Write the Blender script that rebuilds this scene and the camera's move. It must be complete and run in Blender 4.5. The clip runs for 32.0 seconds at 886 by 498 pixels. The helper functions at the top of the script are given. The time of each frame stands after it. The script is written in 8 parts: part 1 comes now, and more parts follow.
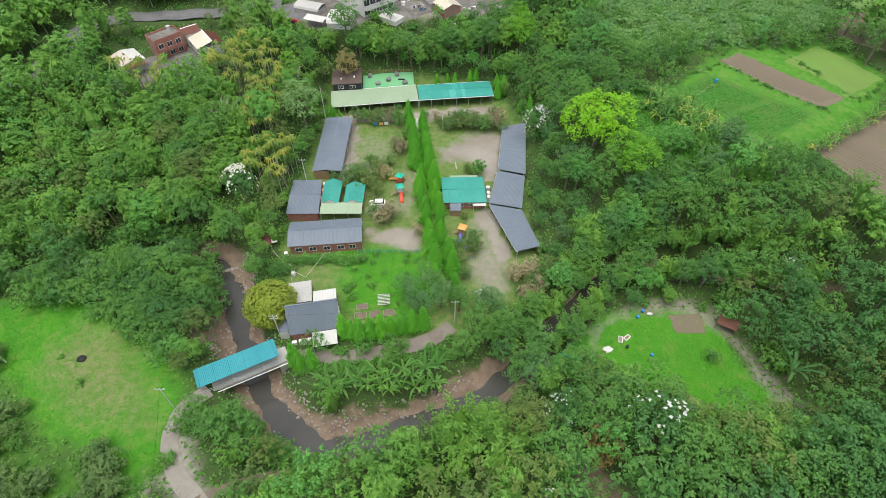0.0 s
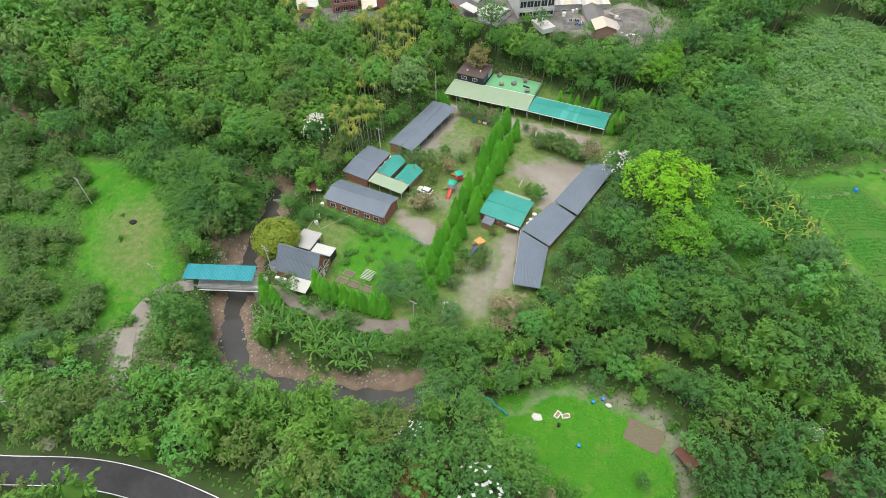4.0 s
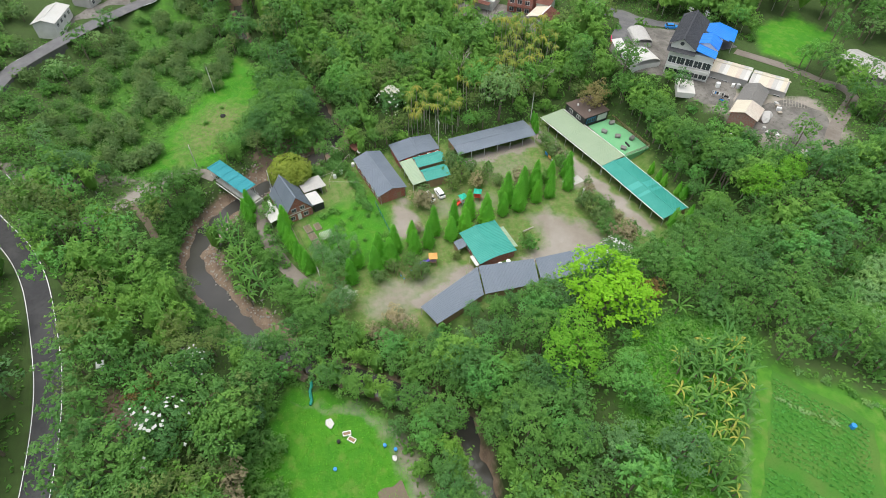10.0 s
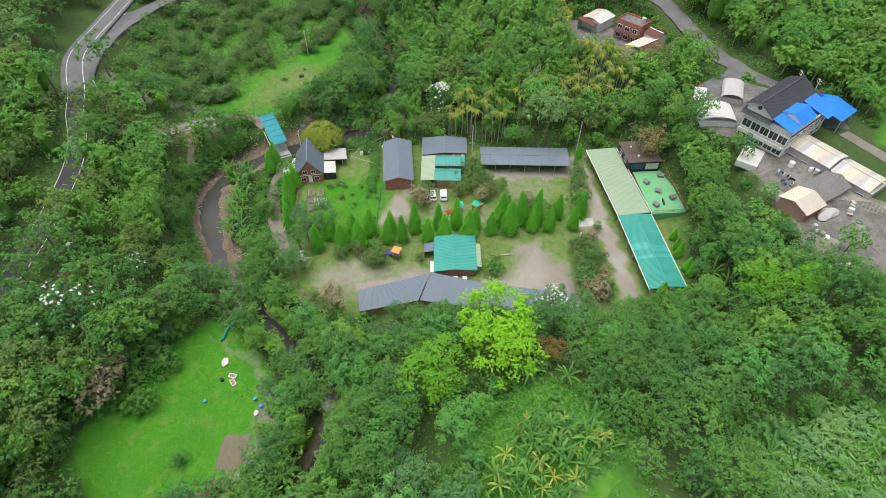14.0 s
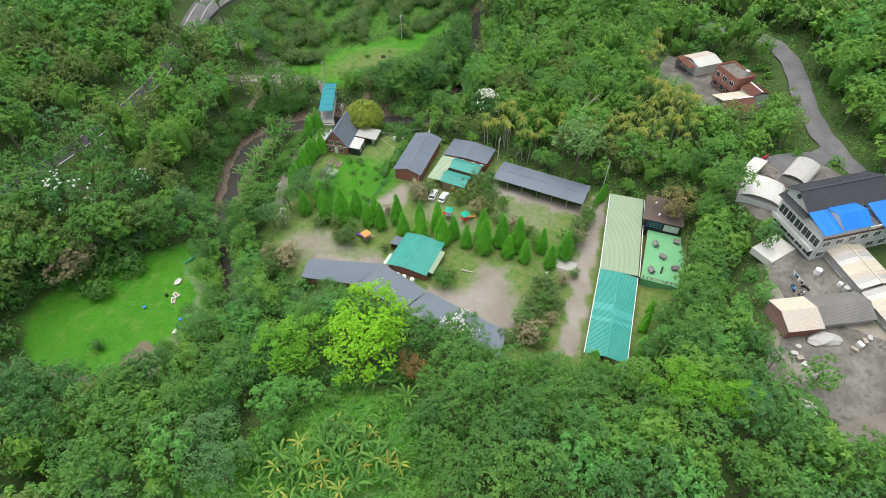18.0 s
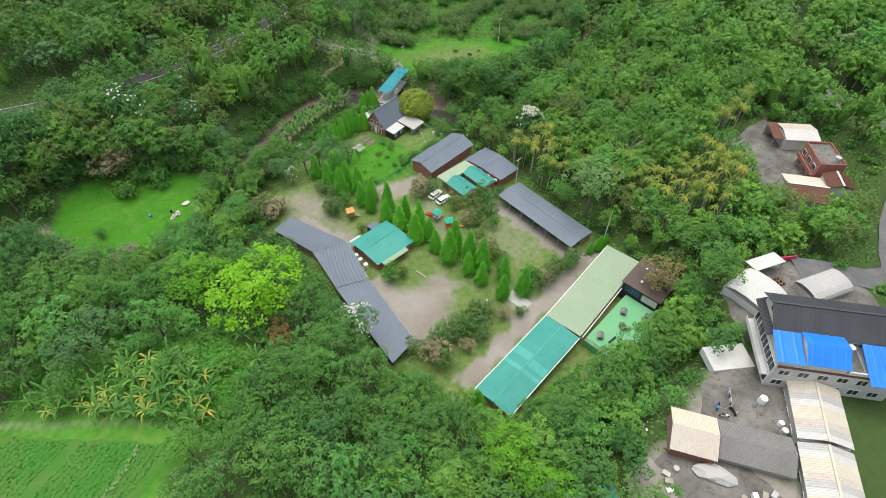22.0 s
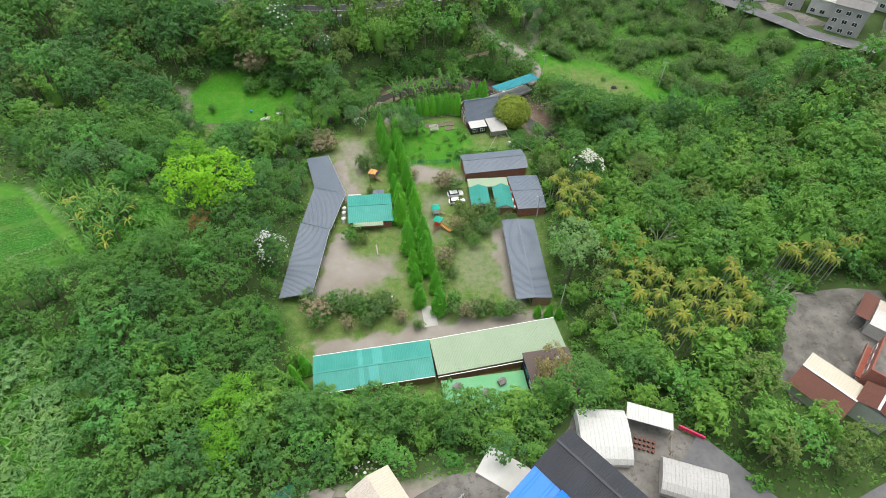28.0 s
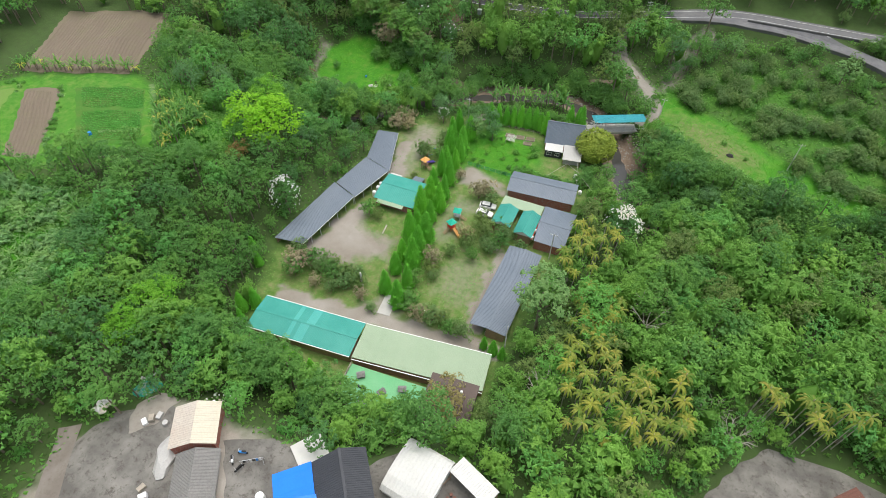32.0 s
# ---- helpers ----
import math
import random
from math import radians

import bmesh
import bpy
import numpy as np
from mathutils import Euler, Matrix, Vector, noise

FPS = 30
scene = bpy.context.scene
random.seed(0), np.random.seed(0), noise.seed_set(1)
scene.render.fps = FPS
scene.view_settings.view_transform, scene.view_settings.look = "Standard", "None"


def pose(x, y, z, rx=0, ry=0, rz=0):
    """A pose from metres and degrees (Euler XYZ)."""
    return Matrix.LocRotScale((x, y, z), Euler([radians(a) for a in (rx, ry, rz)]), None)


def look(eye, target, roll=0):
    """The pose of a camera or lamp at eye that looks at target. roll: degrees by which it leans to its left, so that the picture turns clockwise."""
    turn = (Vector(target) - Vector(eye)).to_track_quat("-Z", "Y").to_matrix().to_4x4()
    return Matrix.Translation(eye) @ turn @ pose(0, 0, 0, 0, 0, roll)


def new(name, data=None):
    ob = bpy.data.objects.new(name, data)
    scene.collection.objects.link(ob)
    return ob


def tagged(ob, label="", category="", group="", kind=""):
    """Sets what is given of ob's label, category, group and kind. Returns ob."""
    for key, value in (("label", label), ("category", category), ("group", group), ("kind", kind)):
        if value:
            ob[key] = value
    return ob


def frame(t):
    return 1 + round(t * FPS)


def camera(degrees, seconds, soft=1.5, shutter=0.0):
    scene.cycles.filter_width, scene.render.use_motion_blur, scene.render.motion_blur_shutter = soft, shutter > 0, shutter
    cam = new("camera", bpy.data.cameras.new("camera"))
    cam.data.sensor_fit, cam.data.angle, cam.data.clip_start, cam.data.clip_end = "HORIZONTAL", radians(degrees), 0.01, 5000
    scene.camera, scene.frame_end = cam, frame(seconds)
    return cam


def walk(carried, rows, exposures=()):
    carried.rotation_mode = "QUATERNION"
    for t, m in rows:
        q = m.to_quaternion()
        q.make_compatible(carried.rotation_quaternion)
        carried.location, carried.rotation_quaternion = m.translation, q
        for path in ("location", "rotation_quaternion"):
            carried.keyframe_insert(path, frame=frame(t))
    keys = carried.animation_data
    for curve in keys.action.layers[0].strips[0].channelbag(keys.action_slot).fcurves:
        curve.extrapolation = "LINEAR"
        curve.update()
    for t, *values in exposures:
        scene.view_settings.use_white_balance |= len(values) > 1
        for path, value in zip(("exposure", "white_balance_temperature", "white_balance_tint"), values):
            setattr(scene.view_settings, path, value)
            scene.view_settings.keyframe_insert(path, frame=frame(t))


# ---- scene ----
cam = camera(77.0, 32.0, soft=0.85)
METRES, EYE, TILT, LEAN, TURN = 370.0, 102.7, -47.87, 0.0, 0.0
ROWS = [
    (0.0, 0.0, 0.0, 0.0, 0.0, 0.0, -0.0),
    (0.5, 0.0154, 0.0007, 0.0006, 2.59, -0.07, -2.78),
    (1.0, 0.0309, 0.0022, 0.0019, 5.2, -0.26, -5.57),
    (1.5, 0.0462, 0.0042, 0.0037, 7.79, -0.53, -8.35),
    (2.0, 0.0614, 0.0069, 0.0067, 10.43, -1.01, -11.07),
    (2.5, 0.0762, 0.0102, 0.0102, 13.07, -1.57, -13.77),
    (3.0, 0.0908, 0.0142, 0.0145, 15.77, -2.26, -16.44),
    (3.5, 0.105, 0.0188, 0.0195, 18.52, -3.1, -19.04),
    (5.5, 0.156, 0.0419, 0.0455, 29.71, -7.6, -28.6),
    (6.0, 0.1675, 0.0491, 0.0534, 32.54, -9.0, -30.63),
    (6.5, 0.1785, 0.0567, 0.0619, 35.4, -10.5, -32.52),
    (7.0, 0.1888, 0.0646, 0.0708, 38.21, -12.05, -34.27),
    (7.5, 0.1984, 0.0728, 0.0799, 41.1, -13.71, -35.97),
    (8.0, 0.2076, 0.0815, 0.0894, 44.17, -15.5, -37.56),
    (8.5, 0.2159, 0.0904, 0.0994, 47.35, -17.45, -39.09),
    (9.0, 0.2236, 0.0997, 0.1096, 50.66, -19.55, -40.53),
    (9.5, 0.2306, 0.1091, 0.12, 54.13, -21.81, -41.88),
    (10.0, 0.237, 0.1187, 0.1306, 57.74, -24.24, -43.11),
    (10.5, 0.2427, 0.1285, 0.1415, 61.51, -26.84, -44.22),
    (11.0, 0.2476, 0.1384, 0.1527, 65.46, -29.6, -45.22),
    (11.5, 0.2516, 0.1485, 0.164, 69.54, -32.52, -46.08),
    (12.0, 0.2549, 0.1588, 0.1755, 73.85, -35.62, -46.78),
    (12.5, 0.2574, 0.1692, 0.1871, 78.25, -38.82, -47.32),
    (13.0, 0.259, 0.1797, 0.1987, 82.66, -42.04, -47.69),
    (13.5, 0.2596, 0.1901, 0.2104, 87.09, -45.35, -47.87),
    (14.0, 0.2596, 0.2007, 0.2219, 91.53, -48.6, -47.9),
    (14.5, 0.2586, 0.2113, 0.2336, 95.97, -51.89, -47.76),
    (16.5, 0.2474, 0.2535, 0.2794, 112.97, -64.17, -45.58),
    (17.0, 0.2424, 0.2634, 0.2904, 116.89, -66.95, -44.68),
    (17.5, 0.2372, 0.2726, 0.3006, 120.45, -69.42, -43.72),
    (18.0, 0.2308, 0.2822, 0.3112, 124.22, -71.98, -42.55),
    (18.5, 0.2239, 0.2916, 0.3218, 127.85, -74.38, -41.26),
    (19.0, 0.2161, 0.3007, 0.3319, 131.36, -76.65, -39.85),
    (19.5, 0.2076, 0.3095, 0.3417, 134.76, -78.79, -38.36),
    (20.0, 0.1982, 0.3181, 0.3513, 137.92, -80.72, -36.72),
    (20.5, 0.1883, 0.3263, 0.3605, 141.0, -82.52, -35.05),
    (21.0, 0.1777, 0.3342, 0.3692, 143.95, -84.17, -33.32),
    (21.5, 0.1667, 0.3417, 0.3774, 146.74, -85.67, -31.57),
    (22.0, 0.1551, 0.3488, 0.3852, 149.38, -87.01, -29.77),
    (22.5, 0.1431, 0.3554, 0.3925, 151.91, -88.24, -27.96),
    (23.0, 0.1305, 0.3616, 0.3995, 154.35, -89.34, -26.09),
    (23.5, 0.1175, 0.3674, 0.4058, 156.7, -90.34, -24.19),
    (24.0, 0.1043, 0.3727, 0.4117, 159.04, -91.24, -22.25),
    (24.5, 0.0905, 0.3776, 0.4171, 161.28, -92.06, -20.23),
    (25.0, 0.0765, 0.382, 0.4219, 163.51, -92.76, -18.17),
    (25.5, 0.0622, 0.3859, 0.4262, 165.74, -93.41, -16.05),
    (27.5, 0.002, 0.3967, 0.437, 175.3, -95.14, -5.99),
    (28.0, -0.0136, 0.3975, 0.4379, 177.65, -95.33, -3.39),
    (28.5, -0.0291, 0.3977, 0.4382, 179.99, -95.41, -0.82),
    (29.0, -0.0447, 0.3973, 0.4378, 182.31, -95.37, 1.74),
    (29.5, -0.0602, 0.3962, 0.4367, 184.62, -95.24, 4.28),
    (30.0, -0.0756, 0.3945, 0.4349, 186.92, -95.0, 6.78),
    (30.5, -0.0907, 0.3922, 0.4325, 189.29, -94.66, 9.29),
    (31.0, -0.1055, 0.3893, 0.4294, 191.85, -94.18, 11.93),
    (31.5, -0.1201, 0.3857, 0.4256, 194.46, -93.58, 14.57),
    (32.0, -0.1343, 0.3814, 0.4212, 197.15, -92.84, 17.18),
]
walk(cam, [(t, pose(0, 0, EYE, TILT, LEAN, TURN) @ pose(METRES * x, METRES * y, METRES * z, 90 + pitch, roll, yaw)) for t, x, y, z, yaw, pitch, roll in ROWS])

# ---- daylight: an overcast sky with a wide, weak sun ----
scene.view_settings.exposure = 0.60
world = bpy.data.worlds.new("overcast_sky")
scene.world = world
world.use_nodes = True
wn = world.node_tree.nodes
wl = world.node_tree.links
sky = wn.new("ShaderNodeTexSky")
sky.sky_type = "NISHITA"
sky.sun_disc = False
sky.sun_elevation = radians(78)
sky.sun_rotation = radians(200)
sky.dust_density = 3.0
grey = wn.new("ShaderNodeHueSaturation")
grey.inputs["Saturation"].default_value = 0.40
wl.new(sky.outputs[0], grey.inputs["Color"])
wl.new(grey.outputs[0], wn["Background"].inputs["Color"])
wn["Background"].inputs["Strength"].default_value = 0.15
sun_data = bpy.data.lights.new("sun", "SUN")
sun_data.energy = 1.5
sun_data.angle = radians(55)
sun_data.color = (1.0, 0.97, 0.9)
sun = new("sun", sun_data)
sun.matrix_world = look((-8, -18, 160), (0, 0, 0))


# ---- materials ----
class Nodes:
    """A short way to write a node material."""

    def __init__(self, name):
        self.mat = bpy.data.materials.new(name)
        self.mat.use_nodes = True
        self.tree = self.mat.node_tree
        self.bsdf = self.tree.nodes["Principled BSDF"]
        self.out = self.tree.nodes["Material Output"]
        self.bsdf.inputs["Specular IOR Level"].default_value = 0.3

    def add(self, kind, **values):
        n = self.tree.nodes.new(kind)
        for key, value in values.items():
            n.inputs[key.replace("_", " ")].default_value = value
        return n

    def link(self, a, b):
        self.tree.links.new(a, b)

    def coords(self, kind="Object"):
        return self.add("ShaderNodeTexCoord").outputs[kind]

    def position(self):
        return self.add("ShaderNodeNewGeometry").outputs["Position"]

    def noise(self, scale, detail=4.0, where=None, rough=0.6):
        n = self.add("ShaderNodeTexNoise", Scale=scale, Detail=detail, Roughness=rough)
        self.link(where or self.position(), n.inputs["Vector"])
        return n.outputs["Fac"]

    def ramp(self, fac, stops):
        n = self.add("ShaderNodeValToRGB")
        el = n.color_ramp.elements
        el[0].position, el[0].color = stops[0][0], (*stops[0][1], 1)
        el[1].position, el[1].color = stops[-1][0], (*stops[-1][1], 1)
        for p, c in stops[1:-1]:
            el.new(p).color = (*c, 1)
        self.link(fac, n.inputs[0])
        return n.outputs[0]

    def mix(self, fac, a, b, blend="MIX"):
        n = self.add("ShaderNodeMix")
        n.data_type, n.blend_type = "RGBA", blend
        for value, slot in ((fac, 0), (a, 6), (b, 7)):
            if isinstance(value, (int, float)):
                n.inputs[slot].default_value = value
            elif isinstance(value, tuple):
                n.inputs[slot].default_value = (*value, 1)
            else:
                self.link(value, n.inputs[slot])
        return n.outputs[2]

    def math(self, op, a, b=0.0, clamp=False):
        n = self.add("ShaderNodeMath")
        n.operation, n.use_clamp = op, clamp
        for value, slot in ((a, 0), (b, 1)):
            if isinstance(value, (int, float)):
                n.inputs[slot].default_value = value
            else:
                self.link(value, n.inputs[slot])
        return n.outputs[0]

    def bump(self, height, strength=0.4, distance=0.1):
        n = self.add("ShaderNodeBump", Strength=strength, Distance=distance)
        self.link(height, n.inputs["Height"])
        self.link(n.outputs[0], self.bsdf.inputs["Normal"])

    def done(self, color, rough=0.8, metal=0.0):
        if isinstance(color, tuple):
            self.bsdf.inputs["Base Color"].default_value = (*color, 1)
        else:
            self.link(color, self.bsdf.inputs["Base Color"])
        self.bsdf.inputs["Roughness"].default_value = rough
        self.bsdf.inputs["Metallic"].default_value = metal
        return self.mat


def leaf_mat(name, dark, light, tint, amount=0.5, glow=0.44):
    """Leaves: each clump its own shade, each crown its own tint, some light shining through."""
    m = Nodes(name)
    dark = (dark[0] * 1.36, dark[1] * 1.26, dark[2] * 1.5 + 0.009)
    light = (light[0] * 1.08, light[1] * 1.03, light[2] * 1.25 + 0.010)
    geo = m.add("ShaderNodeNewGeometry")
    info = m.add("ShaderNodeObjectInfo")
    tree = m.add("ShaderNodeAttribute")
    tree.attribute_name = "tree"
    each = m.math("FRACT", m.math("ADD", tree.outputs["Fac"], info.outputs["Random"]))
    col = m.mix(geo.outputs["Random Per Island"], dark, light)
    lean = tuple(a * k for a, k in zip(light, (1.22, 1.16, 0.8)))
    col = m.mix(m.math("MULTIPLY", m.math("SUBTRACT", each, 0.55, True), 1.1), col, lean)
    col = m.mix(m.math("MULTIPLY", m.math("SUBTRACT", 0.4, each, True), 1.3), col, dark)
    crown = m.noise(0.13, 1.5)
    crown = m.math("MULTIPLY", m.math("SUBTRACT", crown, 0.36, True), 2.8, True)
    col = m.mix(m.math("MULTIPLY", crown, amount), col, tint)
    deep = m.math("MULTIPLY", m.math("SUBTRACT", m.noise(0.17, 1.0), 0.46, True), 3.2, True)
    col = m.mix(m.math("MULTIPLY", deep, 0.5), col, dark)
    m.done(col, 0.55)
    m.bsdf.inputs["Specular IOR Level"].default_value = 0.25
    thin = m.add("ShaderNodeBsdfTranslucent")
    m.link(m.mix(0.5, col, (0.17, 0.3, 0.06), "MIX"), thin.inputs["Color"])
    both = m.add("ShaderNodeMixShader")
    both.inputs[0].default_value = glow
    m.link(m.bsdf.outputs[0], both.inputs[1])
    m.link(thin.outputs[0], both.inputs[2])
    m.link(both.outputs[0], m.out.inputs["Surface"])
    return m.mat


def plain_mat(name, color, rough=0.7, vary=0.25, scale=1.5, metal=0.0, grime=(0.12, 0.11, 0.09)):
    """Paint, plaster, plastic or timber with stains and fine grain."""
    m = Nodes(name)
    big = m.noise(scale * 0.35, 5.0)
    fine = m.noise(scale * 9.0, 3.0)
    col = m.mix(m.math("MULTIPLY", m.math("SUBTRACT", big, 0.4, True), vary * 3.2), color, grime)
    col = m.mix(m.math("MULTIPLY", fine, 0.25), col, tuple(min(1.0, c * 1.25) for c in color))
    m.bump(fine, 0.2, 0.03)
    return m.done(col, rough, metal)


def roof_mat(name, color, worn, streak=0.35, rough=0.55):
    """Coated sheet metal: faded in patches, streaked by the rain, each sheet a little different."""
    m = Nodes(name)
    info = m.add("ShaderNodeObjectInfo")
    blotch = m.noise(0.18, 4.0)
    fine = m.noise(3.5, 4.0)
    col = m.mix(m.math("MULTIPLY", m.math("SUBTRACT", blotch, 0.35, True), 1.6), color, worn)
    col = m.mix(m.math("MULTIPLY", m.math("SUBTRACT", fine, 0.45, True), streak * 3.0), col, tuple(c * 0.55 for c in color))
    col = m.mix(m.math("MULTIPLY", info.outputs["Random"], 0.16), col, worn)
    m.bump(fine, 0.15, 0.02)
    m.bsdf.inputs["Specular IOR Level"].default_value = 0.35
    return m.done(col, rough)


M = {}
M["broad"] = leaf_mat("broad_leaf", (0.062, 0.185, 0.034), (0.160, 0.355, 0.066), (0.17, 0.37, 0.06), 0.6)
M["dark"] = leaf_mat("dark_leaf", (0.048, 0.155, 0.034), (0.132, 0.315, 0.070), (0.12, 0.28, 0.08), 0.6)
M["blue"] = leaf_mat("blue_green_leaf", (0.072, 0.190, 0.056), (0.175, 0.345, 0.110), (0.14, 0.30, 0.08), 0.5)
M["olive"] = leaf_mat("olive_leaf", (0.085, 0.170, 0.034), (0.200, 0.310, 0.070), (0.24, 0.30, 0.09), 0.6)
M["bamboo"] = leaf_mat("bamboo_leaf", (0.098, 0.260, 0.034), (0.225, 0.460, 0.070), (0.23, 0.43, 0.07), 0.5)
M["lime_green"] = leaf_mat("green_lime_leaf", (0.105, 0.330, 0.016), (0.230, 0.510, 0.034), (0.20, 0.45, 0.03), 0.4)
M["lime"] = leaf_mat("lime_leaf", (0.145, 0.410, 0.010), (0.300, 0.630, 0.022), (0.26, 0.56, 0.02), 0.4)
M["cypress"] = leaf_mat("cypress_leaf", (0.110, 0.410, 0.030), (0.240, 0.690, 0.055), (0.19, 0.58, 0.05), 0.4, 0.55)
M["palm"] = leaf_mat("palm_leaf", (0.115, 0.235, 0.030), (0.470, 0.440, 0.080), (0.24, 0.36, 0.05), 0.4)
M["banana"] = leaf_mat("banana_leaf", (0.060, 0.190, 0.032), (0.190, 0.390, 0.066), (0.14, 0.34, 0.045), 0.4, 0.36)
M["yellow"] = leaf_mat("yellowed_leaf", (0.190, 0.400, 0.060), (0.820, 0.640, 0.120), (0.35, 0.40, 0.09), 0.4)
M["golden"] = leaf_mat("golden_leaf", (0.180, 0.270, 0.030), (0.340, 0.430, 0.050), (0.28, 0.38, 0.04), 0.4)
M["tan"] = leaf_mat("tan_leaf", (0.251, 0.215, 0.070), (0.376, 0.317, 0.114), (0.251, 0.272, 0.089), 0.4)
M["brown"] = leaf_mat("brown_twig", (0.190, 0.175, 0.080), (0.300, 0.270, 0.130), (0.180, 0.220, 0.080), 0.5, 0.1)
M["russet"] = leaf_mat("russet_leaf", (0.140, 0.090, 0.030), (0.270, 0.180, 0.060), (0.20, 0.18, 0.05), 0.4)
M["shrub"] = leaf_mat("shrub_leaf", (0.085, 0.185, 0.045), (0.195, 0.320, 0.085), (0.21, 0.30, 0.10), 0.6)
M["blossom"] = leaf_mat("white_blossom", (0.60, 0.64, 0.50), (0.82, 0.83, 0.74), (0.75, 0.77, 0.66), 0.3)
M["scrub"] = leaf_mat("scrub_leaf", (0.062, 0.215, 0.030), (0.150, 0.370, 0.055), (0.20, 0.37, 0.07), 0.6)
M["grass"] = leaf_mat("grass_blade", (0.055, 0.290, 0.010), (0.130, 0.440, 0.018), (0.170, 0.400, 0.035), 0.5)
M["young_crop"] = leaf_mat("young_crop_leaf", (0.050, 0.230, 0.024), (0.120, 0.380, 0.050), (0.10, 0.32, 0.04), 0.4)
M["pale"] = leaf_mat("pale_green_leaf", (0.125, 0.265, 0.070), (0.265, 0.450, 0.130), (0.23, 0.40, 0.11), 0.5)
M["fresh"] = leaf_mat("fresh_green_leaf", (0.080, 0.270, 0.050), (0.190, 0.480, 0.095), (0.20, 0.45, 0.06), 0.5)
M["cane"] = leaf_mat("cane_leaf", (0.125, 0.290, 0.085), (0.280, 0.490, 0.150), (0.24, 0.45, 0.12), 0.5)
M["bark"] = plain_mat("bark", (0.20, 0.165, 0.12), 0.9, 0.4, 3.0)
M["pale_bark"] = plain_mat("pale_bark", (0.42, 0.39, 0.33), 0.9, 0.3, 3.0)
M["slate"] = roof_mat("slate_grey_sheet", (0.142, 0.174, 0.212), (0.188, 0.218, 0.255), 0.25, 0.5)
M["teal"] = roof_mat("teal_sheet", (0.035, 0.275, 0.225), (0.080, 0.360, 0.300), 0.2, 0.5)
M["teal_pale"] = roof_mat("faded_teal_sheet", (0.060, 0.340, 0.300), (0.105, 0.420, 0.370), 0.2, 0.5)
M["teal_blue"] = roof_mat("blue_teal_sheet", (0.025, 0.250, 0.290), (0.050, 0.310, 0.340), 0.2, 0.5)
M["pale_green"] = roof_mat("pale_green_sheet", (0.285, 0.375, 0.250), (0.340, 0.420, 0.295), 0.2, 0.55)
M["mint"] = roof_mat("mint_turf", (0.130, 0.400, 0.180), (0.22, 0.46, 0.25), 0.4, 0.8)
M["tin"] = roof_mat("weathered_tin", (0.42, 0.41, 0.39), (0.50, 0.49, 0.46), 0.45, 0.6)
M["white_sheet"] = roof_mat("white_sheet", (0.58, 0.58, 0.55), (0.50, 0.49, 0.45), 0.3, 0.5)
M["cream_sheet"] = roof_mat("cream_sheet", (0.56, 0.51, 0.40), (0.62, 0.57, 0.46), 0.35, 0.6)
M["rust_white"] = roof_mat("rust_streaked_white_sheet", (0.58, 0.54, 0.47), (0.46, 0.35, 0.27), 0.6, 0.7)
M["charcoal"] = roof_mat("charcoal_tile", (0.045, 0.048, 0.055), (0.070, 0.074, 0.082), 0.3, 0.6)
M["old_tile"] = roof_mat("old_grey_tile", (0.20, 0.195, 0.185), (0.28, 0.27, 0.25), 0.6, 0.8)
M["brown_tile"] = roof_mat("brown_red_tile", (0.145, 0.060, 0.042), (0.20, 0.085, 0.06), 0.5, 0.7)
M["brown_roof"] = roof_mat("dark_brown_roof", (0.095, 0.068, 0.058), (0.13, 0.10, 0.085), 0.4, 0.7)
M["tarp"] = roof_mat("blue_tarpaulin", (0.010, 0.170, 0.720), (0.020, 0.230, 0.800), 0.15, 0.4)
M["white_wall"] = plain_mat("white_plaster", (0.62, 0.62, 0.59), 0.8, 0.25, 1.0)
M["grey_wall"] = plain_mat("grey_plaster", (0.42, 0.41, 0.39), 0.85, 0.35, 1.0)
M["black_wall"] = plain_mat("black_cladding", (0.030, 0.033, 0.038), 0.6, 0.2, 2.0)
M["timber"] = plain_mat("timber", (0.30, 0.20, 0.12), 0.8, 0.4, 3.0)
M["old_timber"] = plain_mat("grey_timber", (0.36, 0.32, 0.26), 0.85, 0.4, 3.0)
M["steel"] = plain_mat("galvanised_steel", (0.55, 0.56, 0.56), 0.45, 0.2, 2.0, 0.3)
M["white_paint"] = plain_mat("white_paint", (0.80, 0.80, 0.78), 0.45, 0.1, 2.0)
M["red_plastic"] = plain_mat("red_plastic", (0.62, 0.055, 0.025), 0.4, 0.1, 2.0)
M["teal_plastic"] = plain_mat("teal_plastic", (0.02, 0.42, 0.30), 0.4, 0.1, 2.0)
M["purple_plastic"] = plain_mat("purple_plastic", (0.16, 0.10, 0.50), 0.4, 0.1, 2.0)
M["blue_plastic"] = plain_mat("blue_plastic", (0.03, 0.24, 0.62), 0.4, 0.1, 2.0)
M["orange_plastic"] = plain_mat("orange_plastic", (0.75, 0.38, 0.12), 0.45, 0.1, 2.0)
M["pink_banner"] = plain_mat("crimson_banner", (0.62, 0.04, 0.12), 0.6, 0.1, 2.0)
M["rubber"] = plain_mat("black_rubber", (0.02, 0.02, 0.02), 0.8, 0.1, 2.0)
M["concrete"] = plain_mat("concrete", (0.46, 0.45, 0.42), 0.9, 0.4, 0.6)
M["light_concrete"] = plain_mat("light_concrete", (0.62, 0.61, 0.57), 0.9, 0.35, 0.6)
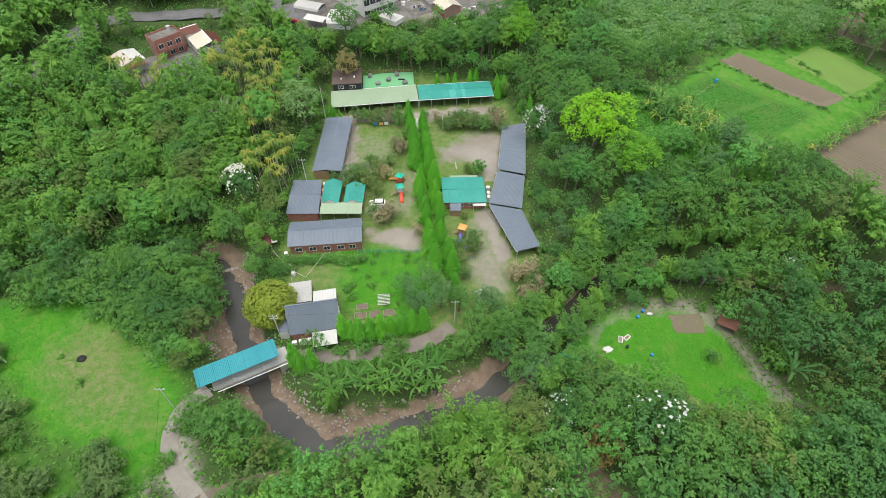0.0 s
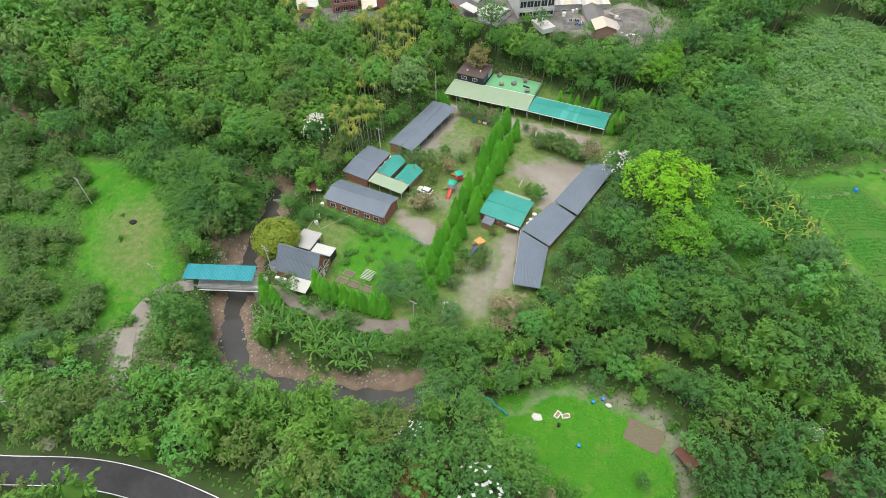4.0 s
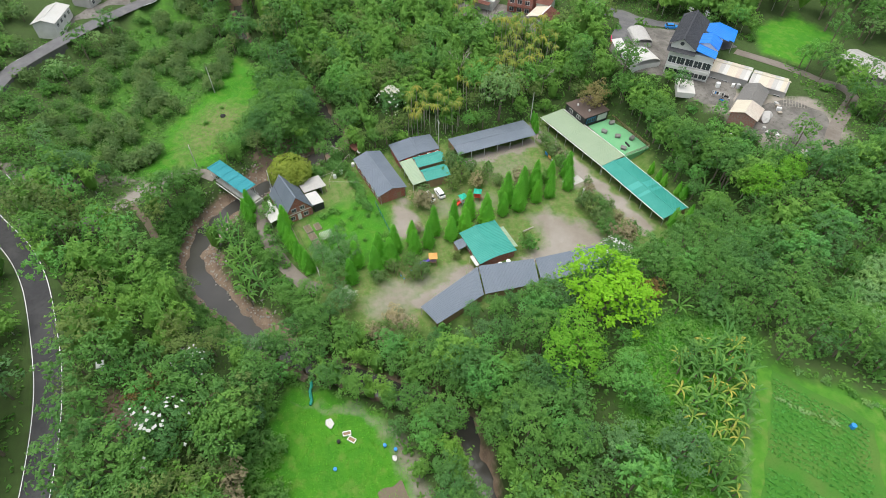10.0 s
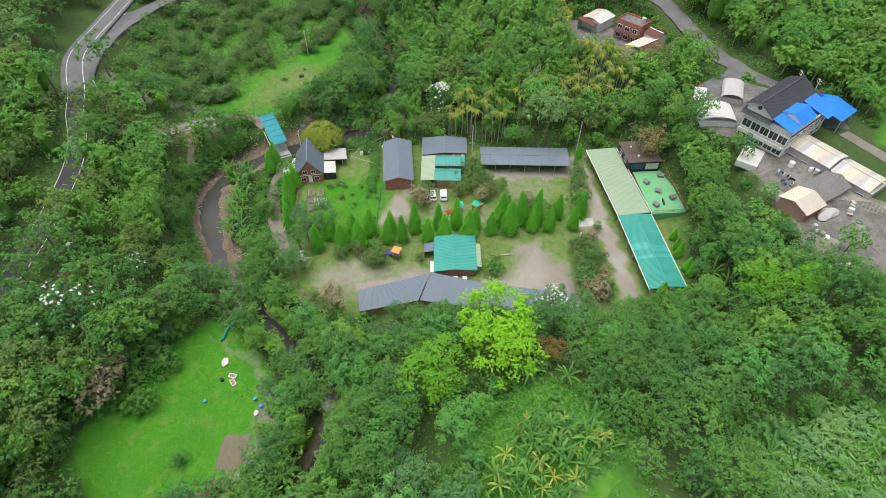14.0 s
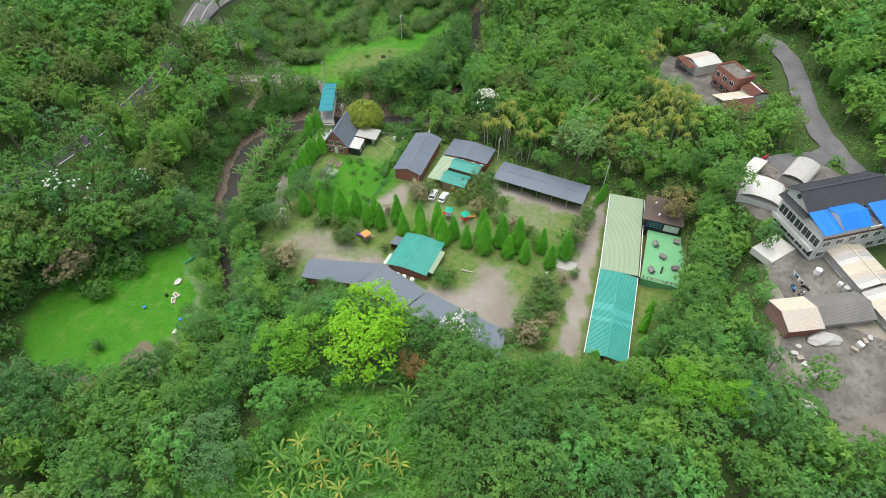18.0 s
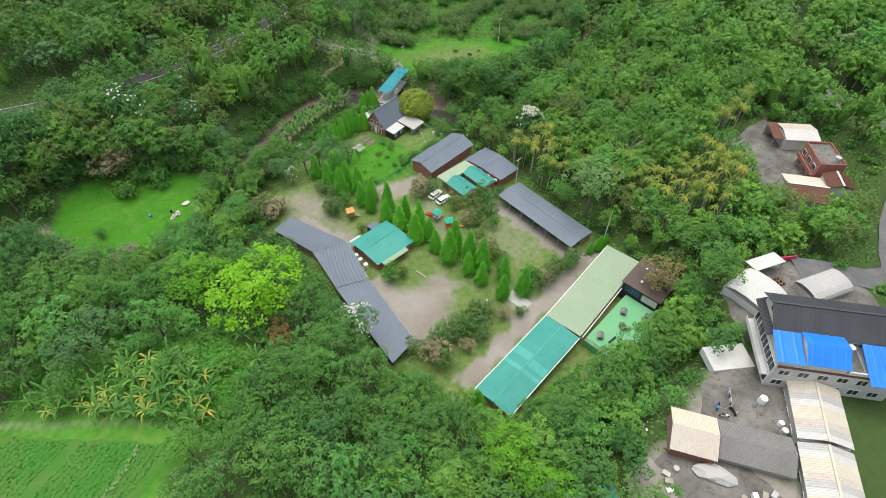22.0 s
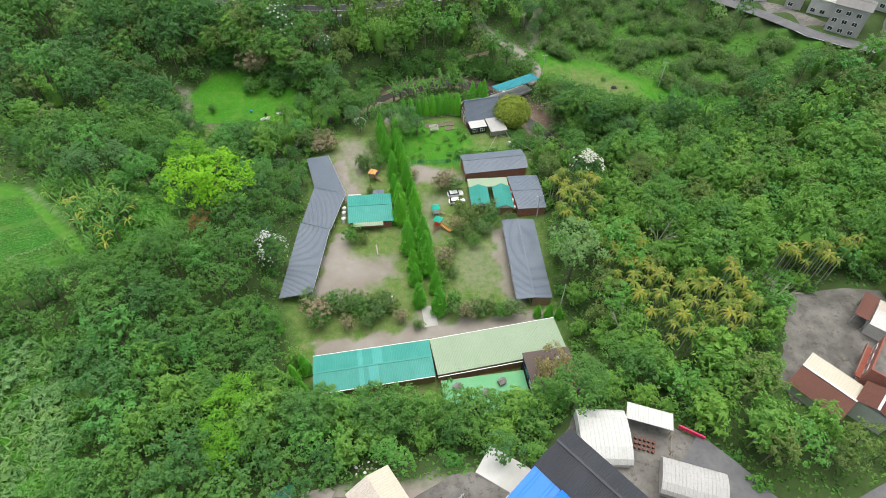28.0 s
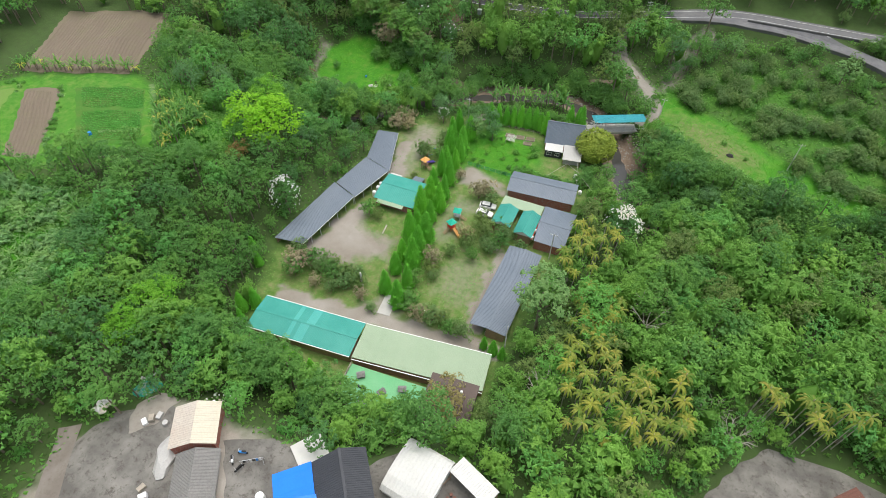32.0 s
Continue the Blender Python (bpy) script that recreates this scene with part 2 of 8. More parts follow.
M["dark_wall"] = plain_mat("dark_stained_concrete", (0.115, 0.115, 0.110), 0.9, 0.5, 0.8, 0.0, (0.035, 0.04, 0.03))
M["rock"] = plain_mat("river_stone", (0.30, 0.28, 0.25), 0.9, 0.4, 1.0)
M["net"] = plain_mat("green_netting", (0.02, 0.26, 0.19), 0.7, 0.2, 2.0)


def brick_mat():
    m = Nodes("red_brick")
    tex = m.add("ShaderNodeTexBrick", Scale=1.0, Mortar_Size=0.012)
    tex.inputs["Brick Width"].default_value = 0.22
    tex.inputs["Row Height"].default_value = 0.07
    tex.inputs["Color1"].default_value = (0.34, 0.078, 0.050, 1)
    tex.inputs["Color2"].default_value = (0.42, 0.115, 0.070, 1)
    tex.inputs["Mortar"].default_value = (0.36, 0.31, 0.27, 1)
    turned = m.add("ShaderNodeMapping")
    turned.inputs["Rotation"].default_value = (radians(90), 0, 0)
    m.link(m.coords(), turned.inputs["Vector"])
    m.link(turned.outputs[0], tex.inputs["Vector"])
    col = m.mix(m.math("MULTIPLY", m.noise(1.2), 0.5), tex.outputs["Color"], (0.20, 0.07, 0.05))
    return m.done(col, 0.9)


def glass_mat():
    m = Nodes("window_glass")
    m.bsdf.inputs["Specular IOR Level"].default_value = 0.6
    return m.done((0.045, 0.055, 0.06), 0.08)


def road_mat(name, base, worn, crack=0.5):
    m = Nodes(name)
    big = m.noise(0.25, 6.0)
    mid = m.noise(1.1, 6.0, None, 0.7)
    fine = m.noise(14.0, 3.0)
    col = m.mix(m.math("MULTIPLY", m.math("SUBTRACT", big, 0.38, True), 2.4), base, worn)
    col = m.mix(m.math("MULTIPLY", m.math("SUBTRACT", mid, 0.52, True), 5.0 * crack, True), col, (base[0] * 0.55, base[1] * 0.5, base[2] * 0.44))
    col = m.mix(m.math("MULTIPLY", fine, 0.35), col, tuple(c * 0.6 for c in base))
    m.bump(fine, 0.4, 0.02)
    return m.done(col, 0.9)


def water_mat():
    m = Nodes("stream_water")
    ripple = m.noise(1.6, 4.0)
    m.bump(ripple, 0.12, 0.05)
    m.bsdf.inputs["Specular IOR Level"].default_value = 0.5
    col = m.mix(m.noise(0.12, 3.0), (0.040, 0.040, 0.036), (0.085, 0.080, 0.072))
    return m.done(col, 0.12)


def field_mat(name, soil, crop, amount):
    """Tilled rows: soil between lines of young plants."""
    m = Nodes(name)
    big = m.noise(0.16, 5.0)
    fine = m.noise(3.0, 5.0)
    col = m.mix(m.math("ADD", m.math("MULTIPLY", m.math("SUBTRACT", big, 0.5), 2.2), amount, True), soil, crop)
    col = m.mix(m.math("MULTIPLY", fine, 0.6), col, tuple(c * 0.55 for c in crop))
    m.bump(fine, 0.6, 0.12)
    return m.done(col, 0.95)


def ground_mat():
    """Forest litter, lawn, dry grass and bare earth, laid out by the sheet's own cover map."""
    m = Nodes("ground_cover")
    cover = m.add("ShaderNodeVertexColor")
    cover.layer_name = "cover"
    parts = m.add("ShaderNodeSeparateColor")
    m.link(cover.outputs["Color"], parts.inputs[0])
    big = m.noise(0.09, 5.0)
    mid = m.noise(0.6, 5.0)
    fine = m.noise(4.5, 5.0)
    litter = m.mix(mid, (0.040, 0.055, 0.020), (0.060, 0.120, 0.026))
    lawn = m.mix(m.math("MULTIPLY", m.math("SUBTRACT", mid, 0.3, True), 2.0), (0.042, 0.220, 0.010), (0.105, 0.300, 0.018))
    lawn = m.mix(m.math("MULTIPLY", m.math("SUBTRACT", big, 0.42, True), 2.2), lawn, (0.040, 0.190, 0.014))
    lawn = m.mix(m.math("MULTIPLY", m.math("SUBTRACT", m.noise(0.3, 3.0), 0.52, True), 4.0, True), lawn, (0.150, 0.255, 0.045))
    lawn = m.mix(m.math("MULTIPLY", fine, 0.55), lawn, (0.045, 0.150, 0.012))
    dry = m.mix(m.math("MULTIPLY", m.math("SUBTRACT", mid, 0.35, True), 2.2), (0.115, 0.190, 0.040), (0.250, 0.235, 0.120))
    dry = m.mix(m.math("MULTIPLY", fine, 0.35), dry, (0.10, 0.13, 0.04))
    soil = m.mix(m.math("MULTIPLY", m.math("SUBTRACT", big, 0.3, True), 2.2), (0.230, 0.200, 0.160), (0.440, 0.410, 0.370))
    soil = m.mix(m.math("MULTIPLY", mid, 0.4), soil, (0.25, 0.22, 0.18))
    soil = m.mix(m.math("MULTIPLY", fine, 0.4), soil, (0.15, 0.13, 0.10))
    rough_edge = m.math("MULTIPLY", m.math("SUBTRACT", mid, 0.5), 0.9)

    def spread(channel):
        f = m.math("ADD", parts.outputs[channel], m.math("MULTIPLY", rough_edge, m.math("MULTIPLY", parts.outputs[channel], 1.0)))
        return m.math("MULTIPLY", m.math("SUBTRACT", f, 0.22, True), 2.2, True)

    col = m.mix(spread(1), litter, lawn)
    col = m.mix(spread(2), col, dry)
    col = m.mix(spread(0), col, soil)
    mud = m.mix(m.math("MULTIPLY", m.math("SUBTRACT", mid, 0.3, True), 2.2), (0.130, 0.092, 0.066), (0.245, 0.180, 0.128))
    mud = m.mix(m.math("MULTIPLY", m.math("SUBTRACT", fine, 0.5, True), 2.0, True), mud, (0.30, 0.27, 0.235))
    wet = m.math("MULTIPLY", m.math("SUBTRACT", m.math("ADD", cover.outputs["Alpha"], m.math("MULTIPLY", rough_edge, 0.6)), 0.3, True), 2.6, True)
    col = m.mix(wet, col, mud)
    m.bump(fine, 0.6, 0.15)
    return m.done(col, 0.95)


M["brick"] = brick_mat()
M["glass"] = glass_mat()
M["asphalt"] = road_mat("asphalt", (0.050, 0.050, 0.054), (0.095, 0.094, 0.094))
M["worn_asphalt"] = road_mat("worn_asphalt", (0.135, 0.135, 0.140), (0.210, 0.208, 0.206))
M["old_road"] = road_mat("old_concrete_road", (0.265, 0.240, 0.205), (0.36, 0.335, 0.295))
M["lane"] = road_mat("earth_lane", (0.185, 0.160, 0.135), (0.27, 0.245, 0.215))
M["yard"] = road_mat("stained_yard_concrete", (0.125, 0.118, 0.105), (0.30, 0.285, 0.255), 1.0)
M["water"] = water_mat()
M["ploughed"] = field_mat("ploughed_soil", (0.205, 0.160, 0.125), (0.19, 0.18, 0.10), 0.1)
M["stubble"] = field_mat("stubble_grass", (0.165, 0.235, 0.060), (0.150, 0.290, 0.055), 0.5)
M["crop"] = field_mat("vegetable_field", (0.150, 0.190, 0.050), (0.052, 0.195, 0.020), 0.75)
M["ground"] = ground_mat()


# ---- mesh helpers ----
def mesh_from(name, verts, quads=None, tris=None):
    """A mesh from arrays of corners, of four-sided faces and of triangles."""
    me = bpy.data.meshes.new(name)
    verts = np.asarray(verts, dtype=np.float32).reshape(-1, 3)
    quads = np.zeros((0, 4), np.int32) if quads is None else np.asarray(quads, np.int32).reshape(-1, 4)
    tris = np.zeros((0, 3), np.int32) if tris is None else np.asarray(tris, np.int32).reshape(-1, 3)
    me.vertices.add(len(verts))
    me.vertices.foreach_set("co", verts.ravel())
    me.loops.add(quads.size + tris.size)
    me.loops.foreach_set("vertex_index", np.concatenate([quads.ravel(), tris.ravel()]))
    me.polygons.add(len(quads) + len(tris))
    starts = np.concatenate([np.arange(len(quads)) * 4, quads.size + np.arange(len(tris)) * 3]).astype(np.int32)
    me.polygons.foreach_set("loop_start", starts)
    me.update(calc_edges=True)
    me.shade_flat()
    return me


def thing(name, m, label, category, group="", kind=""):
    ob = new(name)
    ob.empty_display_size = 0.3
    ob.matrix_world = m
    return tagged(ob, label, category, group, kind)


def part(name, data, material, parent, label="", at=None):
    """One mesh object under a thing or a part. data: a bmesh or a mesh."""
    if isinstance(data, bmesh.types.BMesh):
        me = bpy.data.meshes.new(name)
        data.to_mesh(me)
        data.free()
    else:
        me = data
    if material is not None and not me.materials:
        me.materials.append(material)
    ob = new(name, me)
    ob.parent = parent
    if at is not None:
        ob.matrix_basis = at
    if label:
        ob["label"] = label
    return ob


def solo(name, data, material, label, category, m=None, group="", kind=""):
    ob = part(name, data, material, None)
    if m is not None:
        ob.matrix_world = m
    return tagged(ob, label, category, group, kind)


def box(x0, x1, y0, y1, z0, z1, bm=None, bevel=0.0):
    bm = bm or bmesh.new()
    made = bmesh.ops.create_cube(bm, size=1.0)["verts"]
    bmesh.ops.transform(bm, matrix=Matrix.LocRotScale(((x0 + x1) / 2, (y0 + y1) / 2, (z0 + z1) / 2), None, (x1 - x0, y1 - y0, z1 - z0)), verts=made)
    if bevel:
        edges = list({e for v in made for e in v.link_edges})
        bmesh.ops.bevel(bm, geom=edges, offset=bevel, segments=1, affect="EDGES")
    return bm


def rod(a, b, r0, r1=None, sides=6, bm=None):
    """A tapered bar from a to b."""
    bm = bm or bmesh.new()
    a, b = Vector(a), Vector(b)
    d = b - a
    r1 = r0 if r1 is None else r1
    turn = d.to_track_quat("Z", "Y").to_matrix().to_4x4()
    bmesh.ops.create_cone(bm, cap_ends=True, segments=sides, radius1=r0, radius2=r1, depth=d.length,
                          matrix=Matrix.Translation((a + b) / 2) @ turn)
    return bm


def sheet(parent, name, e0, e1, r1, r0, material, pitch=1.0, ribs=3, label="", rib=0.045, thick=0.05):
    """A sheet-metal roof slope between the eave e0-e1 and the ridge r0-r1, laid as single sheets with standing ribs."""
    e0, e1, r0, r1 = [Vector(p) for p in (e0, e1, r0, r1)]
    n = max(1, round((e1 - e0).length / pitch))
    up = (e1 - e0).cross(r0 - e0).normalized()
    if up.z < 0:
        up = -up
    for i in range(n):
        verts, quads = [], []
        cuts = [(0.0, 0.0)]
        for k in range(ribs):
            c = (k + 0.5) / ribs
            w = 0.14 / ribs
            cuts += [(c - w, 0.0), (c - w * 0.4, rib), (c + w * 0.4, rib), (c + w, 0.0)]
        cuts.append((1.0, 0.0))
        for s, h in cuts:
            f = (i + s * 0.996) / n
            lift = up * (h + 0.004 * (i % 2))
            a, b = e0.lerp(e1, f), r0.lerp(r1, f)
            verts += [a + lift, b + lift, a - up * thick, b - up * thick]
        for k in range(len(cuts) - 1):
            q = k * 4
            quads += [(q, q + 4, q + 5, q + 1), (q + 2, q + 3, q + 7, q + 6), (q, q + 2, q + 6, q + 4), (q + 1, q + 5, q + 7, q + 3)]
        last = (len(cuts) - 1) * 4
        quads += [(0, 1, 3, 2), (last, last + 2, last + 3, last + 1)]
        part(name, mesh_from(name, [tuple(v) for v in verts], quads), material, parent, label)


def inside(px, py, poly):
    """Which of the points lie in the polygon."""
    hit = np.zeros(px.shape, bool)
    for (x0, y0), (x1, y1) in zip(poly, poly[1:] + poly[:1]):
        crosses = (y0 > py) != (y1 > py)
        hit ^= crosses & (px < (x1 - x0) * (py - y0) / (y1 - y0 + 1e-9) + x0)
    return hit


def along(px, py, line):
    """Distance from the points to a line of corners."""
    best = np.full(px.shape, 1e9)
    for (x0, y0), (x1, y1) in zip(line, line[1:]):
        dx, dy = x1 - x0, y1 - y0
        f = np.clip(((px - x0) * dx + (py - y0) * dy) / (dx * dx + dy * dy + 1e-9), 0, 1)
        best = np.minimum(best, np.hypot(px - x0 - f * dx, py - y0 - f * dy))
    return best


def fade(px, py, poly, soft):
    """1 well inside the polygon, 0 well outside."""
    d = along(px, py, poly + poly[:1])
    d = np.where(inside(px, py, poly), d, -d)
    f = np.clip(d / soft * 0.5 + 0.5, 0, 1)
    return f * f * (3 - 2 * f)


# ---- the lie of the land ----
HIGH_SOUTH = [(-114, -12, 14), (-93, -12, 14), (-61, -7, 14), (-32, 8, 14), (-7, 17, 14), (12, 20, 14), (40, 22, 14), (80, 15, 15),
              (0, -20, 19), (-60, -40, 20), (60, -20, 19), (16, 30, 13), (34, 36, 8), (-10, 33, 6), (-28, 32, 4), (-48, 16, 8), (64, 36, 7)]
LOW_WEST = [(-70, 60, 3), (-85, 40, 4), (-60, 36, 3), (-110, 50, 4), (-47, 42, 3), (-80, 15, 8), (-140, 30, 13), (-161, 60, 13), (-120, 20, 9),
            (-100, 95, 2), (-135, 85, 3), (-70, 100, 2), (-48, 100, 1), (-60, 75, 2)]
NORTH_WEST = [(-60, 130, 3), (-50, 150, 3), (-82, 154, 9.5), (-75, 170, 9.5), (-92, 165, 9.5), (-110, 130, 7), (-95, 188, 12.5), (-57, 203, 13),
              (-119, 163, 13), (-60, 165, 8), (-45, 168, 6), (-130, 200, 18)]
NORTH = [(0, 190, 13), (-22, 190, 13), (-40, 183, 13), (14, 204, 13), (0, 240, 14), (-15, 177, 5), (8, 175, 6), (28, 180, 11), (-60, 240, 17), (40, 210, 15)]
EAST = [(60, 127, 17), (90, 140, 17), (75, 152, 17), (60, 200, 17), (110, 100, 16.5), (48, 124, 15), (40, 140, 11), (28, 158, 3), (38, 118, 8),
        (32, 100, 2), (60, 103, 9), (80, 90, 9), (45, 62, 0), (60, 52, 0), (28, 62, 0), (55, 76, 0), (75, 62, 3), (95, 60, 8), (120, 30, 13), (140, 140, 18)]
FLAT = [(-20, 110, 0), (0, 90, 0), (-20, 150, 0), (10, 130, 0), (-25, 78, 0), (15, 90, 0), (10, 62, 0), (-10, 60, 0)]
STREAM = [(-170, 78), (-130, 73), (-97, 86), (-75, 90), (-62, 91), (-54, 88.5), (-49.5, 80), (-45.5, 70.5), (-41, 61.5), (-36, 53), (-31, 48), (-25, 44.6), (-19, 43.6), (-10, 45.8),
          (0, 50.2), (8, 55), (18, 63), (28, 74), (36, 82), (44, 88.5), (57, 86.5), (75, 82), (110, 74)]
ROAD = [(112, -6), (98, -1.5), (86, 3.2), (70, 9.6), (56, 14.6), (40, 18.8), (20, 20.4), (4, 19.0), (-12, 16.2), (-24, 11.8), (-33, 6.8), (-46, 1.2), (-58, -5.0), (-70, -8.8), (-93, -9.2), (-115, -9.6), (-150, -11)]
SLIP_ROAD = [(-48, 1.6), (-57, -1.6), (-68, -3.4), (-86, -3.6), (-100, -0.4), (-111, 5.6), (-122, 16.5), (-133, 29.5), (-141, 41), (-148, 49.5), (-163, 59), (-190, 72)]
NORTH_ROAD = [(-130, 146), (-122, 164), (-119.5, 178), (-105, 188.6), (-84, 193), (-67, 199), (-57, 204), (-47, 210), (-38, 214), (-30, 214)]
POSTS = np.array(HIGH_SOUTH + LOW_WEST + NORTH_WEST + NORTH + EAST + FLAT, float)
_d = np.hypot(POSTS[:, None, 0] - POSTS[None, :, 0], POSTS[:, None, 1] - POSTS[None, :, 1])
_w = np.linalg.solve(np.block([[-_d - 2.0 * np.eye(len(POSTS)), np.ones((len(POSTS), 1))], [np.ones((1, len(POSTS))), np.zeros((1, 1))]]), np.append(POSTS[:, 2], 0.0))
COURT = [(-40, 70), (-40, 116), (-38, 146), (-38, 169), (-10, 172), (17, 166), (25, 143), (22, 108), (24, 88), (14, 72), (0, 66), (-30, 66)]

PADS = [([(12, 184), (18, 194), (22, 210), (4, 222), (-30, 226), (-50, 212), (-56, 196), (-52, 182), (-38, 175), (-29, 175), (-22, 184)], 14.9),
        ([(-106, 148), (-92, 147), (-77, 155), (-70, 166), (-70, 180), (-80, 188), (-100, 182), (-108, 166)], 9.5)]


def height(x, y):
    """The ground's height at arrays x, y."""
    x, y = np.asarray(x, float), np.asarray(y, float)
    cx, cy = np.clip(x, -180, 160), np.clip(y, -60, 280)
    h = np.full(x.shape, _w[-1])
    for (px, py, _), w in zip(POSTS, _w):
        h -= w * np.hypot(cx - px, cy - py)
    h = np.clip(h, -0.5, 24)
    h += 0.35 * np.sin(x * 0.21 + 1.3) * np.sin(y * 0.17) + 0.2 * np.sin(x * 0.53 + y * 0.31)
    h *= 1 - fade(x, y, COURT, 8.0)
    h *= 1 - 0.8 * fade(x, y, [(26, 60), (38, 74), (58, 74), (68, 52), (55, 44), (40, 48)], 6.0)
    for pad, level in PADS:
        f = fade(x, y, pad, 5.0)
        h = h * (1 - f) + level * f
    f = np.clip((9.0 - along(x, y, ROAD)) / 5.0, 0, 1)
    h = h * (1 - f) + 14.0 * f
    f = np.clip((4.4 - along(x, y, SLIP_ROAD)) / 1.2, 0, 1) * np.clip((along(x, y, ROAD) - 4.6) / 2.0, 0, 1)
    h = h * (1 - f) + np.interp(x, [-134, -96, -66], [13.0, 12.6, 14.0]) * f
    d = along(x, y, STREAM)
    wide = np.where(x < 10, 1.0, np.clip(1.0 - (x - 10) / 14.0, 0.55, 1.0)) * np.where(x > -66, np.where(x < -34, 0.85, 1.0), 0.6)
    f = np.clip((10.0 * wide - d) / (6.0 * wide), 0, 1)
    f = f * f * (3 - 2 * f)
    bed = -3.17 + 0.03 * d * d + 0.07 * np.sin(x * 0.9 + np.sin(y * 0.7)) * np.sin(y * 0.8) + 0.08 * np.sin(x * 0.31 - y * 0.23)
    return h * (1 - f) + bed * f


def ground_at(x, y):
    return float(height(np.array([x]), np.array([y]))[0])


# ---- ground sheet ----
def steps(inner0, inner1, step, outer0, outer1):
    """Even steps in the middle, growing steps out to the horizon."""
    mid = np.arange(inner0, inner1 + step / 2, step)
    out = []
    for start, end, sign in ((inner0, outer0, -1), (inner1, outer1, 1)):
        pos, s, run = start, step, []
        while (end - pos) * sign > 0:
            s *= 1.22
            pos += sign * s
            run.append(pos)
        out.append(run)
    return np.concatenate([out[0][::-1], mid, out[1]])


MEADOW = [(-49, 40), (-50, 50), (-55, 60), (-67, 72), (-80, 76), (-96, 75), (-110, 70), (-108, 62), (-92, 58), (-84, 53), (-73, 43), (-62, 41), (-54, 34)]
SCRUB_WEST = [(-94, 69), (-125, 64), (-158, 62), (-158, 48), (-128, 34), (-106, 22), (-80, 8), (-62, 18), (-52, 32), (-54, 34), (-62, 41), (-73, 43), (-84, 53), (-90, 58)]
LAWN = [(27, 63), (36, 73), (50, 75), (60, 73), (62, 61), (66, 52), (57, 42), (45, 44), (36, 50), (25, 58)]
GARDEN = [(-24, 91), (-5, 91), (-3, 80), (-8, 73), (-21, 76), (-22, 84)]
COURT_EAST = [(8, 140), (16, 141), (17, 137), (14, 121), (12, 119), (10, 126), (4, 128), (0, 127), (-1, 133), (3, 135)]
COURT_SOUTH = [(6, 104), (12, 104), (11, 97), (17, 88), (16, 79), (9, 78), (5, 86), (8, 95)]
LANE_NORTH = [(-34, 149), (-6, 153), (16, 156), (17, 151.5), (-2, 149.5), (-6, 143), (-10, 143), (-12, 147.5), (-34, 146)]
BAY_WEST = [(-28, 121), (-16, 122), (-13, 128), (-14, 140), (-28, 142)]
PARKING = [(-20, 105), (-8, 104), (-6, 122), (-14, 124), (-14, 110), (-20, 110)]
PAVING = [(-20, 99.5), (-6, 100.5), (-5, 92), (-9, 92), (-19, 96)]
YARD_NORTH = [(9, 188), (14, 195), (20, 200), (19, 212), (2, 216), (-8, 200), (-20, 196), (-22, 190), (-16, 186)]
FIELD_EDGE = [(58, 134), (64, 140), (74, 150), (84, 158), (104, 162), (118, 164), (128, 140), (112, 124), (92, 111), (82, 113)]
SLOPE_EAST = [(50, 118), (46, 130), (55, 142), (62, 138), (72, 120), (82, 112), (80, 104), (66, 108)]
LAWN_NORTH = [(-38, 248), (-22, 250), (-16, 236), (-14, 228), (-24, 222), (-37, 230)]
LAWN_SOUTH = [(58, 3), (74, 1), (92, -7), (96, -40), (72, -38), (56, -14)]
SCRUB_NE = [(58, 158), (52, 178), (50, 204), (62, 230), (110, 222), (130, 184), (118, 168), (100, 164), (84, 160)]
SLIP = [(20, 29), (20.5, 37), (27, 37), (30, 30.5), (26, 27)]
TRACK_WEST = [(-50, 44), (-46, 44), (-42, 36), (-36, 30), (-30, 24), (-34, 20), (-42, 28), (-52, 36), (-60, 12), (-64, 4), (-56, 2), (-50, 18)]
LAWN_RIM = [(28, 58), (33, 70), (44, 77), (55, 78), (62, 74), (67, 60), (70, 50), (66, 48), (62, 66), (54, 73), (44, 73), (36, 70), (31, 62)]

gx = steps(-110.0, 130.0, 1.0, -2200.0, 2200.0)
gy = steps(-30.0, 232.0, 1.0, -2200.0, 2200.0)
GX, GY = np.meshgrid(gx, gy)
GZ = height(GX, GY)
soil = np.zeros(GX.shape)
lawn = np.zeros(GX.shape)
dry = np.zeros(GX.shape)
wob = 1.2 * np.sin(GX * 0.9 + np.sin(GY * 0.6) * 2) + 1.0 * np.sin(GY * 0.77 + np.sin(GX * 0.5) * 2)
WX, WY = GX + wob * 0.5, GY - wob * 0.4
lawn = 0.46 * fade(WX, WY, SCRUB_WEST, 8)
for poly, soft in ((MEADOW, 8), (LAWN, 3), (GARDEN, 4), (SLOPE_EAST, 6), (SCRUB_NE, 10), (LAWN_SOUTH, 5), (LAWN_NORTH, 5)):
    lawn = np.maximum(lawn, fade(WX, WY, poly, soft))
lawn = np.maximum(lawn, 0.62 * fade(WX, WY, COURT, 6))
lawn = np.maximum(lawn, 0.7 * fade(WX, WY, FIELD_EDGE, 5))
dry = np.maximum(dry, 0.30 * fade(WX, WY, FIELD_EDGE, 6))
soil = np.maximum(soil, 0.32 * np.clip(1.8 - along(WX, WY, [(60, 137), (66, 130.5), (84, 114)]), 0, 1))
dry = np.maximum(dry, 0.58 * fade(WX, WY, COURT, 5) - 0.9 * fade(WX, WY, GARDEN, 6))
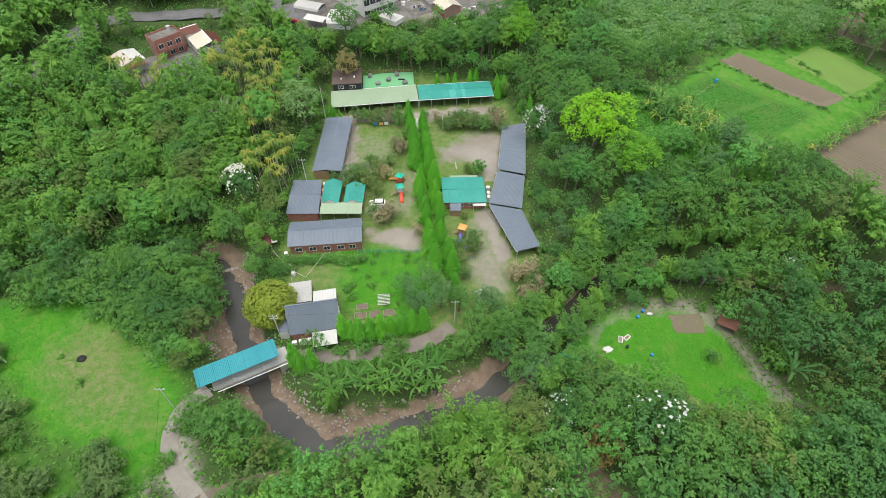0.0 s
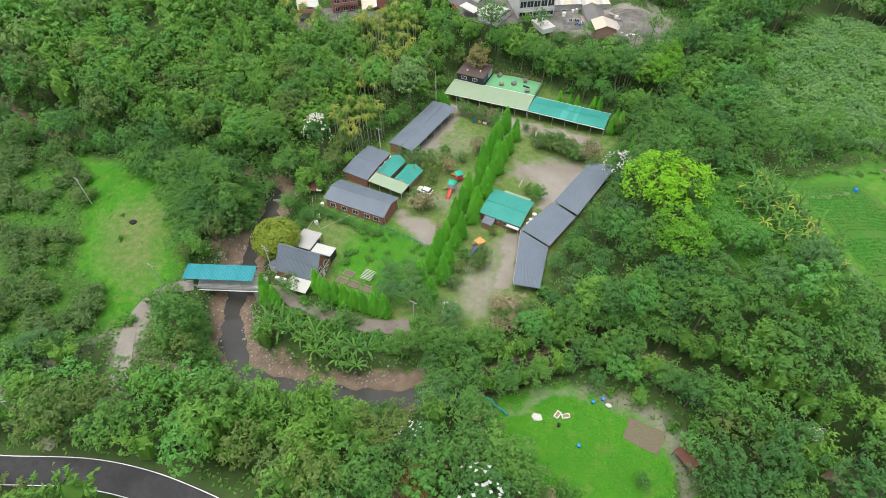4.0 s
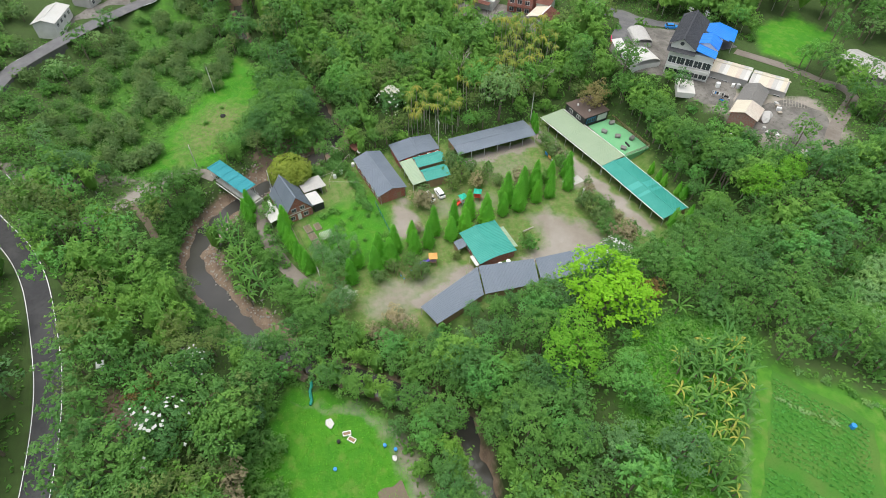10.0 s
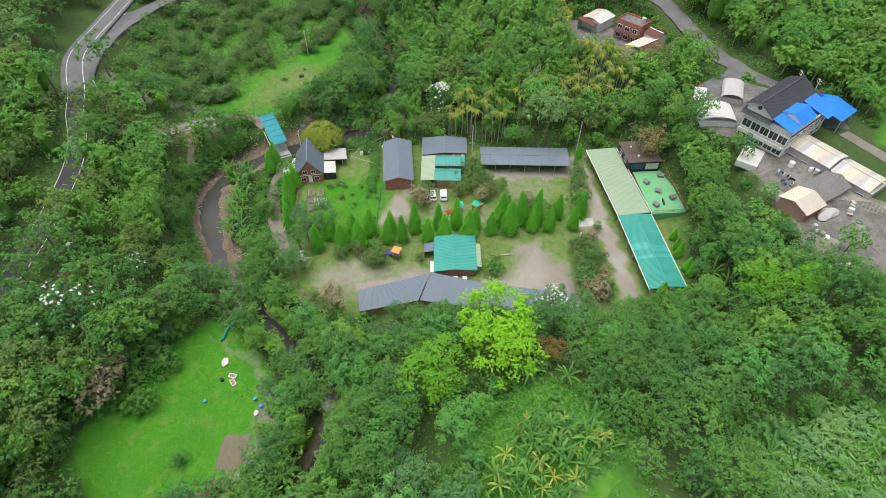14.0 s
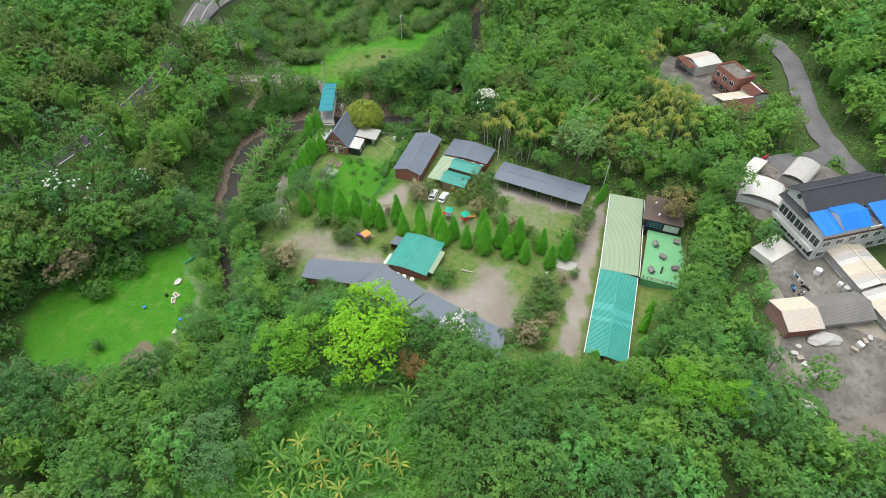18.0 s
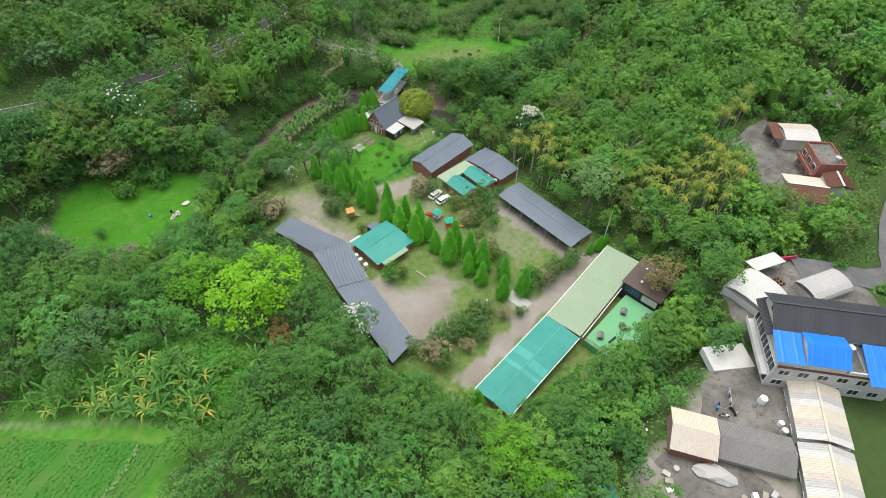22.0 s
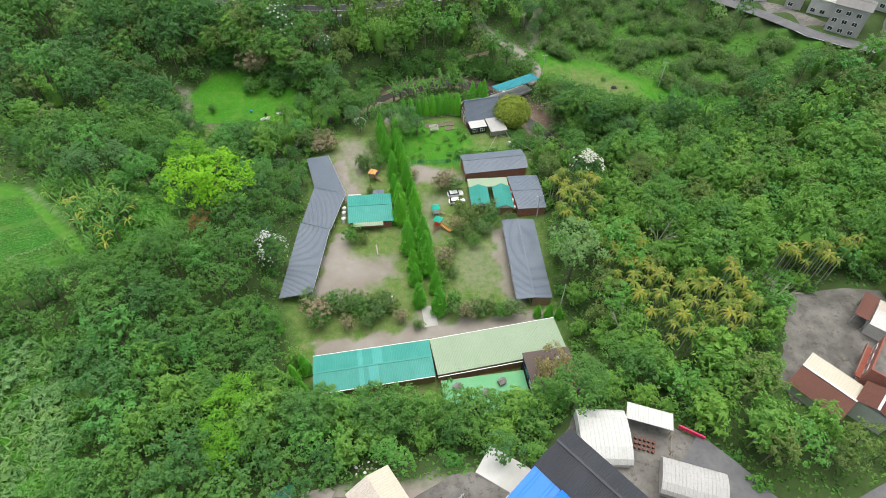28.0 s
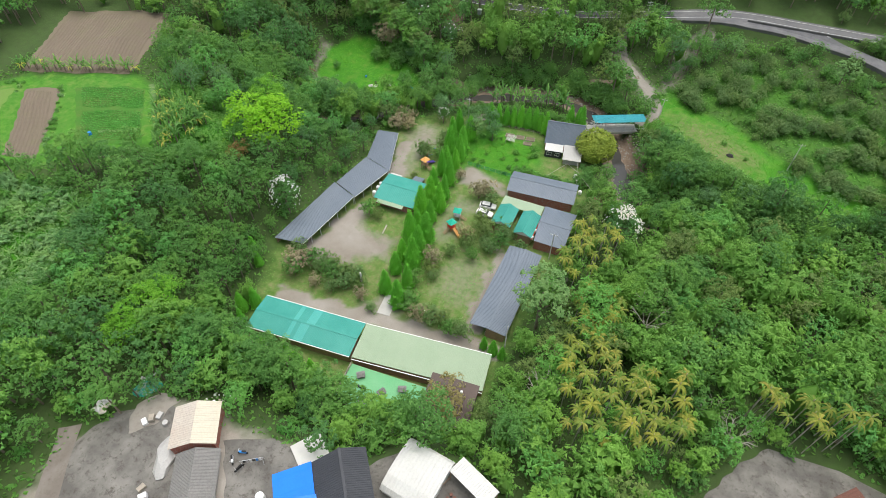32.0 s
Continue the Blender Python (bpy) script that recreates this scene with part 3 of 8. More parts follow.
dry = np.maximum(dry, 0.7 * fade(WX, WY, [(-52, 44), (-66, 68), (-78, 70), (-84, 58), (-70, 46)], 10))
for poly, soft, amount in ((COURT_EAST, 5, 0.9), (COURT_SOUTH, 6, 0.62), (LANE_NORTH, 4, 0.62), (BAY_WEST, 10, 0.42), (PARKING, 6, 0.5), (PAVING, 2, 0.75),
                           (YARD_NORTH, 4, 0.8), (LAWN_RIM, 3, 0.6), (TRACK_WEST, 3, 0.6)):
    soil = np.maximum(soil, amount * fade(WX, WY, poly, soft))
bank = along(WX, WY, STREAM)
mud = np.clip((np.where(GX < -44, 7.2, 6.0) - bank) / 2.6, 0, 1) * (GX < 16) * (GX > -64)
mud = np.maximum(mud, fade(WX, WY, [(-60, 92), (-52, 84), (-49, 66), (-54, 64), (-60, 78)], 4))
mud = np.maximum(mud, 0.8 * np.clip((4.5 - bank) / 2.5, 0, 1))
mud = np.maximum(mud, 0.8 * fade(WX, WY, SLIP, 4))
mud = np.maximum(mud, 0.9 * fade(WX, WY, [(-27, 46), (-22, 50), (-8, 52), (2, 56.5), (6, 60.5), (9, 56), (0, 51), (-12, 45), (-22, 43)], 3))
# dusty strips under the eaves
for line in ([(-27.6, 120), (-27.8, 143)], [(-34, 147.5), (15, 153)], [(13, 120), (16.4, 138)], [(10.5, 106), (15.5, 90)]):
    soil = np.maximum(soil, 0.8 * np.clip(2.6 - along(WX, WY, line), 0, 1))
ny, nx = GX.shape
ids = np.arange(nx * ny).reshape(ny, nx)
ground_mesh = mesh_from("ground", np.stack([GX, GY, GZ], -1), np.stack([ids[:-1, :-1], ids[:-1, 1:], ids[1:, 1:], ids[1:, :-1]], -1))
cover = ground_mesh.color_attributes.new("cover", "FLOAT_COLOR", "POINT")
cover.data.foreach_set("color", np.stack([soil, lawn, np.clip(dry, 0, 1), np.clip(mud, 0, 1)], -1).astype(np.float32).ravel())
ground_mesh.shade_smooth()
solo("ground", ground_mesh, M["ground"], "green valley floor with lawns, bare earth and leaf litter", "ground", kind="structure")


def ribbon(line, width, lift, step=1.5, rows=5, level=None):
    """A strip laid along a line of corners on the ground; level: a fixed height instead."""
    pts = [Vector(p).to_3d() for p in line]
    fine = []
    for i in range(len(pts) - 1):
        p0, p1, p2, p3 = pts[max(i - 1, 0)], pts[i], pts[i + 1], pts[min(i + 2, len(pts) - 1)]
        n = max(2, int((p2 - p1).length / step))
        for k in range(n):
            t = k / n
            fine.append(0.5 * ((2 * p1) + (p2 - p0) * t + (2 * p0 - 5 * p1 + 4 * p2 - p3) * t * t + (3 * p1 - p0 - 3 * p2 + p3) * t ** 3))
    fine.append(pts[-1])
    xy = np.array([(p.x, p.y) for p in fine])
    tan = np.gradient(xy, axis=0)
    tan /= np.linalg.norm(tan, axis=1, keepdims=True) + 1e-9
    nor = np.stack([-tan[:, 1], tan[:, 0]], 1)
    across = np.linspace(-0.5, 0.5, rows)
    P = xy[:, None, :] + nor[:, None, :] * across[None, :, None] * width
    if level is None:
        mid = height(xy[:, 0], xy[:, 1])
        Z = np.maximum(height(P[..., 0], P[..., 1]), mid[:, None] - 0.1) + lift
    else:
        Z = np.full(P.shape[:2], level)
    i = np.arange(P.shape[0] * rows).reshape(-1, rows)
    return mesh_from("strip", np.concatenate([P, Z[..., None]], -1), np.stack([i[:-1, :-1], i[1:, :-1], i[1:, 1:], i[:-1, 1:]], -1)), xy, nor


def patch(poly, lift, step=1.0):
    """A sheet that covers a polygon of ground, drawn in to its outline."""
    xs, ys = [p[0] for p in poly], [p[1] for p in poly]
    X, Y = np.meshgrid(np.arange(min(xs) - step, max(xs) + 2 * step, step), np.arange(min(ys) - step, max(ys) + 2 * step, step))
    hit = inside(X, Y, poly)
    keep = hit[:-1, :-1] | hit[1:, :-1] | hit[:-1, 1:] | hit[1:, 1:]
    best = np.full(X.shape, 1e9)
    nx_, ny_ = X.copy(), Y.copy()
    for (x0, y0), (x1, y1) in zip(poly, poly[1:] + poly[:1]):
        dx, dy = x1 - x0, y1 - y0
        f = np.clip(((X - x0) * dx + (Y - y0) * dy) / (dx * dx + dy * dy), 0, 1)
        cx, cy = x0 + f * dx, y0 + f * dy
        d = np.hypot(X - cx, Y - cy)
        closer = (d < best) & ~hit
        nx_, ny_, best = np.where(closer, cx, nx_), np.where(closer, cy, ny_), np.minimum(best, d)
    nx_ = nx_ + np.where(hit, 0, 0.25 * np.sin(ny_ * 1.7))
    i = np.arange(X.size).reshape(X.shape)
    q = np.stack([i[:-1, :-1], i[:-1, 1:], i[1:, 1:], i[1:, :-1]], -1)[keep]
    return mesh_from("patch", np.stack([nx_, ny_, height(nx_, ny_) + lift], -1), q)


me, xy, nor = ribbon(ROAD[11:], 7.6, 0.16)
solo("road_bend", me, M["worn_asphalt"], "wide grey asphalt bend of the hillside road", "road", kind="structure")
me, xy, nor = ribbon(ROAD, 4.9, 0.12)
road = solo("road", me, M["asphalt"], "dark grey asphalt hillside road with white edge lines", "road", kind="structure")
for off in (-2.25, 2.25):
    me, _, _ = ribbon([tuple(a + b * off) for a, b in zip(xy[::4], nor[::4])], 0.14, 0.2, rows=2)
    part("edge_line", me, M["white_paint"], road, "white painted edge line")
BANK_PATH = [(-42, 31), (-36, 34.5), (-27, 37), (-16, 39), (-5, 43.6), (4, 47.8), (11, 51.4), (17, 56), (24, 62)]
me, xy, nor = ribbon(SLIP_ROAD, 6.0, 0.19)
road = solo("road_west", me, M["worn_asphalt"], "grey asphalt village road climbing past houses", "road", kind="structure")
for off in (-2.9, 2.9):
    me, _, _ = ribbon([tuple(a + b * off) for a, b in zip(xy[::4], nor[::4])], 0.14, 0.18, rows=2)
    part("edge_line", me, M["white_paint"], road, "white painted edge line")


def standing_wall(name, line, side, top, deep, thick, material, label):
    """A wall that follows a line of corners at a distance to one side; its top above the ground of the line."""
    _, xy, nor = ribbon(line, 1.0, 0)
    p, q = xy + nor * side, xy + nor * (side + thick)
    z1 = height(xy[:, 0], xy[:, 1]) + top
    V = np.stack([np.column_stack([p, z1 - deep]), np.column_stack([p, z1]), np.column_stack([q, z1]), np.column_stack([q, z1 - deep])], 1)
    n = len(xy)
    i = np.arange(n * 4).reshape(n, 4)
    Q = [np.stack([i[:-1, a], i[1:, a], i[1:, b], i[:-1, b]], -1) for a, b in ((0, 1), (1, 2), (2, 3))]
    return solo(name, mesh_from(name, V, np.concatenate(Q)), M[material], label, "wall", kind="structure")


standing_wall("retaining_wall", SLIP_ROAD[:7], -3.2, 0.45, 8.0, -0.4, "dark_wall", "dark stained concrete retaining wall below the road")
standing_wall("retaining_wall", ROAD[13:], -3.85, 0.7, 4.0, -0.35, "dark_wall", "dark concrete wall between the two roads")
me, _, _ = ribbon(NORTH_ROAD, 6.0, 0.12)
solo("road_north", me, M["worn_asphalt"], "narrow grey asphalt village road", "road", kind="structure")
me, _, _ = ribbon([(-64, 200.5), (-58, 196), (-53, 190), (-48, 185)], 6.6, 0.16)
solo("road_spur", me, M["worn_asphalt"], "short asphalt drive to the sheds", "road", kind="structure")
me, _, _ = ribbon([(23, 198), (15.5, 208), (9, 220), (3, 228.5), (-12, 223), (-28, 214.5)], 3.6, 0.12)
solo("road_farm", me, M["lane"], "grey farm lane beside the sheds", "road", kind="structure")
me, _, _ = ribbon([(-32, 61.5), (-27, 62.5), (-20, 62), (-10, 64), (-2, 67), (2, 70)], 3.4, 0.08)
solo("lane", me, M["lane"], "grey-brown earth lane curving behind the hedge", "path", kind="structure")
me, _, _ = ribbon([(-46.5, 53.5), (-50, 49), (-50.5, 43), (-47, 36.5), (-41, 31), (-36, 26), (-33, 20), (-31, 12)], 3.2, 0.1)
solo("lane_west", me, M["old_road"], "pale concrete lane leading to the bridge", "path", kind="structure")
me, _, _ = ribbon(BANK_PATH, 1.7, 0.1)
solo("path_bank", me, M["ploughed"], "trodden brown earth path along the stream bank", "path", kind="structure")
me, _, _ = ribbon(STREAM, 13.0, 0, step=2.5, rows=3, level=-3.0)
solo("water", me, M["water"], "shallow brown stream winding through the valley", "water", kind="structure")
for poly, mat, label in (([(64, 137.5), (78, 145), (99, 126), (84, 116.5)], "crop", "green vegetable field with planted rows"),
                         ([(82, 153), (89, 156), (110, 132.5), (102, 128)], "ploughed", "strip of bare brown field soil"),
                         ([(101, 152), (114, 160), (125, 142), (112, 134)], "stubble", "light green plot of short grass"),
                         ([(93, 113), (118, 127), (139, 92), (113, 72)], "ploughed", "ploughed brown field with fine furrows"),
                         ([(52, 200), (74, 192), (84, 203), (62, 218)], "stubble", "light green plot of short grass"),
                         ([(98, 214), (116, 206), (126, 220), (108, 232)], "stubble", "light green plot of short grass"),
                         ([(122, 164), (132, 182), (152, 172), (138, 154)], "ploughed", "ploughed brown field with fine furrows")):
    plot = solo("field", patch(poly, 0.06), M[mat], label, "field", kind="structure")
    if mat == "ploughed":
        a, b, c = Vector(poly[0]), Vector(poly[1]), Vector(poly[2])
        side, way = (b - a).normalized(), (c - b).normalized()
        long, wide = (c - b).length, (b - a).length
        V, Q = [], []
        for k in range(int(wide / 0.9)):
            for j in range(int(long / 2.0)):
                p0, p1 = a + side * (0.45 + k * 0.9) + way * (j * 2.0), a + side * (0.45 + k * 0.9) + way * (j * 2.0 + 2.02)
                if not (inside(np.array([p0.x, p1.x]), np.array([p0.y, p1.y]), poly)).all():
                    continue
                n = len(V)
                for p in (p0, p1):
                    z = ground_at(p.x, p.y) + 0.05
                    V += [(p.x - side.x * 0.3, p.y - side.y * 0.3, z), (p.x, p.y, z + 0.2), (p.x + side.x * 0.3, p.y + side.y * 0.3, z)]
                Q += [(n, n + 1, n + 4, n + 3), (n + 1, n + 2, n + 5, n + 4)]
        tagged(part("furrows", mesh_from("furrows", V, Q), M["ploughed"], plot), kind="stuff")
for poly, mat, label in (([(-126, 18), (-134, 26), (-141, 37), (-146, 44.5), (-153, 40), (-146, 28), (-138, 20)], "yard", "dusty grey yard before the roadside houses"),
                         ([(-52, 184.5), (-46, 180), (-38, 177.5), (-31, 178), (-24, 186), (-22.5, 190), (-23, 198), (-34, 206), (-47, 206), (-54, 197)], "yard", "dark stained concrete round the sheds"),
                         ([(-104.5, 152), (-96.5, 150.8), (-85.6, 151.6), (-81.2, 156.6), (-76.8, 164), (-72, 171), (-73, 176), (-84, 178.5), (-100, 166)], "yard", "stained grey concrete farmyard"),
                         ([(-20, 187), (-10, 186), (-3, 190), (-13, 202), (-22, 197)], "yard", "dark stained concrete yard"),
                         ([(-2, 195), (4, 189), (10, 188.5), (17.5, 193), (19.5, 199), (17, 207), (8, 213), (-1, 209)], "yard", "stained grey yard between sheds")):
    solo("yard", patch(poly, 0.07), M[mat], label, "yard", kind="structure")


# ---- plants ----
ICO = bmesh.new()
bmesh.ops.create_icosphere(ICO, subdivisions=1, radius=1.0)
ICO_V = np.array([v.co[:] for v in ICO.verts])
ICO_F = np.array([[v.index for v in f.verts] for f in ICO.faces])
ICO.free()
BALL = bmesh.new()
bmesh.ops.create_icosphere(BALL, subdivisions=2, radius=1.0)
BALL_V = np.array([v.co[:] for v in BALL.verts])
BALL_F = np.array([[v.index for v in f.verts] for f in BALL.faces])
BALL.free()


def unit(v):
    return v / (np.linalg.norm(v, axis=-1, keepdims=True) + 1e-9)


def cards(rng, pos, nor, length, width, fold=0.25, along_dir=None):
    """Small folded leaf sprays at pos that face nor: four corners each."""
    n = len(pos)
    t = rng.normal(size=(n, 3)) if along_dir is None else along_dir
    t = unit(t - nor * (t * nor).sum(1, keepdims=True))
    b = np.cross(nor, t)
    L = (length * rng.uniform(0.65, 1.25, (n, 1))) * 0.5
    W = (width * rng.uniform(0.7, 1.25, (n, 1))) * 0.5
    drop = nor * (W * fold * 2)
    v = np.stack([pos - t * L, pos + b * W - drop, pos + t * L, pos - b * W - drop], 1).reshape(-1, 3)
    return v, np.arange(n * 4).reshape(n, 4)


def join(*meshes):
    """Joins (corners, quads, triangles) into one."""
    V, Q, T, n = [], [], [], 0
    for v, q, t in meshes:
        V.append(v)
        Q.append(np.asarray(q, int).reshape(-1, 4) + n)
        T.append(np.asarray(t, int).reshape(-1, 3) + n)
        n += len(v)
    return np.concatenate(V), np.concatenate(Q), np.concatenate(T)


def lobed(rng, R, H, z0, lobes=30, per=13, size=0.6, low=-0.15, spread=1.0, core=0.68, big=0.2, slim=0.6, inner=5):
    """A crown of leafy tufts over a dim heart: radius R, from z0 up to z0 + H."""
    k = np.arange(lobes) + 0.5
    cz = low + (1 - low) * (k / lobes) ** 0.85
    cz = np.clip(cz + rng.normal(0, 0.07, lobes), low, 1)
    ang = k * 2.39996 + rng.uniform(0, 0.9, lobes)
    cr = np.sqrt(np.clip(1 - cz ** 2, 0.02, 1))
    way = np.stack([cr * np.cos(ang), cr * np.sin(ang), cz], 1)
    lean = 1 + 0.22 * np.sin(ang * 2 + rng.uniform(0, 6)) + rng.normal(0, 0.1, lobes)
    centre = np.array([0, 0, z0 + H * 0.4])
    C = centre + way * np.array([R * 0.84, R * 0.84, H * 0.52]) * lean[:, None] * spread
    lr = R * big * rng.uniform(0.75, 1.35, lobes)
    n = lobes * per
    which = np.repeat(np.arange(lobes), per)
    u = unit(rng.normal(size=(n, 3)) + way[which] * 0.7 + np.array([0, 0, 0.75]))
    p = C[which] + u * lr[which][:, None] * np.array([1.1, 1.1, 0.85]) * rng.uniform(0.55, 1.15, (n, 1))
    nor = unit(u * 0.8 + way[which] * 0.2 + rng.normal(0, 0.42, (n, 3)) + np.array([0, 0, 0.55]))
    v, q = cards(rng, p, nor, size, size * slim)
    k = lobes * inner
    w = unit(rng.normal(size=(k, 3)) + np.array([0, 0, 0.35]))
    pin = centre + w * np.array([R, R, H * 0.56]) * rng.uniform(0.3, 0.84, (k, 1))
    vin, qin = cards(rng, pin, unit(w + rng.normal(0, 0.6, (k, 3)) + np.array([0, 0, 0.5])), size * 1.75, size * 1.2)
    return join((v, q, np.zeros((0, 3))), (vin, qin, np.zeros((0, 3))))


def ball(rng, R, H, n=2600, size=0.36):
    """A clipped round crown: leaves set close over a sphere, with fill beneath."""
    u = unit(rng.normal(size=(n, 3)))
    swell = 1 + 0.05 * np.sin(u[:, :1] * 7) * np.sin(u[:, 1:2] * 6) + 0.04 * np.sin(u[:, 2:] * 9)
    p = np.array([0, 0, 0.3 + H * 0.5]) + u * np.array([R, R, H * 0.52]) * swell * rng.uniform(0.9, 1.04, (n, 1))
    v, q = cards(rng, p, unit(u + rng.normal(0, 0.4, (n, 3)) + np.array([0, 0, 0.3])), size, size * 0.7)
    w = unit(rng.normal(size=(500, 3)))
    pin = np.array([0, 0, 0.3 + H * 0.5]) + w * np.array([R, R, H * 0.52]) * rng.uniform(0.6, 0.86, (500, 1))
    vin, qin = cards(rng, pin, w, size * 2.2, size * 1.6)
    return join((v, q, np.zeros((0, 3))), (vin, qin, np.zeros((0, 3))))


def plume(rng, culms=12, tall=11.0, reach=3.2, per=22, size=0.95):
    """A bamboo clump: culms that arch outwards with drooping sprays."""
    out = []
    for i in range(culms):
        a = rng.uniform(0, 2 * np.pi)
        h = tall * rng.uniform(0.65, 1.1)
        r = reach * rng.uniform(0.35, 1.1)
        s = rng.uniform(0.28, 1.0, per) ** 0.8
        way = np.array([np.cos(a), np.sin(a), 0])
        p = way * (r * s[:, None] ** 2.2) + np.array([0, 0, 1.0]) * (h * (s[:, None] - 0.12 * s[:, None] ** 4))
        p = p + rng.normal(0, 0.42, (per, 3)) * (1.2 - s[:, None] * 0.5)
        nor = unit(way * 0.5 + rng.normal(0, 0.5, (per, 3)) + np.array([0, 0, 0.9]))
        t = unit(way + rng.normal(0, 0.7, (per, 3)) - np.array([0, 0, 0.35]))
        v, q = cards(rng, p, nor, size, size * 0.42, 0.3, t)
        out.append((v, q, np.zeros((0, 3))))
    core = ICO_V * np.array([reach * 0.5, reach * 0.5, tall * 0.36]) * rng.uniform(0.8, 1.15, (len(ICO_V), 1)) + np.array([0, 0, tall * 0.4])
    out.append((core, np.zeros((0, 4)), ICO_F))
    return join(*out)


def spire(rng, R=2.0, H=8.6, n=1000, size=0.44):
    """A conifer: a full, pointed crown of upswept sprays down to the ground."""
    s = rng.uniform(0, 1, n) ** 0.75
    a = rng.uniform(0, 2 * np.pi, n)
    lump = 1 + 0.16 * np.sin(a * 5 + s * 14) + 0.1 * np.sin(a * 3 - s * 23)
    r = R * np.clip((s + 0.04) ** 0.7, 0, 1) * np.where(s > 0.86, (1 - s) / 0.14 * 0.4 + 0.6, 1) * lump * rng.uniform(0.85, 1.08, n)
    way = np.stack([np.cos(a), np.sin(a), np.zeros(n)], 1)
    p = way * r[:, None] + np.array([0, 0, 1.0]) * (H * (1 - s))[:, None] + np.array([0, 0, 0.2])
    nor = unit(way * 0.8 + np.array([0, 0, 0.8]) + rng.normal(0, 0.35, (n, 3)))
    t = unit(np.array([0, 0, 1.0]) + way * 0.6 + rng.normal(0, 0.35, (n, 3)))
    v, q = cards(rng, p, nor, size, size * 0.55, 0.3, t)
    k = 10
    ang = np.arange(k) / k * 2 * np.pi
    ring = [np.stack([np.cos(ang) * f * R, np.sin(ang) * f * R, np.full(k, z * H)], 1) for f, z in ((0.55, 0.03), (0.82, 0.18), (0.66, 0.45), (0.36, 0.72), (0.04, 0.96))]
    cv = np.concatenate(ring)
    cq = [(i * k + j, i * k + (j + 1) % k, (i + 1) * k + (j + 1) % k, (i + 1) * k + j) for i in range(4) for j in range(k)]
    return join((v, q, np.zeros((0, 3))), (cv, cq, np.zeros((0, 3))))


def fronds(rng, n, length, width, top, lift=0.7, droop=1.0, parts=5, fold=0.22, torn=0.0):
    """Long arched leaves round the point (0, 0, top)."""
    V, Q = [], []
    for i in range(n):
        a = i / n * 2 * np.pi * 1.0 + rng.uniform(-0.35, 0.35)
        L = length * rng.uniform(0.8, 1.12)
        up = lift * rng.uniform(0.5, 1.3)
        way = np.array([np.cos(a), np.sin(a), 0])
        side = np.array([-np.sin(a), np.cos(a), 0])
        base = len(V)
        for k in range(parts + 1):
            s = k / parts
            c = way * (L * s * (1 - 0.18 * s * s)) + np.array([0, 0, top + L * (up * s - droop * 0.75 * s * s)])
            w = width * 0.5 * (math.sin(math.pi * min(1, 0.1 + s * 0.86)) ** 0.6) * rng.uniform(1 - torn, 1)
            down = np.array([0, 0, -w * fold * 2])
            V += [c - side * w + down, c, c + side * w + down]
        for k in range(parts):
            q = base + k * 3
            Q += [(q, q + 1, q + 4, q + 3), (q + 1, q + 2, q + 5, q + 4)]
    return np.array(V), np.array(Q), np.zeros((0, 3))


def stem(rng, h, r, limbs=4, reach=2.0, up=0.5):
    """A tapered trunk with limbs."""
    bm = bmesh.new()
    bend = Vector((rng.uniform(-0.3, 0.3), rng.uniform(-0.3, 0.3), h * 0.55))
    rod((0, 0, -0.8), bend, r, r * 0.75, 6, bm)
    rod(bend, (bend.x * 1.6, bend.y * 1.6, h), r * 0.75, r * 0.35, 6, bm)
    for i in range(limbs):
        a = i * 2.4 + rng.uniform(0, 0.8)
        d = reach * rng.uniform(0.7, 1.0)
        rod(bend, (bend.x + math.cos(a) * d, bend.y + math.sin(a) * d, h * rng.uniform(0.8, 1.0) + up), r * 0.45, r * 0.15, 5, bm)
    return bm


def arrays_of(bm):
    bm.verts.ensure_lookup_table()
    bmesh.ops.triangulate(bm, faces=bm.faces[:])
    v = np.array([p.co[:] for p in bm.verts])
    t = np.array([[p.index for p in f.verts] for f in bm.faces])
    bm.free()
    return v, np.zeros((0, 4)), t


KINDS = {}
PLAIN = {}


def kind_of(key, count, make, leaf, bark, trunk):
    """Some crowns and one trunk of a kind of tree, kept both as arrays and as shared meshes."""
    crowns = []
    for i in range(count):
        rng = np.random.default_rng(sum(map(ord, key)) * 10 + i)
        arr = make(rng)
        me = mesh_from(key + "_crown", *arr)
        me.materials.append(M[leaf])
        crowns.append((arr, me))
    PLAIN[key] = arrays_of(rod((0, 0, -0.8), (0, 0, trunk[0]), trunk[1], trunk[1] * 0.4, 4))
    rng = np.random.default_rng(len(key))
    bm = stem(rng, *trunk)
    tr = bpy.data.meshes.new("trunk")
    bm.to_mesh(tr)
    tr.materials.append(M[bark])
    KINDS[key] = (crowns, (arrays_of(bm), tr), leaf, bark)


kind_of("fresh", 4, lambda g: lobed(g, 3.8, 5.8, 4.2, 36, 24, 0.46), "fresh", "bark", (8.0, 0.24, 5, 2.3))
kind_of("broad", 5, lambda g: lobed(g, 4.2, 6.6, 5.0, 38, 22, 0.50), "broad", "bark", (9.0, 0.28, 5, 2.6))
kind_of("dark", 5, lambda g: lobed(g, 3.9, 6.8, 4.4, 40, 22, 0.45, big=0.19), "dark", "bark", (8.5, 0.26, 5, 2.4))
kind_of("blue", 4, lambda g: lobed(g, 4.0, 5.8, 4.2, 34, 25, 0.45, big=0.22), "blue", "bark", (8.0, 0.25, 5, 2.4))
kind_of("olive", 4, lambda g: lobed(g, 3.8, 5.8, 4.0, 34, 23, 0.45), "olive", "bark", (7.5, 0.22, 5, 2.2))
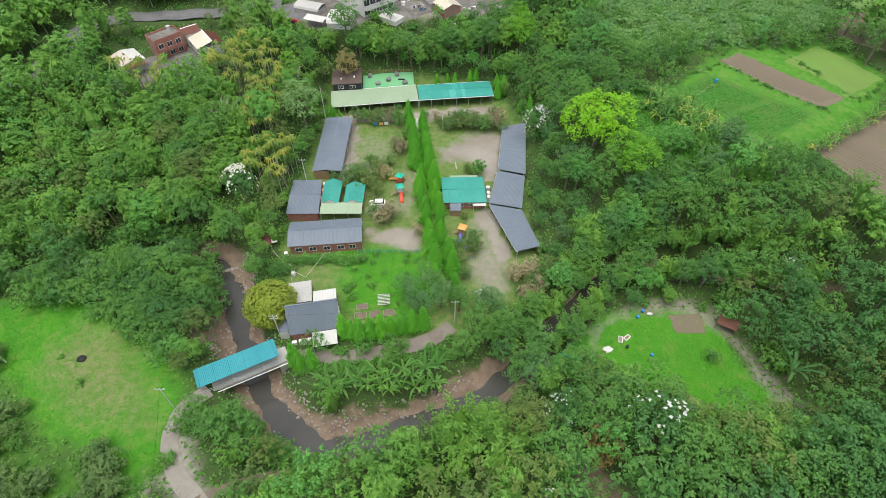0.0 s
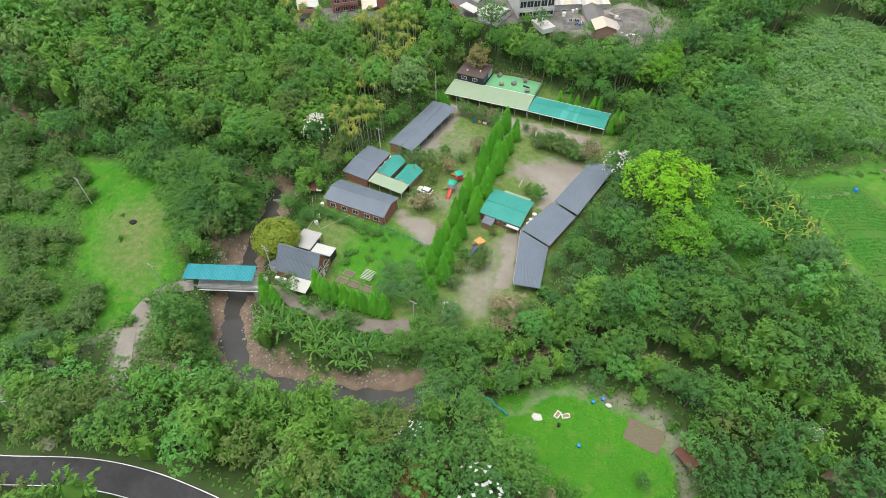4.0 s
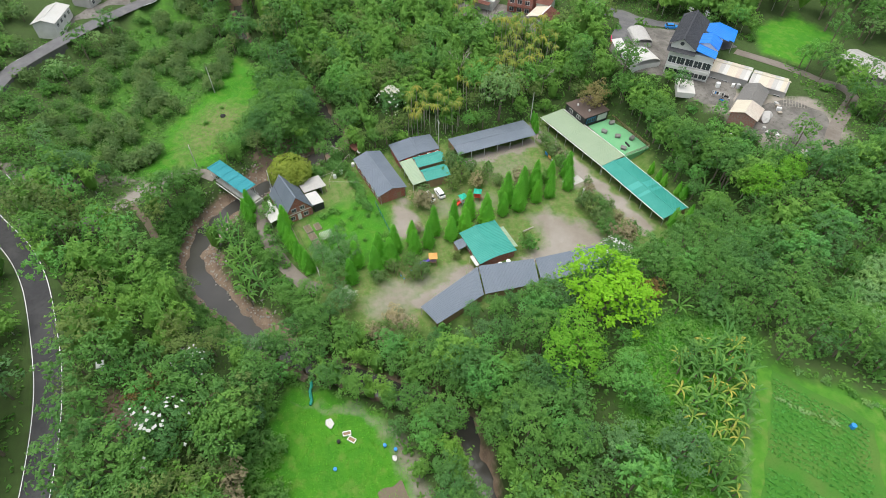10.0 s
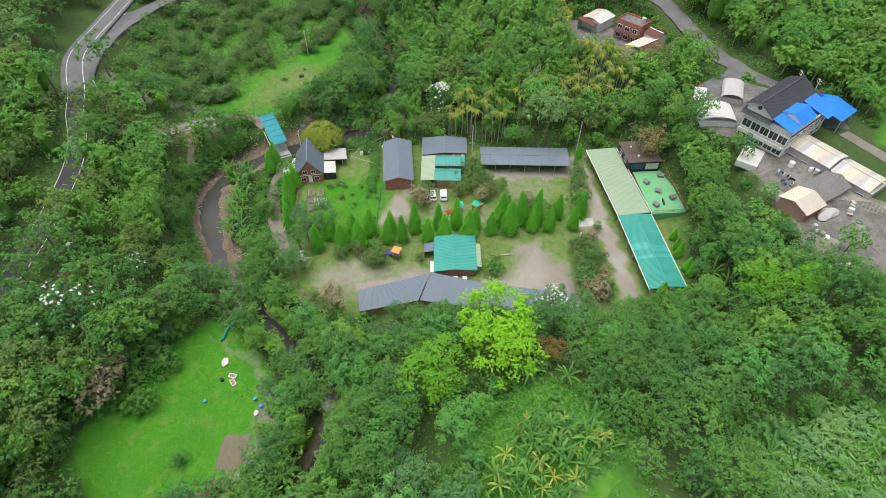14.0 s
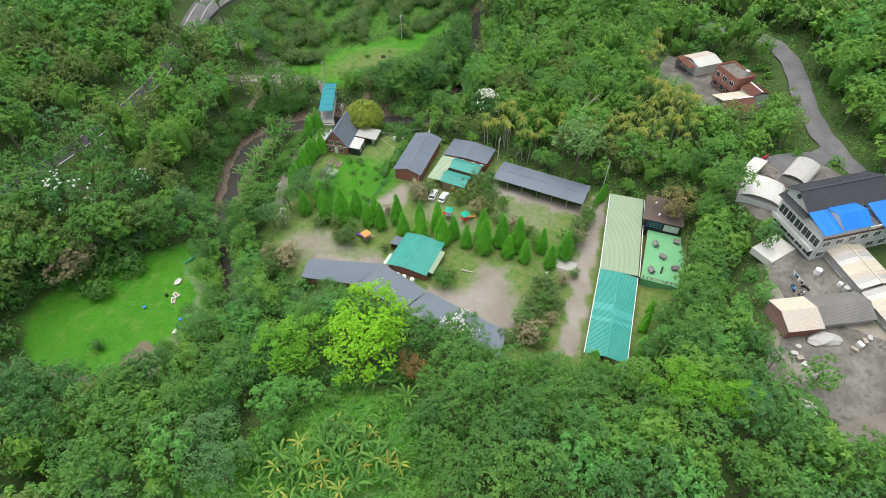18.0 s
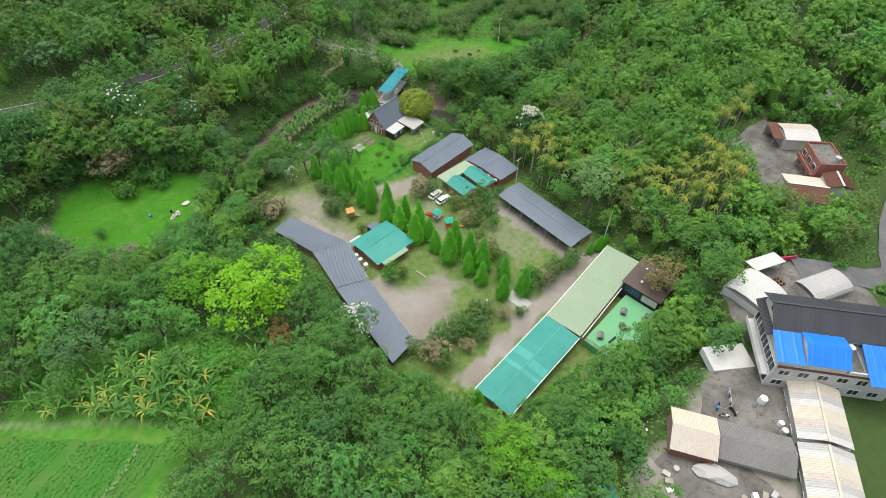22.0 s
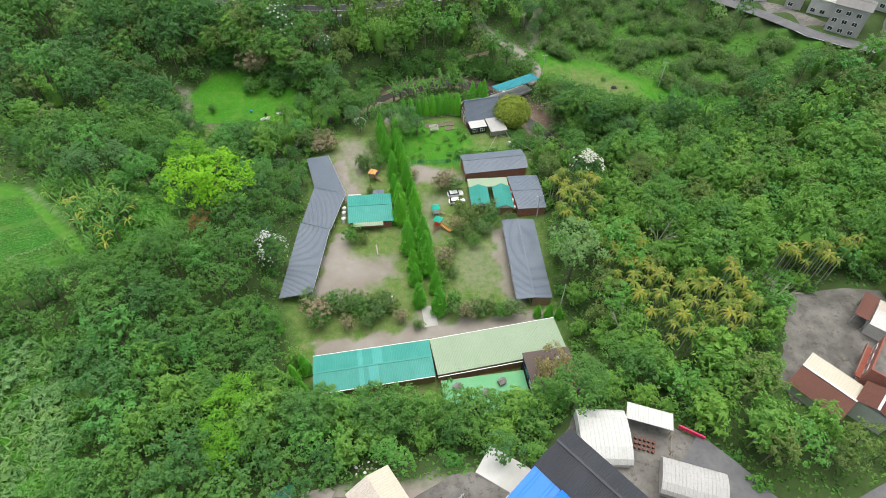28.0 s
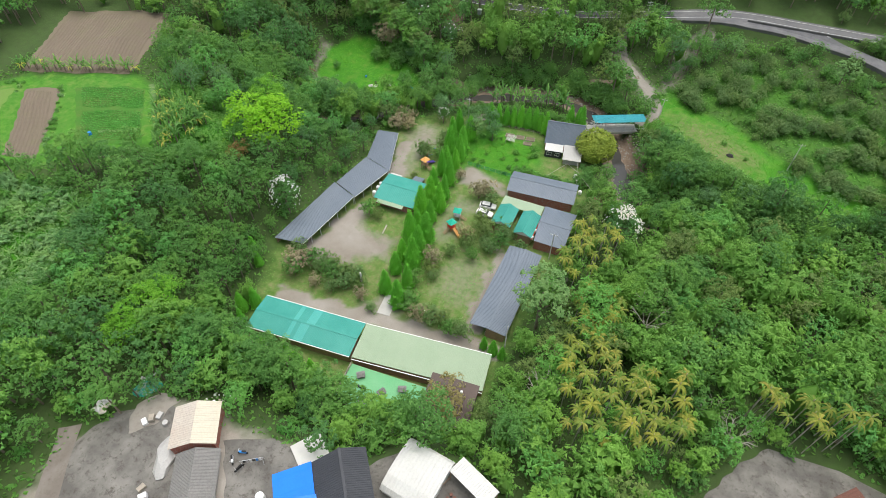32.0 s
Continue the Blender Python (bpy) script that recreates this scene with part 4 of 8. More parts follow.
kind_of("bamboo", 5, lambda g: plume(g, 17, 11.0, 3.6, 38, 0.80), "bamboo", "pale_bark", (6.0, 0.10, 6, 1.2))
kind_of("lime", 3, lambda g: lobed(g, 4.6, 8.0, 5.5, 64, 30, 0.46, -0.25, 1.05, 0.66, 0.20), "lime", "bark", (11.0, 0.3, 6, 3.2))
kind_of("small", 5, lambda g: lobed(g, 2.2, 3.2, 0.9, 20, 15, 0.42, -0.3, 1.0, 0.7, 0.24), "shrub", "bark", (3.2, 0.12, 4, 1.2))
kind_of("bush", 4, lambda g: lobed(g, 1.5, 1.9, 0.0, 12, 9, 0.5, -0.1, 1.0, 0.7, 0.28, inner=2), "scrub", "bark", (1.2, 0.07, 3, 0.6))
kind_of("bank", 4, lambda g: lobed(g, 2.8, 3.8, 0.6, 22, 13, 0.50, -0.2, big=0.24, inner=3), "broad", "bark", (3.4, 0.14, 4, 1.4))
kind_of("ball", 2, lambda g: ball(g, 2.9, 4.8), "golden", "bark", (2.0, 0.2, 3, 0.8))
kind_of("tuft", 4, lambda g: lobed(g, 3.8, 6.4, 4.4, 56, 17, 0.42, 0.0, 1.0, 0.7, 0.155, 0.6, 2), "broad", "bark", (8.5, 0.24, 5, 2.4))
kind_of("feather", 4, lambda g: lobed(g, 3.5, 7.6, 2.6, 34, 17, 0.85, -0.3, 1.0, 0.66, 0.22, 0.34), "bamboo", "pale_bark", (6.0, 0.12, 5, 1.4))
kind_of("spire", 4, lambda g: spire(g), "cypress", "bark", (3.0, 0.16, 0, 0))
kind_of("areca", 4, lambda g: fronds(g, 13, 1.75, 0.34, 9.0, 0.95, 1.7, 4, 0.3), "palm", "pale_bark", (9.5, 0.11, 0, 0))
kind_of("banana", 4, lambda g: fronds(g, 8, 2.5, 0.42, 1.9, 1.7, 1.55, 6, 0.25, 0.4), "banana", "bark", (2.3, 0.16, 0, 0))
kind_of("ybanana", 2, lambda g: fronds(g, 7, 2.2, 0.36, 1.9, 1.1, 1.7, 6, 0.3, 0.4), "yellow", "bark", (2.0, 0.14, 0, 0))


kind_of("reed", 4, lambda g: lobed(g, 1.7, 1.7, -0.1, 11, 9, 0.8, 0.0, 1.0, 0.7, 0.28, 0.3, inner=1), "cane", "bark", (0.8, 0.05, 2, 0.4))


def sparse(key, count, make):
    """Plainer crowns for the woods farther off, with distance haze put into some leaf colours."""
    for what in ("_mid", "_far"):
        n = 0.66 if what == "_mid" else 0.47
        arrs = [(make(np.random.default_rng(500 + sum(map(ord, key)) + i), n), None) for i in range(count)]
        # far broad and dark crowns get a lighter leaf, haze painted as colour
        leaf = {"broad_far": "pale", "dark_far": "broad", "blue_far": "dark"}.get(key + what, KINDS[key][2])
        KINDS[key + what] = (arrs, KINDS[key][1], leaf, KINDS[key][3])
        PLAIN[key + what] = PLAIN[key]


sparse("broad", 4, lambda g, n: lobed(g, 4.2, 6.6, 5.0, int(10 + 26 * n), int(6 + 15 * n), 0.54 / n ** 0.45, inner=2))
sparse("dark", 4, lambda g, n: lobed(g, 3.9, 6.8, 4.4, int(10 + 26 * n), int(6 + 14 * n), 0.52 / n ** 0.45, inner=2))
sparse("blue", 3, lambda g, n: lobed(g, 4.0, 5.8, 4.2, int(10 + 22 * n), int(6 + 15 * n), 0.52 / n ** 0.45, inner=2))
sparse("olive", 3, lambda g, n: lobed(g, 3.8, 5.8, 4.0, int(10 + 22 * n), int(6 + 15 * n), 0.52 / n ** 0.45, inner=2))
sparse("tuft", 3, lambda g, n: lobed(g, 3.8, 6.4, 4.4, int(14 + 40 * n), int(6 + 10 * n), 0.45 / n ** 0.45, 0.0, 1.0, 0.7, 0.165, 0.6, 1))
sparse("feather", 3, lambda g, n: lobed(g, 3.5, 7.6, 2.6, int(10 + 24 * n), int(5 + 13 * n), 0.85 / n ** 0.4, -0.3, 1.0, 0.66, 0.22, 0.38, 3))
sparse("fresh", 3, lambda g, n: lobed(g, 3.8, 5.8, 4.2, int(10 + 22 * n), int(6 + 15 * n), 0.53 / n ** 0.45, inner=2))
sparse("bamboo", 4, lambda g, n: plume(g, 15, 11.0, 3.6, int(36 * n), 0.86 / n ** 0.45))


def plant(key, x, y, scale, turn, label, category, group, variant=0, leaf=None, z=None, tall=1.0):
    """One tree as a thing of its own with a trunk and a crown."""
    crowns, (_, tr), _, _ = KINDS[key]
    me = crowns[variant % len(crowns)][1]
    if leaf:
        name = me.name.split(".")[0] + "_" + leaf
        other = bpy.data.meshes.get(name + str(variant % len(crowns)))
        if other is None:
            other = me.copy()
            other.name = name + str(variant % len(crowns))
            other.materials.clear()
            other.materials.append(M[leaf])
        me = other
    z = ground_at(x, y) if z is None else z
    name = {"banana": "banana_plant", "ybanana": "banana_plant", "areca": "areca_palm", "bush": "shrub", "spire": "cypress_tree", "bamboo": "bamboo_clump", "feather": "bamboo_clump"}.get(key, "tree")
    ob = thing(name, Matrix.LocRotScale((x, y, z - 0.1), Euler((0, 0, turn)), (scale, scale, scale * tall)), label, category, group)
    part("trunk", tr, None, ob)
    part("crown", me, None, ob)
    return ob


WOODS = {}


def grow(key, x, y, scale, turn, tall=1.0):
    WOODS.setdefault(key, []).append((x, y, scale, turn, tall))


# ---- buildings ----
def local(ox, oy, oz, dx, dy):
    """A pose at (ox, oy, oz) whose x axis runs along (dx, dy)."""
    return pose(ox, oy, oz, 0, 0, math.degrees(math.atan2(dy, dx)))


def wall_line(parent, name, a, b, z0, z1, material, thick=0.15, label=""):
    """A wall from a to b in the thing's own plan."""
    a, b = Vector(a).to_2d(), Vector(b).to_2d()
    d = b - a
    m = Matrix.Translation((*a, 0)) @ Matrix.Rotation(math.atan2(d.y, d.x), 4, "Z")
    return part(name, box(0, d.length, -thick / 2, thick / 2, z0, z1), material, parent, label, m)


def window(parent, a, b, z0, z1, out, frame_mat="white_paint", bars=1):
    """A window in a wall from a to b in plan; out: how far it stands proud."""
    a, b = Vector(a).to_2d(), Vector(b).to_2d()
    d = b - a
    n = Vector((d.y, -d.x)).normalized() * out
    m = Matrix.Translation((a.x + n.x, a.y + n.y, 0)) @ Matrix.Rotation(math.atan2(d.y, d.x), 4, "Z")
    w = d.length
    fr = bmesh.new()
    for x0, x1, q0, q1 in ((0, w, z0 - 0.08, z0), (0, w, z1, z1 + 0.08), (-0.08, 0, z0 - 0.08, z1 + 0.08), (w, w + 0.08, z0 - 0.08, z1 + 0.08)):
        box(x0, x1, -0.05, 0.05, q0, q1, fr)
    for i in range(bars):
        c = w * (i + 1) / (bars + 1)
        box(c - 0.035, c + 0.035, -0.05, 0.05, z0, z1, fr)
    win = part("window", fr, M[frame_mat], parent, "", m)
    part("pane", box(0.005, w - 0.005, -0.02, 0.02, z0 + 0.005, z1 - 0.005), M["glass"], win)
    return win


def stable(name, label, ox, oy, dx, dy, length, depth, eave, ridge, material, open_side=-1, bays=6, gutter=True, back="timber", mono=False):
    """A long low shed: posts, back wall, partition rails and a sheet roof. Its front eave runs from (ox, oy) along (dx, dy)."""
    ob = thing(name, local(ox, oy, 0, dx, dy), label, "shed", "stables round the court")
    if mono:
        sheet(ob, "roof_sheet", (0, -0.3, eave), (length, -0.3, eave), (length, depth, ridge), (0, depth, ridge), M[material])
    else:
        h = depth * 0.5
        sheet(ob, "roof_sheet", (0, -0.3, eave), (length, -0.3, eave), (length, h, ridge), (0, h, ridge), M[material])
        sheet(ob, "roof_sheet", (length, depth + 0.3, eave), (0, depth + 0.3, eave), (0, h, ridge), (length, h, ridge), M[material])
        part("ridge_cap", box(0, length, h - 0.18, h + 0.18, ridge + 0.04, ridge + 0.09), M[material], ob)
    if gutter:
        part("gutter", box(0, length, -0.46, -0.32, eave - 0.16, eave - 0.02), M["white_paint"], ob, "white eaves gutter")
        part("gutter", box(0, length, depth + 0.32, depth + 0.46, eave - 0.16, eave - 0.02), M["white_paint"], ob, "white eaves gutter")
    part("wall", box(0.1, length - 0.1, depth - 0.25, depth - 0.1, 0, eave - 0.15), M[back], ob, "dark timber back wall")
    for x in (0.1, length - 0.25):
        part("wall", box(x, x + 0.15, depth * 0.45, depth - 0.26, 0, eave - 0.15), M[back], ob)
    for i in range(bays + 1):
        x = min(max(i * length / bays, 0.1), length - 0.1)
        part("post", rod((x, 0.05, -0.2), (x, 0.05, eave - 0.06), 0.075, 0.075, 6), M["steel"], ob)
        if 0 < i < bays:
            part("partition", box(x - 0.05, x + 0.05, depth * 0.45, depth - 0.26, 0.0, 1.5), M["old_timber"], ob)
    for i in range(bays):
        x0, x1 = i * length / bays + 0.12, (i + 1) * length / bays - 0.12
        for z in (0.55, 1.1):
            part("rail", box(x0, x1, depth * 0.42, depth * 0.42 + 0.06, z, z + 0.12), M["old_timber"], ob)
    return ob


d = Vector((27.2, 3.9)).normalized()
stable("stable", "long open shed with a pale green sheet roof", -35.0, 150.3, d.x, d.y, 27.5, 8.3, 3.2, 3.3, "pale_green", mono=True, gutter=True, bays=7)
d = Vector((23.7, 2.5)).normalized()
teal_stable = stable("stable", "long open stable with a teal sheet roof and white gutters", -7.6, 154.2, d.x, d.y, 24.0, 8.0, 3.2, 3.7, "teal", bays=6)
for k, sheet_of in enumerate(ob for ob in teal_stable.children if ob.name.startswith("roof_sheet")):
    if k in (10, 11, 14, 33, 35, 36):
        sheet_of.data.materials[0] = M["teal_pale"]
stable("stable", "long slate-grey sheet roofed stable beside the lawn", -28.3, 119.2, 0.01, 1.0, 25.2, 7.6, 3.0, 3.4, "slate", bays=6, gutter=False)


def wing(label, c0, c1, o1, o0, zc, zo, step):
    """One wing of the bent shed: court-side eave c0-c1, outer eave o0-o1."""
    mid = Vector(c0)
    ob = thing("stable", pose(mid.x, mid.y, 0), label, "shed", "stables round the court")

    def at(p, z):
        return (p[0] - mid.x, p[1] - mid.y, z)

    sheet(ob, "roof_sheet", at(c0, zc), at(c1, zc), at(o1, zo), at(o0, zo), M["slate"])
    a, b = Vector(c0), Vector(c1)
    n = max(3, round((b - a).length / 3.4))
    part("fascia", rod(at(c0, zc - 0.12), at(c1, zc - 0.12), 0.09, 0.09, 4), M["steel"], ob)
    for i in range(n + 1):
        p = a.lerp(b, i / n)
        q = Vector(o0).lerp(Vector(o1), i / n)
        p = p.lerp(q, 0.05)
        part("post", rod(at(p, -0.2), at(p, zc - 0.03), 0.08, 0.08, 6), M["steel"], ob)
        if 0 < i < n:
            part("partition", rod(at(p.lerp(q, 0.5), 0.7), at(q.lerp(p, 0.06), 0.7), 0.5, 0.5, 4), M["old_timber"], ob)
    q0, q1 = Vector(o0).lerp(a, 0.06), Vector(o1).lerp(b, 0.06)
    wall_line(ob, "wall", at(q0, 0)[:2], at(q1, 0)[:2], 0, zo - 0.2, M["timber"], 0.15, "dark timber back wall")
    return ob


wing("slate-grey roofed stable wing by the gravel court", (17.9, 139.7), (15.3, 119.9), (22.6, 117.4), (25.0, 141.2), 3.1, 3.5, 0)
wing("slate-grey roofed middle stable wing", (15.1, 119.6), (12.0, 106.5), (20.4, 104.2), (22.4, 117.0), 2.9, 3.2, 0)
wing("slate-grey roofed stable wing with a slanted end", (12.0, 106.2), (17.7, 89.6), (23.6, 91.2), (20.3, 103.9), 2.7, 3.0, 0)

# teal house in the court
ob = thing("cottage", local(0.3, 107.2, 0, 10.9, 0.3), "low timber cottage with a two-slope teal sheet roof", "house")
sheet(ob, "roof_sheet", (-0.2, -0.4, 2.6), (11.2, -0.4, 2.6), (11.0, 4.3, 3.2), (-0.4, 4.3, 3.2), M["teal"], 1.4)
sheet(ob, "roof_sheet", (10.8, 9.9, 2.5), (-0.7, 9.9, 2.5), (-0.4, 4.3, 3.2), (11.0, 4.3, 3.2), M["teal"], 1.4)
sheet(ob, "porch_sheet", (9.5, 11.0, 2.2), (2.0, 11.0, 2.2), (2.0, 9.8, 2.5), (9.5, 9.8, 2.5), M["pale_green"], 1.5)
part("ridge_cap", box(-0.5, 11.1, 4.15, 4.45, 3.24, 3.3), M["teal"], ob)
for a, b in (((0.1, 0.1), (10.6, 0.1)), ((10.6, 0.2), (10.4, 9.4)), ((10.3, 9.5), (0.0, 9.5)), ((-0.1, 9.4), (0.0, 0.2))):
    wall_line(ob, "wall", a, b, 0, 2.45, M["brick"])
for x in (1.6, 4.0, 6.4):
    window(ob, (x, 0.1), (x + 1.1, 0.1), 1.0, 1.9, 0.1)
part("door", box(8.4, 9.3, -0.02, 0.02, 0, 2.0), M["timber"], ob)
part("awning", box(7.6, 11.0, -1.3, -0.42, 2.15, 2.22), M["white_sheet"], ob, "white sheet awning")
for x in (7.7, 10.9):
    part("awning_post", rod((x, -1.25, 0), (x, -1.25, 2.15), 0.05), M["steel"], ob)
sheet(ob, "lean_to_sheet", (1.5, -2.8, 2.0), (4.4, -2.8, 2.0), (4.4, -0.45, 2.45), (1.5, -0.45, 2.45), M["slate"], 1.0)
for x in (1.6, 4.3):
    part("lean_to_post", rod((x, -2.7, 0), (x, -2.7, 2.0), 0.06), M["timber"], ob)
wall_line(ob, "lean_to_wall", (1.7, -2.6), (4.2, -2.6), 0, 1.9, M["timber"])

for y in (110.5, 112.2, 114.4):
    tank = thing("water_tank", pose(12.3, y, 0), "white round water tank beside the cottage", "tank", "tanks by the cottage")
    part("body", rod((0, 0, 0), (0, 0, 1.5), 0.55, 0.55, 14), M["white_paint"], tank)
    part("lid", rod((0, 0, 1.5), (0, 0, 1.72), 0.5, 0.2, 14), M["white_paint"], tank)


def gabled(name, label, m, length, depth, eave, ridge, material, wall, over=0.5, category="house", ridge_at=0.5):
    """A house with walls, gables and two sheet slopes; the ridge runs along x."""
    ob = thing(name, m, label, category)
    h = depth * ridge_at
    sheet(ob, "roof_sheet", (-over, -over, eave), (length + over, -over, eave), (length + over, h, ridge), (-over, h, ridge), M[material])
    sheet(ob, "roof_sheet", (length + over, depth + over, eave), (-over, depth + over, eave), (-over, h, ridge), (length + over, h, ridge), M[material])
    part("ridge_cap", box(-over, length + over, h - 0.16, h + 0.16, ridge + 0.03, ridge + 0.09), M[material], ob)
    wall_line(ob, "wall", (0, 0), (length, 0), -0.3, eave - 0.1, M[wall])
    wall_line(ob, "wall", (length, depth), (0, depth), -0.3, eave - 0.1, M[wall])
    for x in (0.0, length):
        bm = bmesh.new()
        pts = [(0.08, -0.3), (depth - 0.08, -0.3), (depth - 0.08, eave - 0.1), (h, ridge - 0.12), (0.08, eave - 0.1)]
        f = [bm.verts.new((x - 0.075, y, z)) for y, z in pts]
        g = [bm.verts.new((x + 0.075, y, z)) for y, z in pts]
        bm.faces.new(f[::-1])
        bm.faces.new(g)
        for i in range(5):
            j = (i + 1) % 5
            bm.faces.new((f[i], f[j], g[j], g[i]))
        part("gable_wall", bm, M[wall], ob)
    return ob


# long slate house
m = local(-37.2, 91.2, 0, 17.0, 1.6)
ob = gabled("long_house", "long brick house under a slate-grey sheet roof", m, 17.0, 7.4, 3.2, 4.5, "slate", "brick", 0.5)
for x in (1.2, 4.6, 8.0, 11.4, 14.2):
    window(ob, (x, 0), (x + 1.5, 0), 0.9, 2.1, 0.12)
part("door", box(16.98, 17.12, 5.0, 6.2, 0, 2.2), M["timber"], ob)
part("porch_post", rod((17.4, 0.1, 0), (17.4, 0.1, 3.1), 0.06), M["steel"], ob)
part("porch_post", rod((17.4, 7.2, 0), (17.4, 7.2, 3.1), 0.06), M["steel"], ob)

# slate and teal house group
m = local(-40.0, 102.6, 0, 7.8, 0.1)
ob = thing("farmhouse", m, "slate-grey roofed house with red trim and white ducts", "house")
sheet(ob, "roof_sheet", (-0.2, -0.4, 3.1), (8.1, -0.4, 3.1), (7.9, 6.2, 3.75), (-0.2, 6.2, 3.75), M["slate"])
sheet(ob, "roof_sheet", (7.3, 12.7, 3.1), (-0.2, 12.7, 3.1), (-0.2, 6.2, 3.75), (7.9, 6.2, 3.75), M["slate"])
part("ridge_cap", box(-0.2, 7.8, 6.05, 6.35, 3.78, 3.84), M["slate"], ob)
for a, b in (((0.1, 0.1), (7.6, 0.1)), ((7.6, 0.2), (7.2, 12.2)), ((7.1, 12.3), (0.1, 12.3)), ((0, 12.2), (0, 0.2))):
    wall_line(ob, "wall", a, b, -0.2, 3.0, M["brick"])
for y in (5.4, 8.4, 11.0):
    part("air_unit", box(7.75, 8.3, y, y + 0.9, 2.3, 3.0, bevel=0.05), M["white_paint"], ob, "white air-conditioning unit")
part("fascia", box(7.9, 8.0, 1.5, 12.4, 2.75, 3.0), M["red_plastic"], ob, "red painted fascia")
ob = thing("veranda", local(-31.7, 102.4, 0, 10.8, 0.1), "pale green sheet veranda roof on posts", "veranda")
sheet(ob, "roof_sheet", (0, 0, 2.9), (10.8, 0, 2.9), (10.8, 3.9, 3.2), (0, 3.9, 3.2), M["pale_green"], 1.5)
for x in (0.2, 3.6, 7.2, 10.6):
    part("post", rod((x, 0.15, -0.1), (x, 0.15, 2.86), 0.06), M["steel"], ob)
for x0, x1, y1, label in ((-32.0, -27.2, 114.8, "teal gabled pavilion beside the farmhouse"), (-26.0, -20.9, 113.6, "teal gabled pavilion with a timber front")):
    w = x1 - x0
    ob = thing("pavilion", pose(x0, 106.3, 0), label, "pavilion", "teal pavilions")
    L = y1 - 106.3
    sheet(ob, "roof_sheet", (0, L, 3.0), (0, 0, 3.0), (w / 2, 0, 4.2), (w / 2, L, 4.2), M["teal"], 1.2)
    sheet(ob, "roof_sheet", (w, 0, 3.0), (w, L, 3.0), (w / 2, L, 4.2), (w / 2, 0, 4.2), M["teal"], 1.2)
    for y in (0.15, L - 0.15):
        bm = bmesh.new()
        f = [bm.verts.new(p) for p in ((0.25, y, 3.02), (w - 0.25, y, 3.02), (w / 2, y, 4.05))]
        g = [bm.verts.new((p.co.x, y + 0.1, p.co.z)) for p in f]
        bm.faces.new(f[::-1])
        bm.faces.new(g)
        for i in range(3):
            bm.faces.new((f[i], f[(i + 1) % 3], g[(i + 1) % 3], g[i]))
        part("gable", bm, M["white_wall"], ob, "white gable board")
    wall_line(ob, "wall", (0.4, L - 0.5), (w - 0.4, L - 0.5), -0.1, 2.95, M["timber"])
    wall_line(ob, "wall", (w - 0.4, 0.6), (w - 0.4, L - 0.6), -0.1, 2.95, M["timber"])
    wall_line(ob, "wall", (0.4, 0.6), (0.4, L - 0.6), -0.1, 2.95, M["timber"])
    for x in (0.2, w - 0.2):
        part("post", rod((x, 0.2, -0.1), (x, 0.2, 3.0), 0.06), M["timber"], ob)

# red brick house with the steep roof
m = local(-32.4, 66.2, 0, 10.6, 2.0)
ob = gabled("brick_house", "red brick house with a steep slate-grey roof", m, 10.2, 7.2, 2.5, 7.6, "slate", "brick", 0.35)
for y, z in ((1.2, 0.7), (4.8, 0.7), (1.9, 3.1), (4.2, 3.1)):
    window(ob, (10.2, y), (10.2, y + 1.1), z, z + 1.1, 0.12)
part("floor_band", box(10.28, 10.34, 0.2, 7.0, 2.45, 2.65), M["white_paint"], ob, "white painted band")
part("door", box(10.28, 10.34, 3.1, 4.1, 0, 2.1), M["white_paint"], ob)
ob = thing("lean_to", m @ pose(-2.6, 0.6, 0), "slate-grey lean-to behind the brick house", "shed")
sheet(ob, "roof_sheet", (0, 5.2, 2.6), (0, 0, 2.6), (2.2, 0, 3.1), (2.2, 5.2, 3.1), M["slate"])
wall_line(ob, "wall", (0.15, 0.1), (0.15, 5.1), -0.2, 2.5, M["white_wall"])
wall_line(ob, "wall", (0.2, 0.1), (2.0, 0.1), -0.2, 2.5, M["white_wall"])
ob = thing("canopy", m @ pose(4.4, -3.9, 0), "white-green translucent canopy before the brick house", "canopy")
sheet(ob, "roof_sheet", (0, 0, 2.1), (5.2, 0, 2.1), (5.2, 3.4, 2.5), (0, 3.4, 2.5), M["white_sheet"])
for x in (0.1, 5.1):
    part("post", rod((x, 0.1, -0.2), (x, 0.1, 2.1), 0.05), M["steel"], ob)
ob = thing("porch_shed", m @ pose(4.9, 7.6, 0), "low white-roofed kitchen annex", "shed")
sheet(ob, "roof_sheet", (5.2, 3.2, 2.4), (0, 3.2, 2.4), (0, 0, 2.7), (5.2, 0, 2.7), M["white_sheet"])
for a, b in (((0.2, 3.0), (5.0, 3.0)), ((5.0, 2.9), (5.0, 0.2)), ((0.2, 0.2), (0.2, 2.9))):
    wall_line(ob, "wall", a, b, -0.2, 2.35, M["black_wall"])
window(ob, (4.4, 3.0), (3.2, 3.0), 0.9, 1.8, 0.1)
window(ob, (2.0, 3.0), (0.9, 3.0), 0.9, 1.8, 0.1)
ob = thing("tin_shed", m @ pose(-0.4, 7.7, 0), "weathered tin-roofed shed with open sides", "shed")
sheet(ob, "roof_sheet", (5.1, 6.4, 2.5), (-0.1, 6.4, 2.5), (-0.1, 0, 3.0), (5.1, 0, 3.0), M["tin"])
for x, y in ((0.1, 6.2), (4.9, 6.2), (0.1, 0.2), (4.9, 0.2)):
    part("post", rod((x, y, -0.2), (x, y, 2.45), 0.06), M["timber"], ob)
wall_line(ob, "wall", (0.2, 5.0), (4.8, 5.0), -0.2, 2.2, M["grey_wall"])
